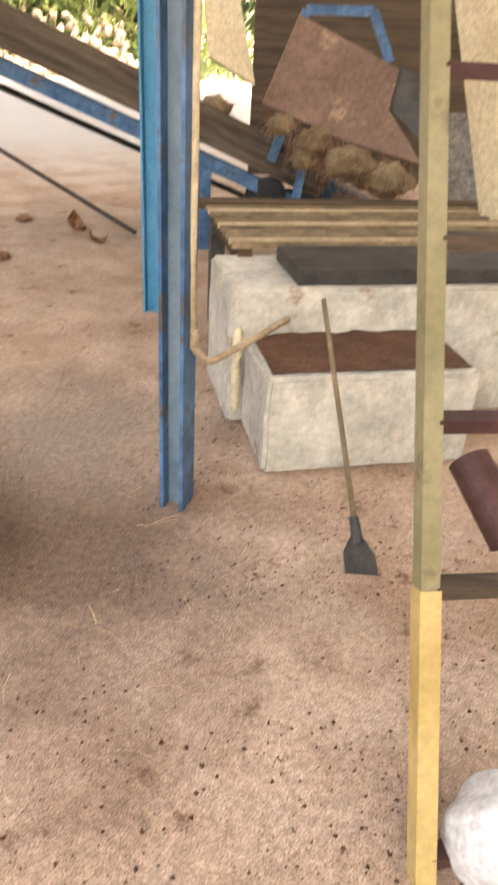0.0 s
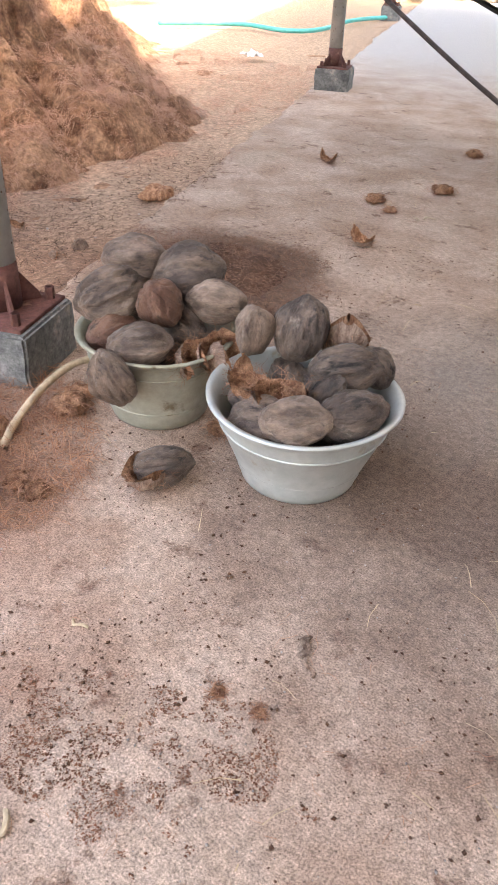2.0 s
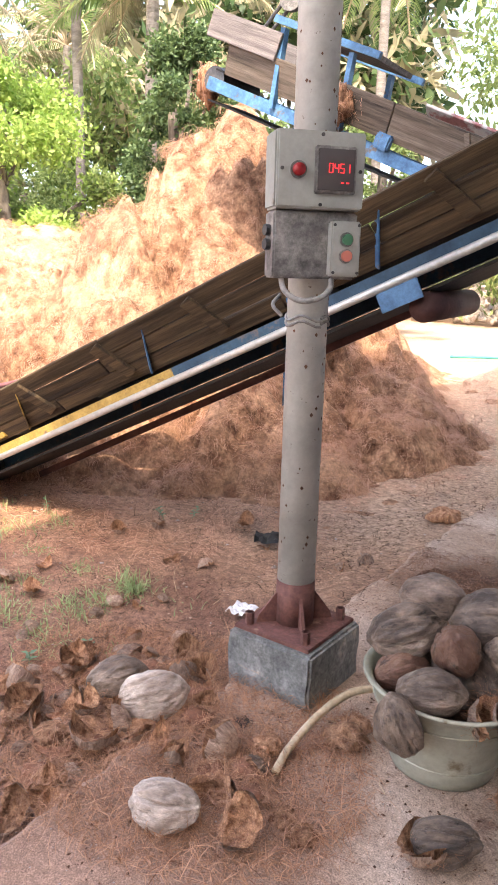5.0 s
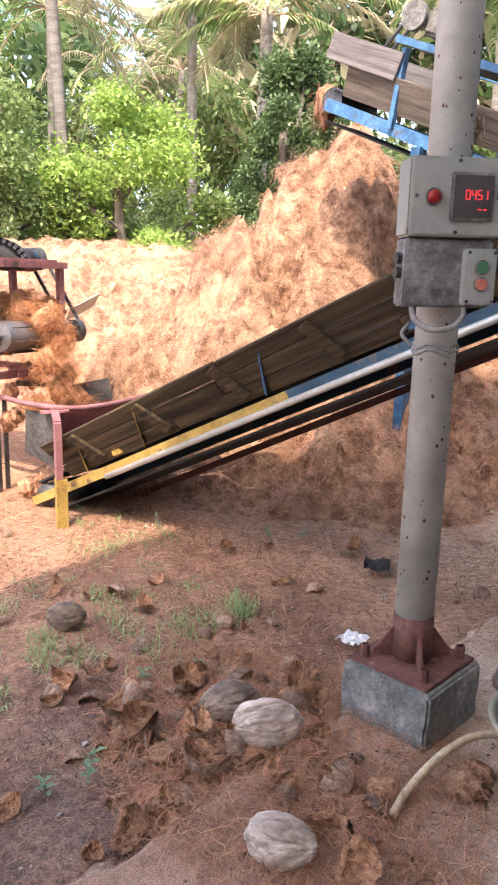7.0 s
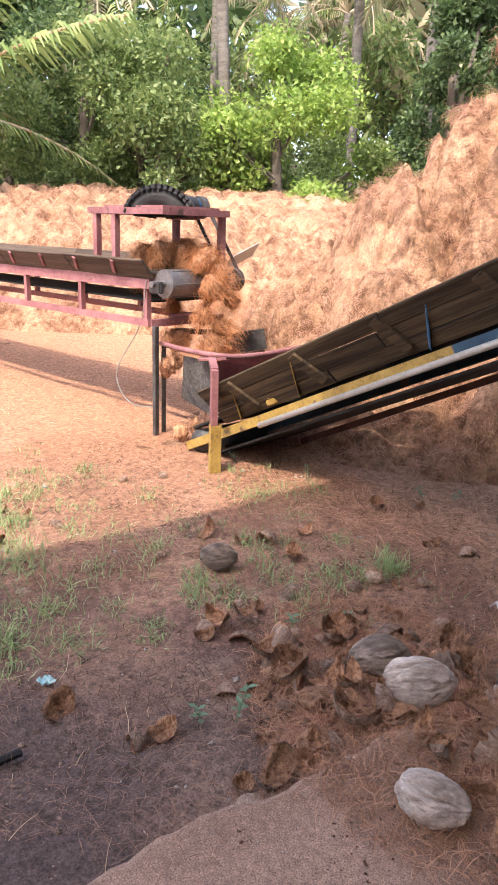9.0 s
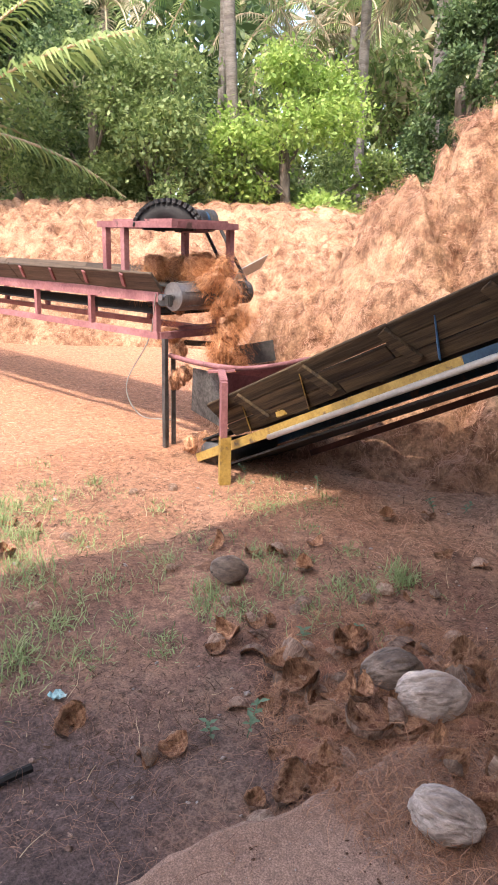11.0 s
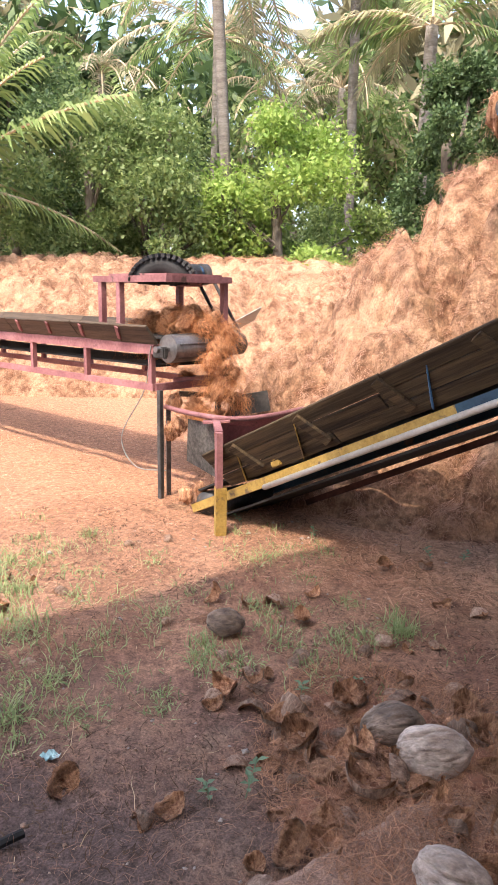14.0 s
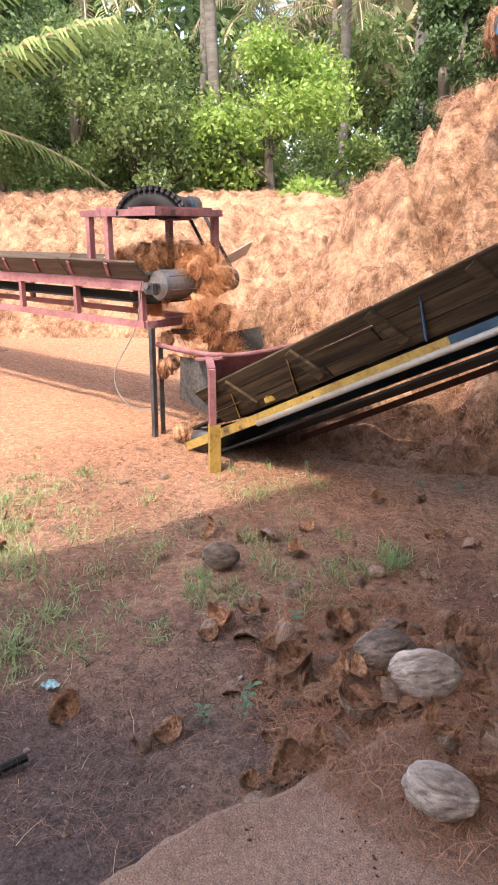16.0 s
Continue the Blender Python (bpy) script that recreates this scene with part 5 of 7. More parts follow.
coconut((-3.052, 0.707, -0.030), 86, 0, 150, 0.8, NUTS_TAN, 2, "small shaggy coconut lying in the grass")
coconut((-1.162, 1.294, 0.055), 80, 10, 130, 0.74, NUTS, 0, "split dark grey coconut on the slab floor")
for p, rx, ry, rz, s_, k in (
    ((-1.175, 1.245, 0.010), 0, 0, 70, 0.8, 3), ((-1.817, 0.960, -0.010), 5, 10, 80, 0.8, 0),
    ((-1.756, 0.485, -0.030), 180, 0, 110, 0.75, 1), ((-1.851, 0.992, -0.030), 5, 0, 80, 0.85, 0),
    ((-2.355, 0.696, -0.050), 0, 0, 30, 0.65, 2), ((-2.234, 0.749, -0.050), 0, -20, 120, 0.9, 3), ((-2.419, 0.950, -0.060), 0, 10, 60, 0.85, 5), ((-1.960, 0.931, -0.030), 10, 0, 100, 1.0, 1),
    ((-2.631, 0.717, -0.070), 160, 20, 100, 0.85, 0), ((-2.790, 0.925, -0.070), 150, 0, 40, 0.7, 4), ((-3.059, 1.027, -0.070), 10, 0, 80, 0.6, 2), ((-3.404, 0.755, -0.070), 60, 0, 20, 0.7, 5), ((-3.261, 0.836, -0.070), 30, 0, 170, 0.6, 0),
    ((-3.553, 1.624, -0.080), 20, 0, 90, 0.6, 3), ((-2.276, 0.066, -0.080), 40, 30, 60, 0.75, 1), ((-2.167, 0.850, -0.050), 30, 0, 10, 0.9, 4), ((-1.973, 0.822, -0.040), 10, 20, 140, 0.9, 2), ((-2.108, 1.245, -0.030), 10, 20, 20, 0.8, 3), ((-2.011, 0.715, -0.050), 170, 20, 50, 0.8, 5),
    ((-1.920, 1.147, -0.010), 20, 20, 50, 0.6, 3), ((-2.344, 1.220, -0.050), 100, 20, 10, 0.8, 0), ((-2.440, 1.381, -0.060), 170, 20, 10, 0.7, 1), ((-2.657, 1.012, -0.080), 170, 10, 70, 0.6, 1),
    ((-3.041, 2.155, -0.060), 150, 0, 80, 0.7, 0), ((-3.261, 2.206, -0.060), 20, 0, 40, 0.7, 2), ((-2.590, 2.406, -0.020), 170, 0, 90, 0.6, 3), ((-3.622, 1.669, -0.070), 170, 0, 90, 0.6, 4), ((-2.246, 1.280, -0.050), 20, 0, 60, 0.8, 2), ((-2.056, 1.229, -0.040), 40, 0, 10, 0.8, 4),
    ((-1.568, 3.104, 0.000), 10, 0, 80, 0.85, 1), ((-2.379, 4.228, 0.000), 8, 0, 90, 0.9, 0), ((-2.823, 4.926, 0.000), 170, 0, 60, 0.9, 2), ((-2.650, 5.231, 0.000), 150, 0, 120, 1.0, 3), ((-1.524, 3.567, 0.000), 165, 0, 100, 0.6, 4), ((-1.386, 4.894, 0.000), 30, 0, 40, 1.0, 5), ((-1.173, 4.582, 0.000), 10, 0, 100, 0.9, 0),
    ((-3.075, -0.173, -0.080), 160, 0, 40, 0.7, 1), ((-3.025, -0.050, -0.080), 170, 10, 140, 0.7, 2), ((-3.457, -0.175, -0.080), 10, 10, 140, 0.6, 3),
):
    husk(p, rx, ry, rz, s_ * 0.82, k)

husk((-1.590, 0.995, 0.020), 30, 62, -25, 0.8, 4, "bleached curved strip of husk standing among fibre")
husk((-1.455, 0.975, 0.030), 42, 5, 28, 0.72, 1, "cut half of a coconut husk with raw orange fibre face")
husk((-1.838, 0.585, -0.030), 45, 5, 40, 0.6, 5, "half husk with a pale bleached inside on the soil")
husk((-1.815, 0.672, -0.045), 0, -30, 115, 0.62, 1, "curved dark husk slice on the soil")

# the thick of the husk litter by the slab's edge
for p, rx, ry, rz, s_, k in (((-2.609, 0.701, -0.050), 5, 0, 0, 0.50, 0), ((-2.755, 0.904, -0.060), 160, 20, 67, 0.58, 5), ((-2.440, 0.956, -0.050), 30, -25, 134, 0.66, 4), ((-2.359, 0.735, -0.050), 60, 35, 201, 0.74, 3), ((-2.237, 0.748, -0.050), 100, 0, 268, 0.50, 2), ((-2.249, 0.880, -0.040), 170, 20, 335, 0.58, 1), ((-2.104, 0.885, -0.020), 5, -25, 42, 0.66, 0), ((-2.318, 1.226, -0.050), 160, 35, 109, 0.74, 5), ((-2.301, 1.326, -0.050), 30, 0, 176, 0.50, 4), ((-2.103, 1.194, -0.030), 60, 20, 243, 0.58, 3), ((-1.948, 0.937, 0.000), 100, -25, 310, 0.66, 2), ((-1.891, 0.749, -0.030), 170, 35, 17, 0.74, 1), ((-1.875, 0.685, -0.030), 5, 0, 84, 0.50, 0), ((-1.884, 0.587, -0.040), 160, 20, 151, 0.58, 5), ((-1.741, 0.947, 0.012), 30, -25, 218, 0.66, 4), ((-1.686, 1.101, 0.012), 60, 35, 285, 0.74, 3), ((-1.604, 1.147, 0.012), 100, 0, 352, 0.50, 2), ((-1.500, 0.997, 0.012), 170, 20, 59, 0.58, 1), ((-2.608, 0.607, -0.060), 5, -25, 126, 0.66, 0), ((-2.434, 1.128, -0.050), 160, 35, 193, 0.74, 5)):
    husk(p, rx, ry, rz, s_, k)


# many more small torn pieces round the pile and across the yard
r = np.random.default_rng(55)
for k in range(64):
    if k < 44:
        x, y = r.normal(-2.35, 0.33), r.normal(0.98, 0.24)
    else:
        x, y = r.uniform(-4.2, -1.9), r.uniform(-0.3, 2.6)
    if x > EDGE(y) - 0.05 or math.hypot(x - PC.x, y - PC.y) < 0.28:
        continue
    flip = r.uniform() < 0.5
    husk((x, y, soil_z(x, y) + (0.03 if flip else -0.004)), (170 if flip else 5) + r.normal(0, 18), r.normal(0, 22), r.uniform(0, 360), r.uniform(0.28, 0.62), k, "small torn scrap of coconut husk on the soil")



# ---------------------------------------------------------------- the machine end of the shed
PX, PY = V((0.966, 0.256, 0)), V((-0.256, 0.966, 0))
MP = Matrix.Translation((-0.079, 2.089, 0.000)) @ Matrix((PX, PY, V((0, 0, 1)))).transposed().to_4x4()
pier = thing("masonry_pier", MP, "whitewashed stepped masonry footing dusted with brown fibre", "footing")


def rough_block(size, at, bev=0.012):
    bm = box(bmesh.new(), size, Matrix.Translation(at), bev)
    bmesh.ops.subdivide_edges(bm, edges=[e for e in bm.edges if e.calc_length() > 0.1], cuts=4, use_grid_fill=True)
    for v in bm.verts:
        v.co += V((fbm(v.co.y, v.co.z, 9, 1), fbm(v.co.x, v.co.z, 9, 2), fbm(v.co.x, v.co.y, 9, 3))) * 0.006
    return bm


part("lower_step", rough_block((0.66, 0.33, 0.31), (0.33, 0.165, 0.155)), M_WHITE, pier, "whitewashed lower step")
part("upper_step", rough_block((1.1, 0.42, 0.46), (0.50, 0.545, 0.23)), M_WHITE, pier, "whitewashed upper step")
dust = grid("dust_layer", list(np.linspace(0.02, 0.64, 34)), list(np.linspace(0.03, 0.328, 16)),
            lambda x, y: 0.313 + 0.012 * (0.6 + fbm(x, y, 12, 2)) * min(1, 12 * min(x, 0.66 - x, y)), M_DUST)
dust.parent = pier
dust["label"] = "brown coir dust lying on the step"
bm = bmesh.new()
box(bm, (0.9, 0.30, 0.05), Matrix.Translation((0.62, 0.52, 0.487)), 0.004)
part("timber_bed", bm, M_DKSTEEL, pier, "dark steel bed on top of the footing")

grate = thing("slatted_grate", MP @ pose(0.02, 0.72, 0), "dusty slatted feed grate strewn with fibre", "grate")
for k in range(11):
    y = k * 0.06
    part("slat", bar(bmesh.new(), (0, y, 0.50), (1.3, y, 0.50 + 0.004 * (k % 3)), 0.022, 0.02), M_STALK if k % 4 == 1 else M_BATTEN, grate)
part("bearer", bar(bmesh.new(), (0.05, 0, 0.46), (0.05, 0.65, 0.46), 0.05, 0.06), M_WOOD, grate)
part("bearer", bar(bmesh.new(), (1.1, 0, 0.46), (1.1, 0.65, 0.46), 0.05, 0.06), M_WOOD, grate)
for x in (0.05, 1.1):
    for y in (0.12, 0.6):
        part("leg", bar(bmesh.new(), (x, y, 0), (x, y, 0.43), 0.06, 0.06), M_DKSTEEL, grate)
part("edge_board", bar(bmesh.new(), (-0.02, 0.70, 0.50), (1.3, 0.70, 0.50), 0.10, 0.03), M_WOOD, grate)

# shovel leaning on the footing
tip = V((0.189, 1.653, 0.000))
top = V((0.056, 2.164, 0.531))
shovel = thing("shovel", tip, "rusty square shovel with a thin wooden handle leaning on the footing", "shovel")
d = (top - tip)
neck = d * 0.13
part("handle", rod(bmesh.new(), neck, d, 0.0075, 0.007, 12), M_BATTEN, shovel, "thin weathered wooden handle", True)
bm = bmesh.new()
side = V((1, 0, 0))
pts = [side * -0.042, side * 0.042, side * 0.040 + neck * 0.55, side * 0.014 + neck, side * -0.014 + neck, side * -0.040 + neck * 0.55]
bm.faces.new([bm.verts.new(p) for p in pts])
bmesh.ops.solidify(bm, geom=bm.faces[:], thickness=0.006)
part("blade", bm, M_DKSTEEL, shovel, "rust-brown square blade")
part("socket", rod(bmesh.new(), neck * 0.8, neck * 1.5, 0.015, 0.012, 12), M_DKSTEEL, shovel)

# pipes and hoses at the post
bm = bmesh.new()
a, b = V((-0.286, 1.907, 1.010)), V((-0.268, 1.909, 0.468))
tube(bm, [(b.x, b.y, 3.6), a.lerp(b, 0.5), b], 0.012, 12)
tagged(part("conduit", bm, M_CREAM, None, "", True), "cream painted conduit beside the blue post", "conduit")
bm = tube(bmesh.new(), smooth_path([b + V((0, 0, 0.05)), b, (-0.238, 1.952, 0.416), (-0.202, 2.035, 0.400), (-0.091, 2.296, 0.380), (0.029, 2.608, 0.358), (0.155, 2.870, 0.386)]), 0.010)
tagged(part("hose", bm, M_STALK, None, "", True), "dusty buff hose running from the conduit to the footing", "hose")
bm = tube(bmesh.new(), smooth_path([(-0.191, 2.431, 0.000), (-0.185, 2.388, 0.282), (-0.188, 2.519, 0.378), (-0.143, 2.593, 0.427), (-0.035, 2.653, 0.425), (0.140, 2.769, 0.410)]), 0.017)
tagged(part("bent_pipe", bm, M_CREAM, None, "", True), "cream bent pipe rising over the footing", "pipe")

# ladder
LF, LT = V((0.225, 0.899, 0.000)), V((0.123, 1.436, 1.214))
ld = (LT - LF)
ladder = thing("ladder", LF, "faded yellow steel ladder with dark rungs standing on the floor", "ladder")
across = V((0.985, 0.17, 0))
for s in (0, 0.42):
    part("rail", bar(bmesh.new(), across * s, across * s + ld * 1.7, 0.03, 0.036), M_LADY, ladder, "faded yellow steel rail")
for k, f in enumerate((0.035, 0.36, 0.55, 0.75, 0.93, 1.12, 1.32, 1.52)):
    p = ld * f
    part("rung", bar(bmesh.new(), p + across * 0.01, p + across * 0.41, 0.035, 0.022), M_DKWOOD if k % 2 else M_MAROON, ladder, "dark rung")
part("sleeve", bar(bmesh.new(), V((0, 0, 0.0)), ld * 0.36, 0.034, 0.040), M_SLEEVE, ladder, "brighter yellow lower rail")
sack = thing("sack", (0.376, 0.934, 0.000), "white woven plastic sack on the floor", "sack")
bm = bmesh.new()
bmesh.ops.create_icosphere(bm, subdivisions=4, radius=0.12)
for v in bm.verts:
    v.co = V((v.co.x * 1.0, v.co.y * 0.8, max(-0.08, v.co.z * 0.9))) * (1 + 0.14 * noise.noise(v.co * 14)) + V((0, 0, 0.08))
part("bag", bm, M_PAPER, sack, "", True)
bm = bmesh.new()
rod(bm, (0.359, 1.573, 0.394), (0.433, 1.425, 0.297), 0.045, seg=20)
tagged(part("steel_drum", bm, M_MAROON), "dark rusty steel roller lying by the ladder", "roller")

# fibre machine: tilted sheet hood on a blue frame over the low end of the steep conveyor
mach = thing("fibre_machine", (0.2, 4.7, 0), "fibre extracting machine with tilted brown hood on blue frame", "machine")
def mp(p): return V(p) - V((0.2, 4.7, 0))


def sheet(corners, material, name, label="", t=0.03):
    bm = bmesh.new()
    bm.faces.new([bm.verts.new(mp(c)) for c in corners])
    bmesh.ops.recalc_face_normals(bm, faces=bm.faces[:])
    bmesh.ops.solidify(bm, geom=bm.faces[:], thickness=t)
    bmesh.ops.bevel(bm, geom=bm.edges[:], offset=0.004, segments=1, affect="EDGES")
    return part(name, bm, material, mach, label)


sheet([(-0.066, 4.562, 1.245), (0.457, 4.376, 1.030), (0.425, 4.346, 0.841), (0.620, 4.231, 0.605), (0.216, 4.320, 0.684), (-0.232, 4.507, 0.826)], M_BROWNPANEL, "hood_panel", "tilted brown sheet hood")
sheet([(0.466, 4.447, 1.028), (0.667, 4.432, 0.967), (0.679, 4.333, 0.641), (0.434, 4.426, 0.835)], M_DKSTEEL, "hood_cheek", "dark hood cheek")
for u, v in (((-0.027, 4.913, 1.274), (0.342, 4.923, 1.285)), ((0.342, 4.923, 1.285), (0.465, 4.927, 1.043)), ((-0.027, 4.913, 1.274), (-0.133, 4.910, 0.896)), ((-0.038, 4.813, 0.105), (0.019, 4.814, 0.456)), ((-0.166, 4.709, 0.508), (-0.113, 4.711, 0.677))):
    part("frame_bar", bar(bmesh.new(), mp(u), mp(v), 0.06, 0.05), M_BLUE, mach, "blue frame bar")
sheet([(0.060, 5.116, 0.412), (0.612, 5.131, 0.182), (0.636, 5.132, 0.020), (0.006, 5.114, -0.017)], M_DKBLUE, "lower_case", "dark blue lower casing", 0.2)
sheet([(-0.700, 5.794, 1.409), (-0.481, 5.801, 1.420), (-0.317, 5.505, 0.852), (-0.622, 5.497, 0.999)], M_CREAM, "side_chute", "cream painted side chute")
sheet([(0.576, 3.830, 1.375), (0.715, 3.633, 1.372), (0.898, 3.438, 0.325), (0.837, 3.537, 0.395)], M_CREAM, "leaning_board", "cream leaning board")
sheet([(0.742, 4.635, 0.821), (1.108, 4.645, 0.841), (1.197, 4.447, 0.223), (0.693, 4.433, 0.193)], M_GREYBOX, "motor_case", "dusty grey casing", 0.15)
for u, r_, w_ in (((-0.189, 4.808, 0.298), 0.10, 0.10), ((-0.084, 4.911, 0.235), 0.08, 0.10)):
    c_ = mp(u)
    part("wheel", rod(bmesh.new(), c_ - V((0.04, 0.06, 0)), c_ + V((0.04, 0.06, 0)), r_, seg=24), M_RUBBER, mach, "black wheel")

bw = V((-0.582, 7.398, 1.123))
wall = tagged(part("wall_back", box(bmesh.new(), (3.6, 0.12, 3.4), Matrix.Translation((bw.x + 1.95, bw.y, 1.7)), 0.01), M_DKWOOD), "dark timber screen wall behind the machine", "wall", kind="structure")


def fibre_clump(name, p, r, material, label, count=240, seed=1, flat=0.7, core=M_HUSKIN, length=1.0, width=0.0012):
    """A matted lump of fibre: a lumpy core under loose strands."""
    t = thing(name, p, label, "fibre clump", "fibre clumps")
    bm = bmesh.new()
    bmesh.ops.create_icosphere(bm, subdivisions=3, radius=r * 0.78)
    for v in bm.verts:
        n = noise.fractal(v.co * (2.2 / r) + V((seed, 0, 0)), 1, 2, 3)
        v.co = V((v.co.x, v.co.y, v.co.z * flat)) * (1 + 0.45 * n)
    part("core", bm, core, t, "", True)
    rr = np.random.default_rng(seed)
    d = rr.normal(size=(count, 3))
    d /= np.linalg.norm(d, axis=1)[:, None]
    o = d * np.array([r, r, r * flat]) * rr.uniform(0.6, 0.95, count)[:, None]
    v, f = strands(o, rr.uniform(r * 0.5, r * 1.3, count) * length, width, 0.8, 0.1, rr, 4, np.arctan2(d[:, 1], d[:, 0]) + rr.normal(0, 1.0, count))
    fast_mesh("fuzz", v, f, material, t)
    return t


for k, (p, r_) in enumerate((((-0.112, 4.410, 0.737), 0.09), ((0.070, 4.316, 0.676), 0.12), ((0.251, 4.221, 0.590), 0.15), ((0.458, 4.176, 0.527), 0.15), ((0.034, 4.315, 0.591), 0.10), ((0.531, 4.329, 0.345), 0.12), ((-0.539, 5.099, 0.738), 0.12), ((0.335, 4.423, 0.507), 0.13), ((0.728, 3.134, 0.354), 0.10))):
    fibre_clump("fibre_clump", p, r_, M_FIBREDK, "matted brown fibre hanging in the machine", 160, k + 5, core=M_BATTEN)

# rope stretched from the floor to the far pole
bm = tube(bmesh.new(), smooth_path([(-0.995, 4.841, 0.010), (-1.497, 5.069, 0.203), (-2.106, 5.260, 0.472), (-2.815, 5.520, 0.808), (-3.153, 5.603, 1.015)], 8), 0.016)
tagged(part("rope", bm, M_ROPE, None, "", True), "dark stay rope stretched from the floor to a column", "rope")
# garden hose on the sand
bm = tube(bmesh.new(), smooth_path([(-7.848, 9.091, 0.000), (-7.455, 9.641, 0.000), (-7.012, 10.008, 0.000), (-6.249, 9.873, 0.000), (-6.023, 10.407, 0.000), (-6.352, 12.025, 0.000), (-6.213, 13.151, 0.000)], 8), 0.03)
tagged(part("garden_hose", bm, M_HOSE, None, "", True), "turquoise garden hose lying across the sand", "hose")
# palm stalk by the block
bm = tube(bmesh.new(), smooth_path([(-1.675, 1.584, 0.050), (-1.683, 1.492, 0.060), (-1.663, 1.366, 0.050), (-1.615, 1.227, 0.030), (-1.569, 1.145, 0.020)], 8), 0.011)
tagged(part("palm_stalk", bm, M_STALK, None, "", True), "pale dry palm stalk curving round the block", "palm stalk")



# ---------------------------------------------------------------- trees
def leaf_cloud(centres, radii, count, size, r, shell=0.55, long=1.0):
    """Many small folded leaves gathered in clumps: vertices and faces."""
    centres, radii = np.array(centres, float), np.array(radii, float)
    w = radii ** 2 / np.sum(radii ** 2)
    pick = r.choice(len(centres), count, p=w)
    d = r.normal(size=(count, 3))
    d /= np.linalg.norm(d, axis=1)[:, None]
    rad = radii[pick] * (shell + (1 - shell) * r.uniform(0, 1, count)) * (1 + 0.25 * r.normal(size=count))
    p = centres[pick] + d * rad[:, None] * np.array([1, 1, 0.85])
    x = r.normal(size=(count, 3)) + d * 0.6
    x[:, 2] -= 0.3
    x /= np.linalg.norm(x, axis=1)[:, None]
    y = np.cross(x, r.normal(size=(count, 3)) * 0.6 + np.array([0, 0, 1.0]))
    y /= np.linalg.norm(y, axis=1)[:, None]
    n = np.cross(x, y)
    s = (size * r.uniform(0.6, 1.4, count))[:, None]
    v = np.stack([p, p + x * s * 0.5 * long + y * s * 0.28 + n * s * 0.08, p + x * s * long, p + x * s * 0.5 * long - y * s * 0.28 + n * s * 0.08], 1)
    f = np.arange(count)[:, None] * 4 + np.array([0, 1, 2, 3])
    return v.reshape(-1, 3), f


def clump_layout(r, height, spread, low, n):
    c, rad = [], []
    for k in range(n):
        a, h = r.uniform(0, math.tau), r.uniform(low, 1.0)
        reach = spread * math.sin(math.pi * min(0.97, max(0.12, (h - low) / (1.04 - low) * 0.75 + 0.22))) * r.uniform(0.35, 1.0)
        c.append((math.cos(a) * reach, math.sin(a) * reach, h * height))
        rad.append(spread * r.uniform(0.16, 0.34))
    return c, rad


def tree(p, height, spread, low, material, seed, label, leaves=4500, size=0.13, clumps=22, trunk=0.09, name="tree", category="tree"):
    r = np.random.default_rng(seed)
    t = thing(name, p, label, category, "trees behind the heap")
    c, rad = clump_layout(r, height, spread, low, clumps)
    bm = bmesh.new()
    lean = V((r.normal(0, 0.15), r.normal(0, 0.15), 0))
    tube(bm, smooth_path([(0, 0, -0.3), lean * 0.4 + V((0, 0, height * 0.3)), lean + V((0, 0, height * 0.75))], 5), trunk, 8)
    part("trunk", bm, M_BARK, t, "", True)
    for k in range(0, len(c), 3):
        e = V(c[k])
        s = lean * 0.5 + V((0, 0, min(e.z * 0.7, height * 0.6)))
        part("limb", tube(bmesh.new(), smooth_path([s, s.lerp(e, 0.5) + V((0, 0, -0.08)), e], 3), trunk * 0.35, 5), M_BARK, t)
    v, f = leaf_cloud(c, rad, int(leaves * 1.7), size * 0.72, r)
    fast_mesh("crown", v, f, material, t)
    return t


def frond(r, length, droop, leaflets=34, width=0.022, leaf=0.55, aim=None):
    """One palm frond from the origin, arching over: rachis points, then leaflet vertices and faces."""
    az, el = aim or (r.uniform(0, math.tau), r.uniform(-0.1, 1.2))
    pts, d, p = [], V((math.cos(az) * math.cos(el), math.sin(az) * math.cos(el), math.sin(el))), V((0, 0, 0))
    for k in range(13):
        pts.append(p.copy())
        p = p + d * (length / 12)
        d = (d + V((0, 0, -droop * 0.12))).normalized()
    vs, fs = [], []
    for k in range(leaflets):
        u = 0.14 + 0.86 * k / leaflets
        i = min(11, int(u * 12))
        q = pts[i].lerp(pts[i + 1], u * 12 - i)
        t = (pts[i + 1] - pts[i]).normalized()
        sd = t.cross(V((0, 0, 1)))
        sd = sd.normalized() if sd.length > 1e-3 else V((1, 0, 0))
        n = leaf * (0.55 + 0.45 * math.sin(math.pi * min(1, u * 1.05))) * r.uniform(0.85, 1.1)
        for s in (-1, 1):
            a = (sd * s * 0.8 + t * 0.55 + V((0, 0, -0.12 + r.normal(0, 0.1)))).normalized()
            m = q + a * n * 0.5
            e = m + (a + V((0, 0, -0.75))).normalized() * n * 0.5
            w = t * width
            b = len(vs)
            vs += [q - w * 0.5, q + w * 0.5, m + w, m - w, e + w * 0.15, e - w * 0.15]
            fs += [(b, b + 1, b + 2, b + 3), (b + 3, b + 2, b + 4, b + 5)]
    return pts, [tuple(x) for x in vs], fs


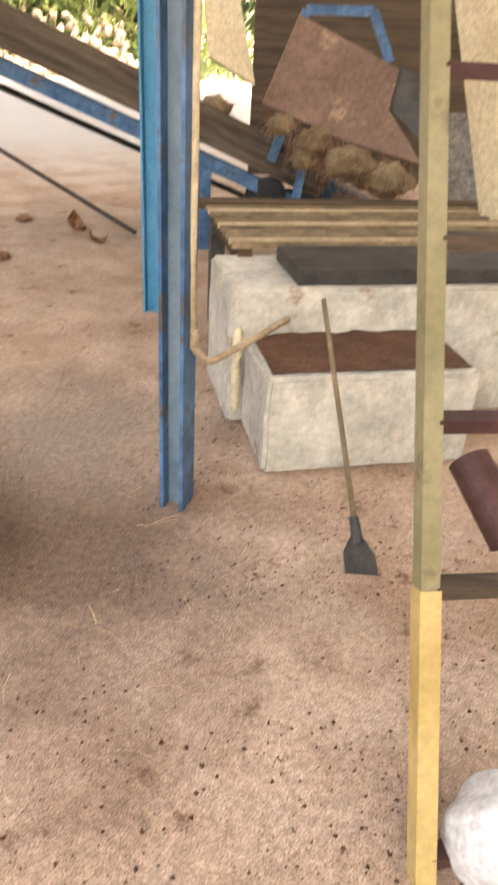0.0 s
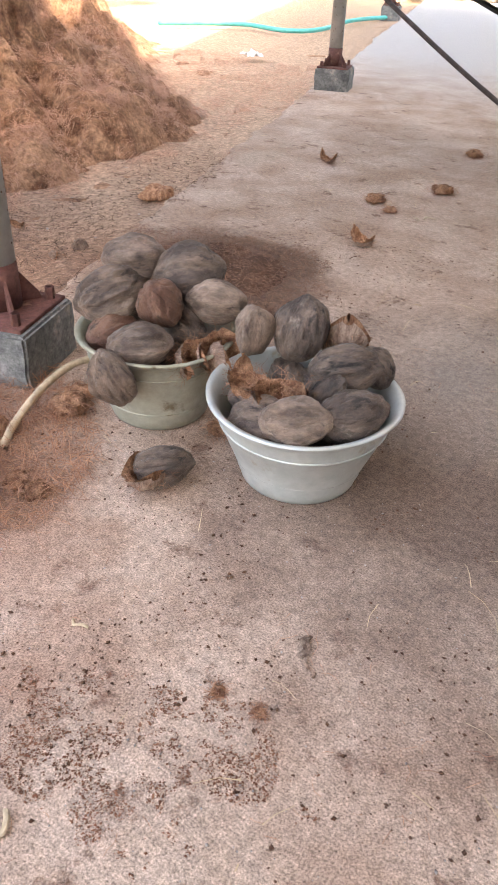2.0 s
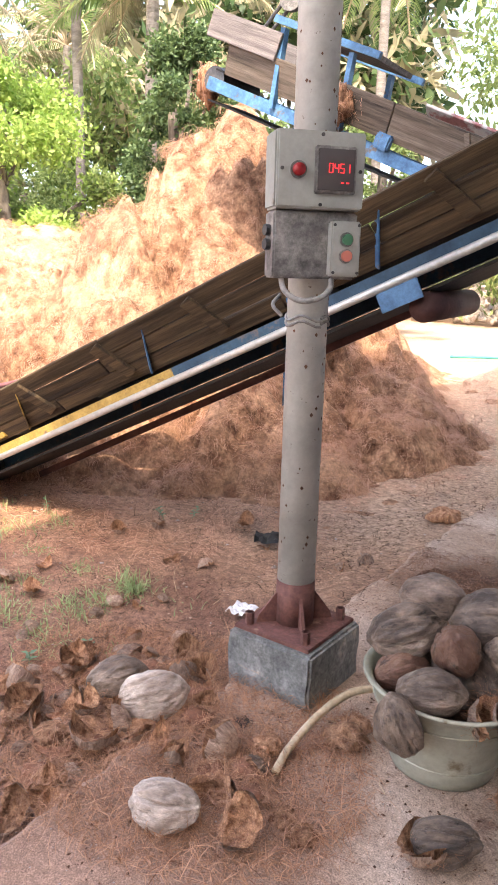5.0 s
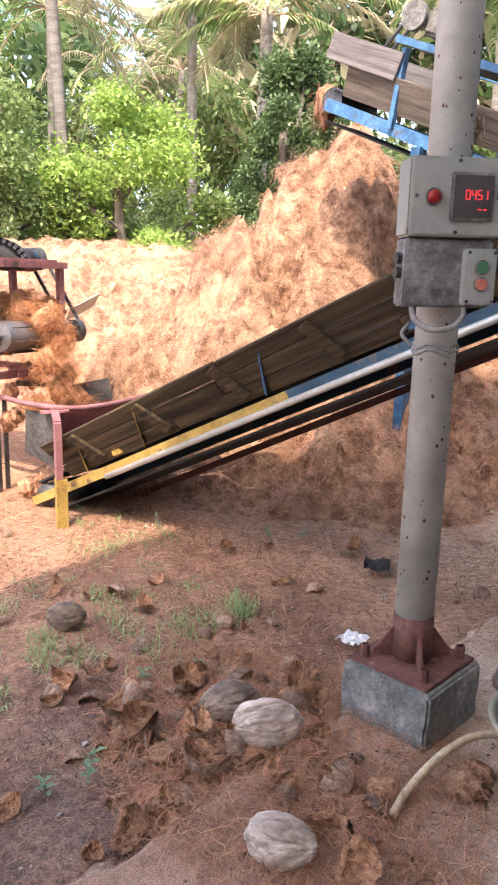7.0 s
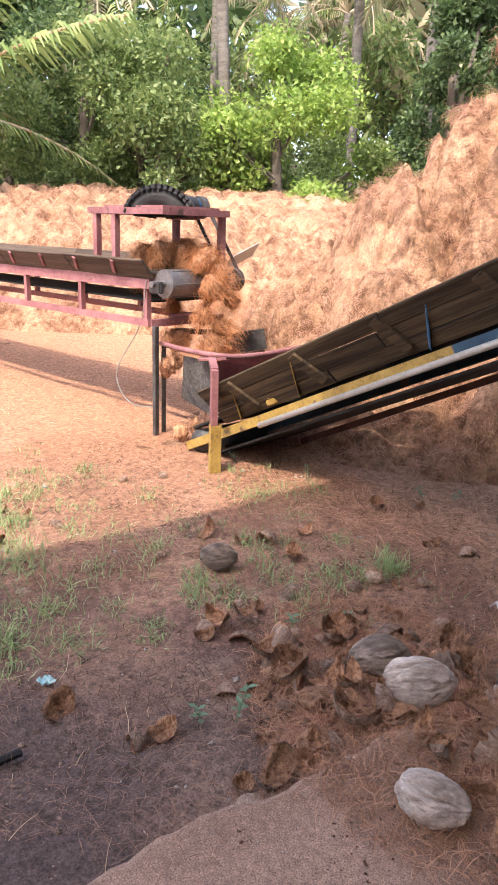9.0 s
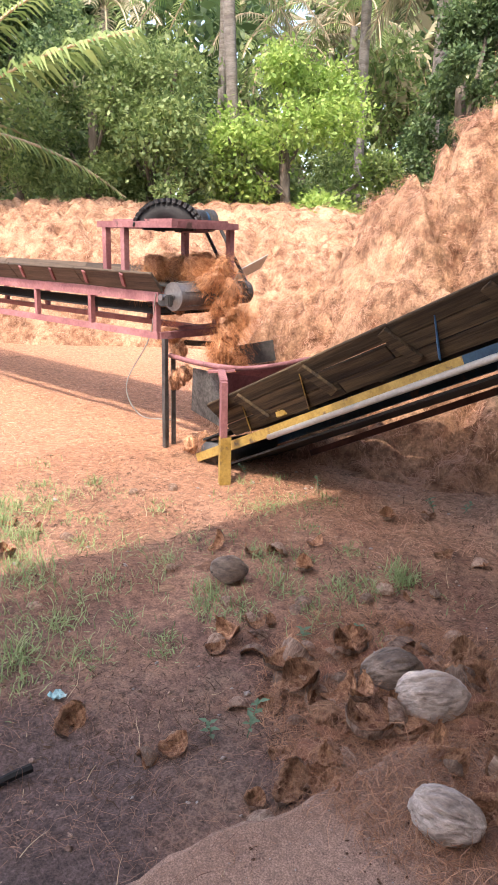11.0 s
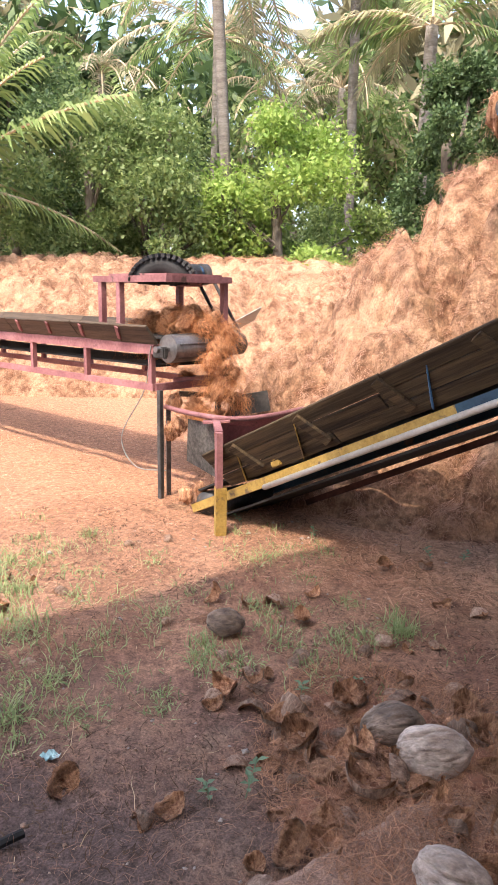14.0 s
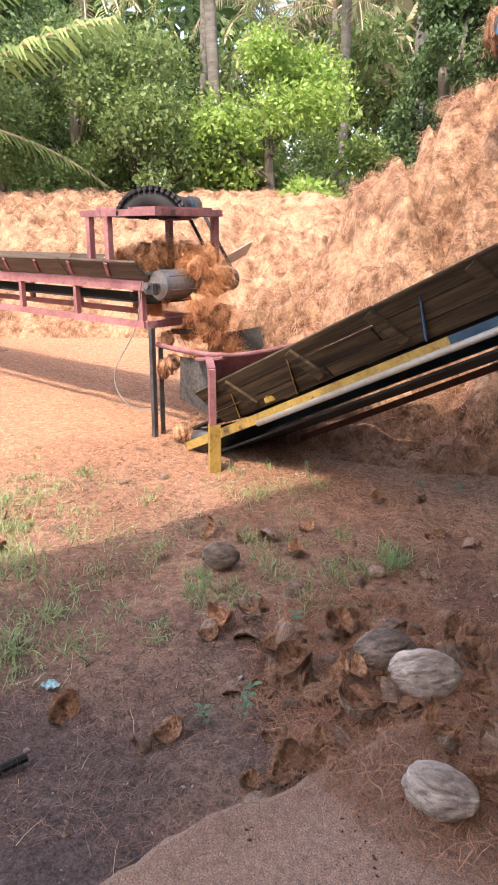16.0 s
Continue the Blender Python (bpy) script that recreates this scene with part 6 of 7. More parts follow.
def palm(p, height, seed, label, fronds=18, length=2.6, material=None, trunk=0.10, dry=3, lean=0.4, droop=1.0, aims=()):
    r = np.random.default_rng(seed)
    t = thing("palm_tree", p, label, "palm tree", "palms behind the heap")
    if height > 0.3:
        bm = bmesh.new()
        ln = V((r.normal(0, lean), r.normal(0, lean), 0))
        path = smooth_path([(0, 0, -0.4), ln * 0.3 + V((0, 0, height * 0.4)), ln + V((0, 0, height))], 14)
        tube(bm, path, trunk, 12)
        for i, v in enumerate(bm.verts):
            k = v.co.z / height
            v.co.x += (v.co.x - ln.x * k) * (0.25 - 0.5 * k) * 0.5 + 0.012 * math.sin(i * 2.1)
        part("trunk", bm, M_TRUNK, t, "ringed grey-brown trunk", True)
        crown = ln + V((0, 0, height))
    else:
        crown = V((0, 0, 0.25))
    for k in range(fronds):
        if k < len(aims):
            pts, vs, fs = frond(r, length * 1.1, droop * 0.7, 44, 0.028, 0.75, aims[k])
        else:
            pts, vs, fs = frond(r, length * r.uniform(0.8, 1.15), droop * r.uniform(0.8, 1.4))
        old = k < dry
        fr = part("frond", tube(bmesh.new(), [crown + q for q in pts], 0.022, 5), M_STALK, t)
        fast_mesh("leaf_blade", np.array(vs) + np.array(crown), fs, M_PALMDRY if old else (material or M_PALM), fr)
    return t


def at_ground(p, drop=-0.1):
    return (p[0], p[1], drop)


tree(at_ground((-13.1, 4.15, 2.465)), 4.3, 1.75, 0.22, M_LEAFB, 21, "bright lime-green bushy young tree behind the heap", 15000, 0.13, 34)
tree(at_ground((-12.910, 5.782, 2.573)), 2.7, 1.0, 0.25, M_LEAFM, 22, "green bushy shrub behind the heap", 5950, 0.11, 20)
tree(at_ground((-13.750, 1.939, 2.480)), 4.2, 1.6, 0.25, M_LEAFM, 23, "leafy mid-green tree behind the heap", 11050, 0.12, 30)
tree(at_ground((-14.148, 0.800, 2.513)), 4.6, 1.5, 0.3, M_LEAFM, 24, "tall leafy green tree behind the heap", 11050, 0.12, 30)
tree(at_ground((-14.966, 3.731, 2.689)), 3.4, 1.5, 0.2, M_LEAFM, 25, "greyish green shrub thicket behind the heap", 8500, 0.13, 26)
tree(at_ground((-11.696, 6.522, 2.489)), 5.0, 1.0, 0.42, M_LEAFD, 26, "dense dark green tree with glossy leaves", 11900, 0.11, 30)
tree(at_ground((-15.053, 7.527, 2.828)), 3.6, 1.4, 0.2, M_LEAFD, 27, "dark green shrub in shade", 6800, 0.14, 20)
tree(at_ground((-16.008, -0.464, 2.638)), 5.6, 1.9, 0.3, M_LEAFD, 28, "tall dark green tree", 11050, 0.13, 30)
tree(at_ground((-11.153, 7.616, 2.415)), 3.6, 1.6, 0.15, M_LEAFD, 29, "dark green shrub beyond the mound", 8500, 0.13, 24)
tree(at_ground((-11.197, 10.562, 1.924)), 4.2, 1.6, 0.15, M_LEAFM, 30, "green tree beyond the steep conveyor", 8500, 0.13, 24)
tree(at_ground((-17.223, 20.682, 2.558)), 4.2, 1.8, 0.15, M_LEAFB, 31, "light green tree beyond the steep conveyor", 8500, 0.13, 24)
tree(at_ground((-14.347, -2.072, 2.432)), 4.0, 1.8, 0.15, M_LEAFM, 32, "green tree at the yard's far side", 8500, 0.13, 24)
tree(at_ground((-17.587, 5.624, 2.992)), 3.8, 1.9, 0.15, M_LEAFM, 33, "green thicket behind the heap", 8500, 0.15, 24)
tree(at_ground((-19.251, 3.073, 3.055)), 4.6, 2.0, 0.2, M_LEAFD, 34, "dark thicket behind the heap", 8500, 0.15, 24)

palm(at_ground((-15.372, 6.244, 2.813)), 8.0, 41, "tall coconut palm with a straight grey trunk", 18, 2.8, lean=0.15, dry=6)
palm(at_ground((-13.825, 3.346, 1.980)), 7.2, 42, "coconut palm with a leaning grey trunk", 18, 2.8, lean=0.35, dry=5)
palm(at_ground((-13.755, 6.946, 2.896)), 6.2, 43, "coconut palm with a pale trunk", 16, 2.6, lean=0.15, dry=6, trunk=0.12)
palm(at_ground((-19.979, 4.291, 5.646)), 7.5, 44, "coconut palm with hanging dry fronds", 18, 3.0, lean=0.3, dry=8)
palm(at_ground((-21.420, 6.785, 6.111)), 6.2, 45, "coconut palm with hanging dry fronds", 18, 3.2, lean=0.3, dry=9, droop=1.7)
palm(at_ground((-22.664, 10.073, 6.585)), 6.6, 46, "coconut palm with yellowing fronds", 18, 3.2, lean=0.3, dry=6, droop=1.6)
palm(at_ground((-23.690, 1.793, 6.270)), 7.6, 47, "far coconut palm with shaggy crown", 18, 3.2, lean=0.3, dry=7)
palm(at_ground((-20.166, 7.524, 5.604)), 6.8, 48, "far coconut palm with shaggy crown", 18, 3.2, lean=0.3, dry=6, droop=1.5)
palm(at_ground((-14.913, 7.468, 2.860)), 8.0, 49, "coconut palm with a pale trunk", 18, 2.8, lean=0.15, dry=4)
palm(at_ground((-12.700, 11.885, 3.141)), 8.0, 50, "coconut palm with a pale trunk", 18, 2.8, lean=0.15, dry=4)
palm((-12.5, -1.5, -0.1), 2.85, 51, "coconut palm with long arching green fronds", 13, 3.0, lean=0.05, dry=0, trunk=0.16, droop=0.55,
     aims=((radians(72), 0.62), (radians(40), 1.25), (radians(95), 1.15)))
palm(at_ground((-15.618, -3.042, 2.514)), 5.0, 52, "coconut palm at the yard's far side", 18, 3.0)

r = np.random.default_rng(61)
cs, rs = [], []
for k in range(150):
    a = radians(r.uniform(88, 215))
    d = r.uniform(24, 34)
    cs.append((math.cos(a) * d, math.sin(a) * d, r.uniform(0.3, 10.5) * (1 if r.uniform() < 0.8 else 1.2)))
    rs.append(r.uniform(1.2, 2.4))
v, f = leaf_cloud(cs, rs, 62000, 0.42, r, 0.4, 1.4)
tagged(fast_mesh("far_woods", v, f, M_LEAFD), "dense shaded wood of palms and trees beyond the yard", "woods", kind="stuff")
v, f = leaf_cloud(cs[::2], rs[::2], 24000, 0.42, r, 0.5, 2.4)
tagged(fast_mesh("far_woods", v, f, M_PALMDRY), "dry grey-brown palm foliage in the far wood", "woods", kind="stuff")

cs, rs = [], []
for k in range(90):
    a = radians(r.uniform(95, 205))
    d = r.uniform(19, 24)
    cs.append((math.cos(a) * d, math.sin(a) * d, r.uniform(0.3, 6.5)))
    rs.append(r.uniform(0.8, 1.6))
v, f = leaf_cloud(cs, rs, 48000, 0.16, r, 0.4, 1.4)
tagged(fast_mesh("far_woods", v, f, M_LEAFM), "green undergrowth between the palms of the wood", "woods", kind="stuff")



# ---------------------------------------------------------------- ground litter
def ground_z(x, y):
    return 0.002 if x > EDGE(y) + 0.02 else soil_z(x, y)


WASTE = V((-1.918, 2.493, 0.000))
scatter_strands("loose_fibre", 34000, -5.2, -1.5, -0.9, 4.2, ground_z, lambda x, y: x < EDGE(y) + 0.1 and fbm(x, y, 1.4, 8.8) > -0.25,
                0.075, 0.0006, 0.45, 0.10, M_FIBRESOIL, "thin brown coir strands strewn over the soil", "fibre litter", 71)
scatter_strands("loose_fibre", 1500, -2.6, 0.8, 0.4, 5.0, ground_z, lambda x, y: x > EDGE(y) and fbm(x, y, 1.6, 5.3) > 0.05,
                0.045, 0.0006, 0.8, 0.08, M_FIBREDK, "thin coir strands strewn on the slab", "fibre litter", 72)
scatter_strands("loose_fibre", 9500, -3.2, -1.25, 0.45, 1.75, ground_z, lambda x, y: (x + 2.0) ** 2 / 0.5 + (y - 1.05) ** 2 / 0.22 < 1,
                0.10, 0.0009, 0.9, 0.4, M_FIBREMAT, "tangled brown fibre among the husks", "fibre litter", 73, segs=4)
scatter_strands("dark_litter", 7000, -5.0, -1.5, -0.9, 4.0, ground_z, lambda x, y: x < EDGE(y) + 0.1 and fbm(x, y, 1.9, 1.8) > -0.1, 0.05, 0.0016, 0.7, 0.1, M_CRACK, "dark rotted fibre strewn over the soil", "fibre litter", 78)
scatter_strands("straw", 520, -5.5, 0.5, -0.4, 4.6, ground_z, lambda x, y: True,
                0.10, 0.0010, 0.3, 0.06, M_STRAW, "pale straws and stalks strewn on the ground", "straw litter", 74)
scatter_strands("coir_dust_strands", 6000, WASTE.x - 0.7, WASTE.x + 0.7, WASTE.y - 0.5, WASTE.y + 0.5, lambda x, y: ground_z(x, y) + 0.012, lambda x, y: (x - WASTE.x) ** 2 / 0.24 + (y - WASTE.y) ** 2 / 0.13 < 1 + 0.5 * fbm(x, y, 3, 3),
                0.04, 0.0009, 0.8, 0.15, M_FIBRESOIL, "dark brown coir waste swept behind the tubs", "coir waste", 75)
scatter_strands("sunlit_straw", 3800, -7.5, -3.3, -2.2, 1.4, ground_z, lambda x, y: heap_z(x, y) < -0.1,
                0.09, 0.0011, 0.6, 0.08, M_FIBRE, "golden fibre strewn over the sunlit soil", "fibre litter", 76)

mound = tagged(grid("coir_waste", list(np.arange(WASTE.x - 0.6, WASTE.x + 0.6, 0.025)), list(np.arange(WASTE.y - 0.5, WASTE.y + 0.5, 0.025)),
                    lambda x, y: -0.02 + 0.045 * max(0, 1 - ((x - WASTE.x) ** 2 / 0.20 + (y - WASTE.y) ** 2 / 0.10)) * (1 + 0.9 * fbm(x, y, 6, 1)) + (0.0 if x > EDGE(y) + 0.05 else -0.16), M_DUST),
               "low heap of dark coir dust behind the tubs", "coir waste", kind="stuff")

# small crumbs and stones
def crumbs(name, count, x0, x1, y0, y1, s0, s1, material, label, seed, keep):
    r = np.random.default_rng(seed)
    vs, fs = [], []
    oct_v = np.array([(1, 0, 0), (-1, 0, 0), (0, 1, 0), (0, -1, 0), (0, 0, 1), (0, 0, -0.4)], float)
    oct_f = np.array([(0, 2, 4), (2, 1, 4), (1, 3, 4), (3, 0, 4), (2, 0, 5), (1, 2, 5), (3, 1, 5), (0, 3, 5)])
    n = 0
    while n < count:
        x, y = r.uniform(x0, x1), r.uniform(y0, y1)
        if not keep(x, y):
            continue
        s = s0 * (s1 / s0) ** (r.uniform() ** 2)
        a = r.uniform(0, math.tau)
        rot = np.array([[math.cos(a), -math.sin(a), 0], [math.sin(a), math.cos(a), 0], [0, 0, 1]])
        vs.append((oct_v * s * r.uniform(0.6, 1.4, (6, 3)) * np.array([1, 0.75, 0.6])) @ rot.T + np.array([x, y, ground_z(x, y) + s * 0.1]))
        fs.append(oct_f + 6 * n)
        n += 1
    return tagged(fast_mesh(name, np.concatenate(vs), np.concatenate(fs), material), label, "litter", kind="stuff")


crumbs("crumbs", 9000, -2.2, 0.7, 0.3, 3.2, 0.0012, 0.006, M_DUST, "dark crumbs of coir on the slab", 81, lambda x, y: x > EDGE(y) and fbm(x, y, 2.6, 6.1) > 0.05 - 0.3 * (noise.noise(V((x * 40, y * 40, 0))) > 0.3))
crumbs("grit", 5000, -2.2, 0.9, 0.3, 3.6, 0.001, 0.0035, M_STONE, "pale grit on the slab", 84, lambda x, y: x > EDGE(y))
crumbs("crumbs", 1800, -5.0, -1.5, -0.6, 3.6, 0.003, 0.014, M_HUSKOUT, "brown husk crumbs on the soil", 82, lambda x, y: x < EDGE(y))
crumbs("stones", 160, -4.5, -1.5, -0.6, 3.6, 0.006, 0.02, M_STONE, "small grey stones on the soil", 83, lambda x, y: x < EDGE(y))

PEAT = [(-0.889, 0.637, 0.000), (-0.797, 0.652, 0.000), (-0.608, 0.778, 0.000), (-0.542, 0.800, 0.000), (-0.726, 0.806, 0.000), (-0.916, 0.697, 0.000), (-0.921, 0.570, 0.000), (-0.687, 0.630, 0.000)]
crumbs("crumbs", 6500, -1.3, -0.1, 0.55, 1.3, 0.0007, 0.0030, M_PITH, "granular brown coir pith scattered on the slab", 85,
       lambda x, y: min(math.hypot((x - q[0]) * 0.8, y - q[1]) for q in PEAT) < 0.05 * (1 + 1.6 * fbm(x, y, 13, 2) + 0.8 * noise.noise(V((x * 60, y * 60, 3)))))

# husk chips on the slab
CHIP = []
for k in range(3):
    bm = bmesh.new()
    pts = smooth_path([(0, 0, 0.004), (0.025, 0.006 * (k - 1), 0.012), (0.055, 0.004, 0.006), (0.075, -0.01 * k, 0.003)], 4)
    tube(bm, pts, 0.004, 6)
    for v in bm.verts:
        v.co.y *= 1.8
    o = part("husk_chip", bm, M_STALK if k else M_HUSKOUT)
    CHIP.append(o.data)
    bpy.data.objects.remove(o)
r = np.random.default_rng(91)
chip_spots = [(-0.617, 1.038, 0.000), (-2.316, 4.325, 0.000), (-0.828, 0.525, 0.000), (-0.611, 1.042, 0.000), (-1.502, 3.586, 0.000), (-1.491, 3.620, 0.000), (-0.604, 1.044, 0.000), (-0.983, 0.856, 0.000)]
for k, p in enumerate(chip_spots):
    o = new("husk_chip", CHIP[k % 3])
    o.matrix_basis = pose(p[0], p[1], 0.001, 0, 0, r.uniform(0, 360)) @ Matrix.Scale(r.uniform(0.45, 0.75), 4)
    tagged(o, "dry pale husk splinter lying on the slab", "husk chip", "husk chips")


# ---------------------------------------------------------------- grass and weeds
GRASS_V, GRASS_F = [], []


def grass(p, count, h, spread, seed):
    """One tuft of blades, added to the yard's grass."""
    r = np.random.default_rng(seed)
    z0 = soil_z(p[0], p[1])
    o = np.stack([p[0] + r.normal(0, spread, count), p[1] + r.normal(0, spread * 0.7, count), np.full(count, z0)], 1)
    v, f = strands(o, r.uniform(h * 0.6, h * 1.4, count), 0.0022, 0.3, 0.95, r, 4)
    GRASS_F.append(f + sum(len(q) for q in GRASS_V))
    GRASS_V.append(v)


for k, (p, n, h, s) in enumerate((
    ((-2.890, 1.383, -0.080), 90, 0.11, 0.05), ((-2.842, 1.238, -0.080), 60, 0.07, 0.06), ((-2.844, 1.107, -0.080), 50, 0.06, 0.06), ((-3.178, 1.067, -0.080), 40, 0.05, 0.05), ((-3.816, 1.083, -0.080), 50, 0.07, 0.06),
    ((-3.273, 0.891, -0.080), 50, 0.07, 0.06), ((-2.882, 0.575, -0.080), 50, 0.07, 0.05), ((-2.789, 0.695, -0.080), 50, 0.06, 0.05), ((-3.290, 0.496, -0.080), 50, 0.06, 0.06), ((-3.120, 0.247, -0.080), 40, 0.06, 0.06),
    ((-2.839, 0.049, -0.080), 60, 0.07, 0.05), ((-2.597, 0.117, -0.080), 50, 0.06, 0.06), ((-3.237, -0.077, -0.080), 120, 0.09, 0.10), ((-3.543, 0.155, -0.080), 50, 0.06, 0.06), ((-3.661, -0.114, -0.080), 90, 0.09, 0.08), ((-2.641, -0.085, -0.080), 70, 0.10, 0.05),
    ((-2.560, 0.370, -0.080), 25, 0.05, 0.04), ((-3.197, 1.284, -0.080), 40, 0.05, 0.05), ((-3.918, 0.517, -0.080), 30, 0.05, 0.06), ((-4.041, -0.210, -0.080), 90, 0.10, 0.08), ((-3.821, -0.235, -0.080), 90, 0.10, 0.06),
    ((-3.814, 0.218, -0.080), 30, 0.05, 0.08), ((-4.806, -0.026, -0.080), 30, 0.05, 0.08), ((-2.986, 0.907, -0.080), 30, 0.05, 0.06), ((-3.514, 0.660, -0.080), 30, 0.05, 0.06))):
    grass(p, int(n * 1.6), h * 0.7, s, 300 + k)
r = np.random.default_rng(77)
for k in range(90):
    x = r.uniform(-4.4, -2.4)
    y = r.uniform(-1.0, 1.5) if k % 3 else r.uniform(-0.9, 0.1)
    grass((x, y), int(r.uniform(16, 60)), r.uniform(0.025, 0.055), r.uniform(0.03, 0.10), 400 + k)
tagged(fast_mesh("grass", np.concatenate(GRASS_V), np.concatenate(GRASS_F), M_GRASS), "thin patches of short green grass in the soil", "grass", kind="stuff")


def weed(p, seed, h=0.12, leaves=10, label="small green weed with oval leaves"):
    r = np.random.default_rng(seed)
    t = thing("weed", (p[0], p[1], soil_z(p[0], p[1])), label, "weed", "weeds")
    lean = V((r.normal(0, 0.3), r.normal(0, 0.3), 1)).normalized()
    part("stem", tube(bmesh.new(), smooth_path([(0, 0, -0.01), lean * h * 0.5 + V((0.004, 0, 0)), lean * h], 4), 0.0016, 5), M_WEED, t)
    for k in range(leaves):
        q = lean * h * (0.25 + 0.75 * k / leaves)
        a = k * 2.4
        x = V((math.cos(a), math.sin(a), 0.25))
        y = V((-math.sin(a), math.cos(a), 0))
        s = 0.024 * r.uniform(0.8, 1.2)
        vs = [q, q + x * s * 0.5 + y * s * 0.36 + V((0, 0, 0.003)), q + x * s * 1.2, q + x * s * 0.5 - y * s * 0.36 + V((0, 0, 0.003))]
        mesh_from("leaf", vs, [(0, 1, 2, 3)], M_WEED, t)


weed((-2.082, 0.528, -0.080), 1, 0.13, 12)
weed((-2.103, 0.437, -0.080), 2, 0.06, 8)
weed((-4.389, 1.124, -0.080), 3, 0.12, 5)
weed((-3.980, 1.418, -0.080), 4, 0.10, 6)
weed((-3.621, 1.926, -0.080), 5, 0.08, 12)
weed((-3.556, 2.052, -0.080), 6, 0.07, 10)
weed((-2.533, 0.841, -0.080), 7, 0.05, 8)
weed((-2.523, 1.066, -0.080), 8, 0.05, 8)


def scrap(p, s, material, label, category, seed):
    r = np.random.default_rng(seed)
    bm = bmesh.new()
    bmesh.ops.create_grid(bm, x_segments=6, y_segments=6, size=s)
    for v in bm.verts:
        v.co.z = abs(r.normal(0, s * 0.25)) + s * 0.1
    bmesh.ops.solidify(bm, geom=bm.faces[:], thickness=0.001)
    o = part("wrapper", bm, material)
    o.matrix_basis = pose(p[0], p[1], p[2], 0, 0, seed * 40)
    tagged(o, label, category)


scrap((-2.385, 0.032, -0.070), 0.022, M_SCRAPBLUE, "crumpled pale blue wrapper on the soil", "wrapper", 3)
scrap((-2.252, 0.987, 0.020), 0.012, M_PAPER, "white scrap of paper on a husk", "wrapper", 4)
scrap((-2.419, 1.617, -0.030), 0.045, M_PAPER, "crumpled white and black paper beside the block", "wrapper", 5)
scrap((-5.270, 7.640, -0.030), 0.10, M_PAPER, "crumpled white plastic bag on the sand", "plastic bag", 6)
scrap((-1.801, 1.206, 0.000), 0.022, M_BELT, "black rubber scrap by the block", "rubber scrap", 7)
scrap((-3.007, 2.157, -0.050), 0.06, M_BELT, "dark crumpled rag on the soil", "rag", 8)

# burnt ash patch
bm = bmesh.new()
tube(bm, smooth_path([(-2.048, -0.131, -0.080), (-2.066, -0.079, -0.070), (-2.087, -0.033, -0.070)], 4), 0.012, 7)
tagged(part("charred_stick", bm, M_BELT), "charred black stick on the ash", "stick")

# ---------------------------------------------------------------- bleached husk pile in the sun
base = V((-9.815, 15.398, 0.000))
r = np.random.default_rng(101)
vs, fs = [], []
k = 0
lump_v, lump_f = [], []
bm = bmesh.new()
bmesh.ops.create_icosphere(bm, subdivisions=1, radius=1.0)
iv = np.array([v.co[:] for v in bm.verts])
jf = np.array([[v.index for v in f.verts] for f in bm.faces])
bm.free()
for k in range(1500):
    u, w = r.uniform(-7, 7), abs(r.normal(0, 2.2))
    p = base + U * (w * 1.0 + 1.5) + V((0.946, 0.324, 0)) * u
    z = min(1.2, 0.35 * w) * r.uniform(0.7, 1.05)
    s = r.uniform(0.09, 0.17)
    q = Euler(r.uniform(0, 6, 3)).to_matrix()
    vv = iv * (1 + 0.18 * r.normal(size=(len(iv), 1))) * np.array([s, s * 0.75, s * 0.55])
    vs.append(vv @ np.array(q).T + np.array([p.x, p.y, z + s * 0.4]))
    fs.append(jf + k * len(iv))
tagged(fast_mesh("husk_pile", np.concatenate(vs), np.concatenate(fs), M_NUTPALE), "long pile of sun-bleached coconut husks", "husk pile", kind="stuff")

# fibre clumps strewn on the soil and slab
for k, (p, r_) in enumerate((((-2.773, 3.149, -0.020), 0.10), ((-1.801, 3.716, 0.020), 0.06), ((-1.599, 4.100, 0.020), 0.07), ((-1.675, 3.624, 0.010), 0.04), ((-1.752, 4.986, 0.020), 0.06), ((-1.182, 1.546, 0.020), 0.04), ((-1.604, 1.450, 0.020), 0.05), ((-1.375, 1.081, 0.010), 0.04), ((-0.694, 0.890, 0.000), 0.018), ((-0.610, 0.898, 0.000), 0.016),
        ((-1.575, 1.378, 0.030), 0.07), ((-1.936, 0.968, -0.010), 0.06), ((-2.161, 1.216, -0.020), 0.06), ((-2.074, 0.761, -0.030), 0.06), ((-2.055, 0.847, -0.030), 0.06), ((-2.241, 0.715, -0.040), 0.05), ((-1.653, 1.179, 0.030), 0.05), ((-1.441, 1.075, 0.010), 0.04), ((-2.168, 0.976, -0.030), 0.06), ((-1.917, 0.703, -0.030), 0.05))):
    fibre_clump("fibre_clump", p, r_, M_FIBREDK, "matted tuft of brown coconut fibre on the ground", 110, k + 40, 0.5, width=0.0008, length=1.4)



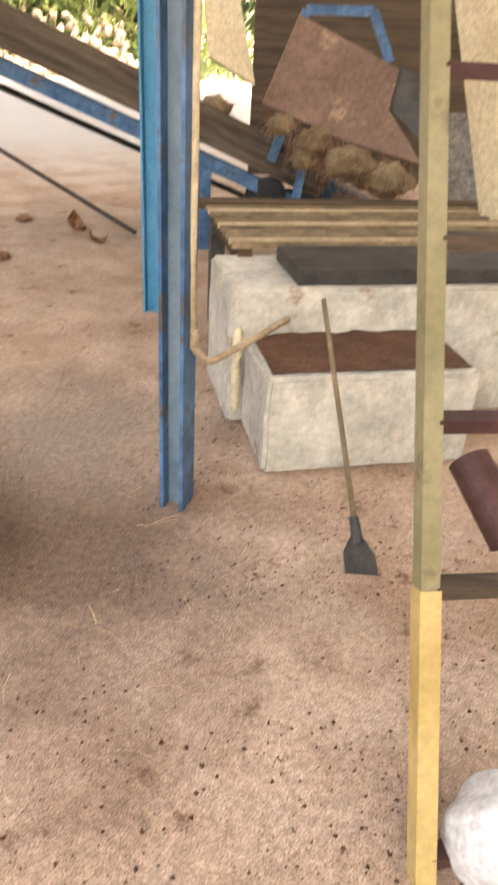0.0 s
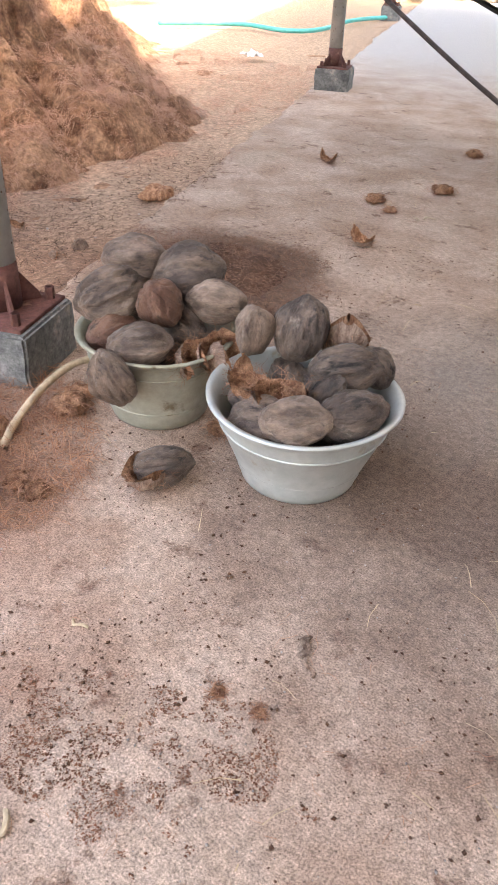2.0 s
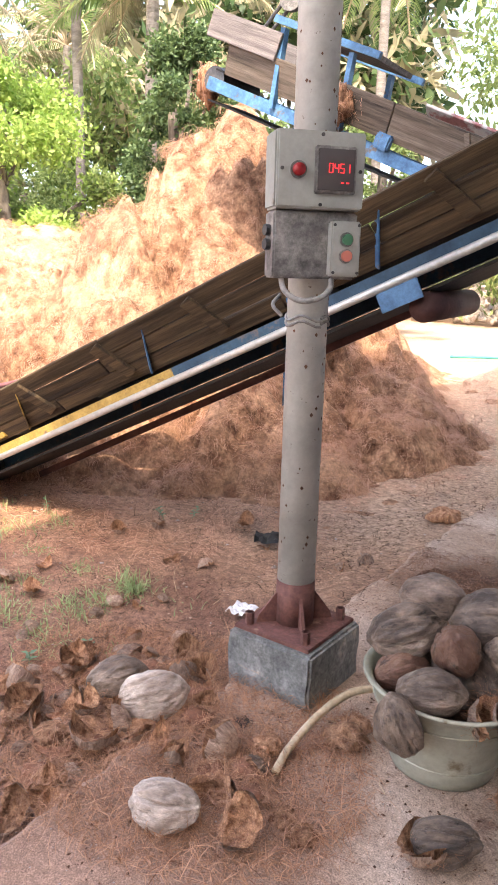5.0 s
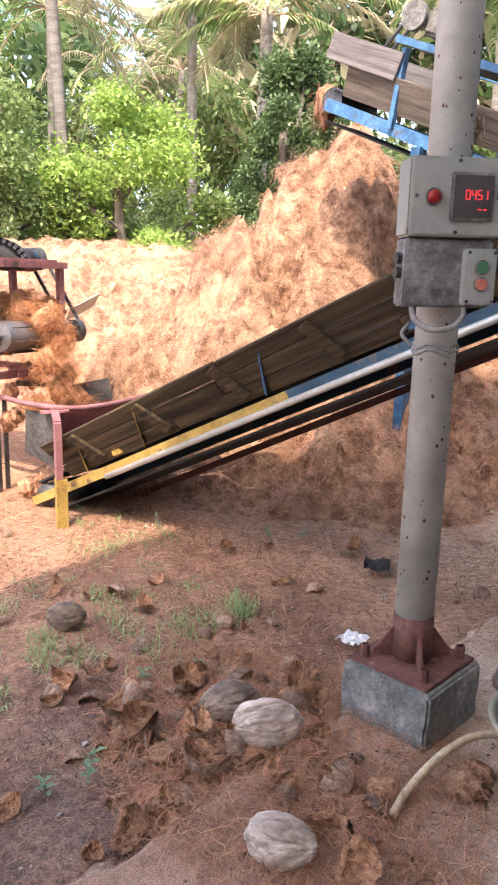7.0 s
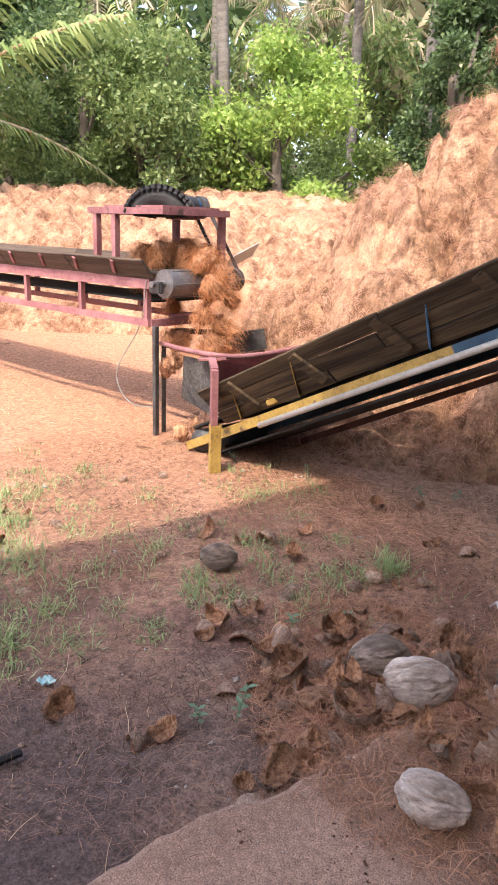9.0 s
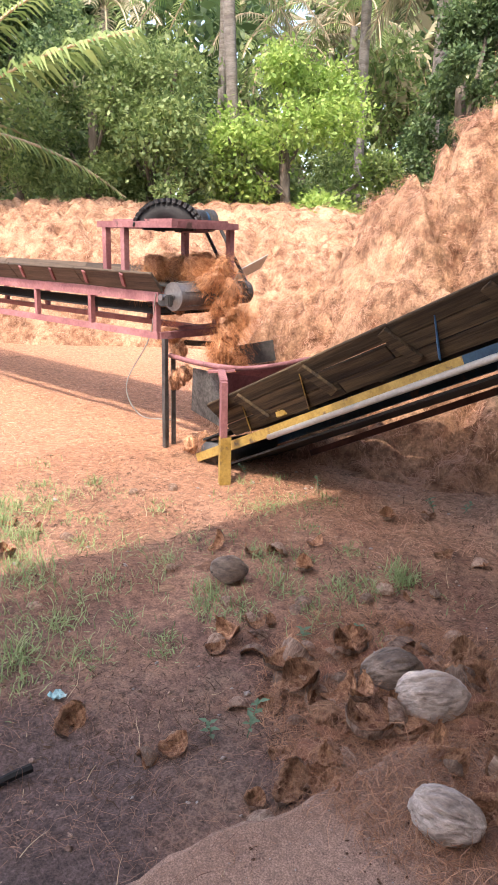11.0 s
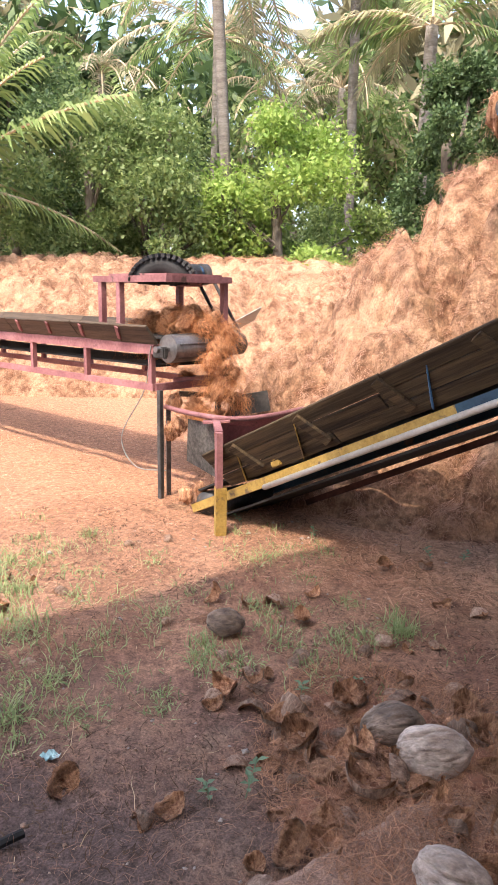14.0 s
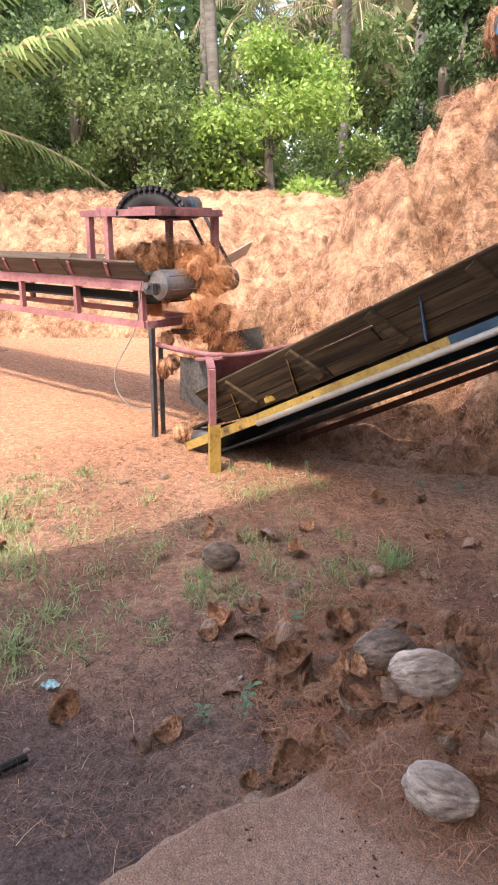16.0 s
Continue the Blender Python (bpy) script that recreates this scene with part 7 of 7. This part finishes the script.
# tangled mats torn from the husks, heaped round the big coconut
for k, (x, y, r_) in enumerate(((-1.93, 0.98, 0.10), (-1.99, 0.90, 0.08), (-2.10, 0.88, 0.07), (-2.18, 0.97, 0.07), (-2.30, 0.86, 0.07), (-2.22, 0.76, 0.06), (-2.05, 0.76, 0.07), (-1.97, 0.68, 0.06), (-2.28, 1.14, 0.08),
                                (-2.14, 1.22, 0.08), (-2.02, 1.20, 0.06), (-2.40, 0.78, 0.06), (-2.37, 1.02, 0.07), (-2.48, 0.90, 0.05), (-1.62, 1.10, 0.06), (-1.55, 1.04, 0.06), (-1.66, 1.02, 0.05), (-1.88, 1.10, 0.06))):
    fibre_clump("fibre_clump", (x, y, ground_z(x, y) + r_ * 0.18), r_, M_FIBREMAT, "tangled mat of reddish-brown husk fibre on the ground", 330, k + 140, 0.32, core=M_PITH, length=1.3, width=0.0007)


# ---------------------------------------------------------------- falling fibre
# the curtain of fibre that spills over the head roller into the hopper
SPILL = []
spill_from = MD @ V((-0.10, 0.30, 0.17))
for k in range(22):
    c_ = fibre_clump("fibre_clump", spill_from, 0.058 + 0.014 * (k % 3), M_FIBREOR, "fresh orange-brown fibre spilling off the conveyor", 380, 200 + k, 1.25, length=1.9, width=0.0013)
    SPILL.append(c_)
fibre_clump("fibre_clump", MC @ V((LC + 0.10, -0.12, -0.02)), 0.10, M_FIBRE, "tuft of fibre hanging from the conveyor's head", 200, 260, 1.6)
fibre_clump("fibre_clump", MC @ V((LC - 1.0, 0.08, 0.16)), 0.11, M_FIBRE, "tuft of fibre caught on the conveyor's side", 200, 261, 1.3)
for k, (p, r_) in enumerate((((-5.141, 0.830, 0.358), 0.07), ((-5.187, 0.852, 0.537), 0.06), ((-5.026, 0.870, 0.415), 0.06), ((-4.869, 0.874, -0.011), 0.06), ((-5.137, 0.844, 0.825), 0.05), ((-4.746, 0.940, 0.056), 0.05))):
    fibre_clump("fibre_clump", p, r_, M_FIBREDK, "matted fibre caught on the hopper frame", 140, k + 270, 1.2)


# ---------------------------------------------------------------- motion
def motions():
    def spin(ob, start, speed):
        """Turns a roller about its own level axis y, in degrees a second."""
        rows = []
        t = 0.0
        while t < 16.01:
            rows.append((round(t, 2), Matrix.Translation(start) @ Matrix.Rotation(radians(speed * t), 4, "Y")))
            t += 0.25
        walk(ob, rows)

    spin(roller_d, (0.13, 0, 0.01), 200)
    spin(pulley_d, (0.13, WD + 0.10, 0.02), 200)
    spin(head_c, (LC, 0, 0.03), 180)
    spin(wheel_c, SP, 180)

    # each clump rides over the roller, drops into the hopper and comes round under the belt
    def loop(u, y):
        """Place on the round at u from 0 to 1, in the level conveyor's space."""
        keys = [(0.0, -0.50, 0.15), (0.30, 0.02, 0.20), (0.45, 0.20, 0.12), (0.56, 0.27, -0.06), (0.68, 0.30, -0.30), (0.78, 0.30, -0.50), (0.84, 0.10, -0.42), (0.93, -0.40, -0.05), (1.0, -0.50, 0.15)]
        for (a, xa, za), (b, xb, zb) in zip(keys, keys[1:]):
            if u <= b:
                f = (u - a) / (b - a)
                return V((xa + (xb - xa) * f, y, za + (zb - za) * f))

    period = 1.6
    for k, ob in enumerate(SPILL):
        y = 0.20 + 0.26 * ((k * 0.618) % 1.0)
        rows, t, n = [], 0.0, 0
        while t < 16.01:
            u = (t / period + k / len(SPILL)) % 1.0
            rows.append((round(t, 2), Matrix.Translation(MD @ loop(u, y)) @ Matrix.Rotation(radians(40 * math.sin(t * 2.1 + k)), 4, "X") @ Matrix.Rotation(radians(50 * t + 70 * k), 4, "Z")))
            t += 0.1
        walk(ob, rows)


motions()
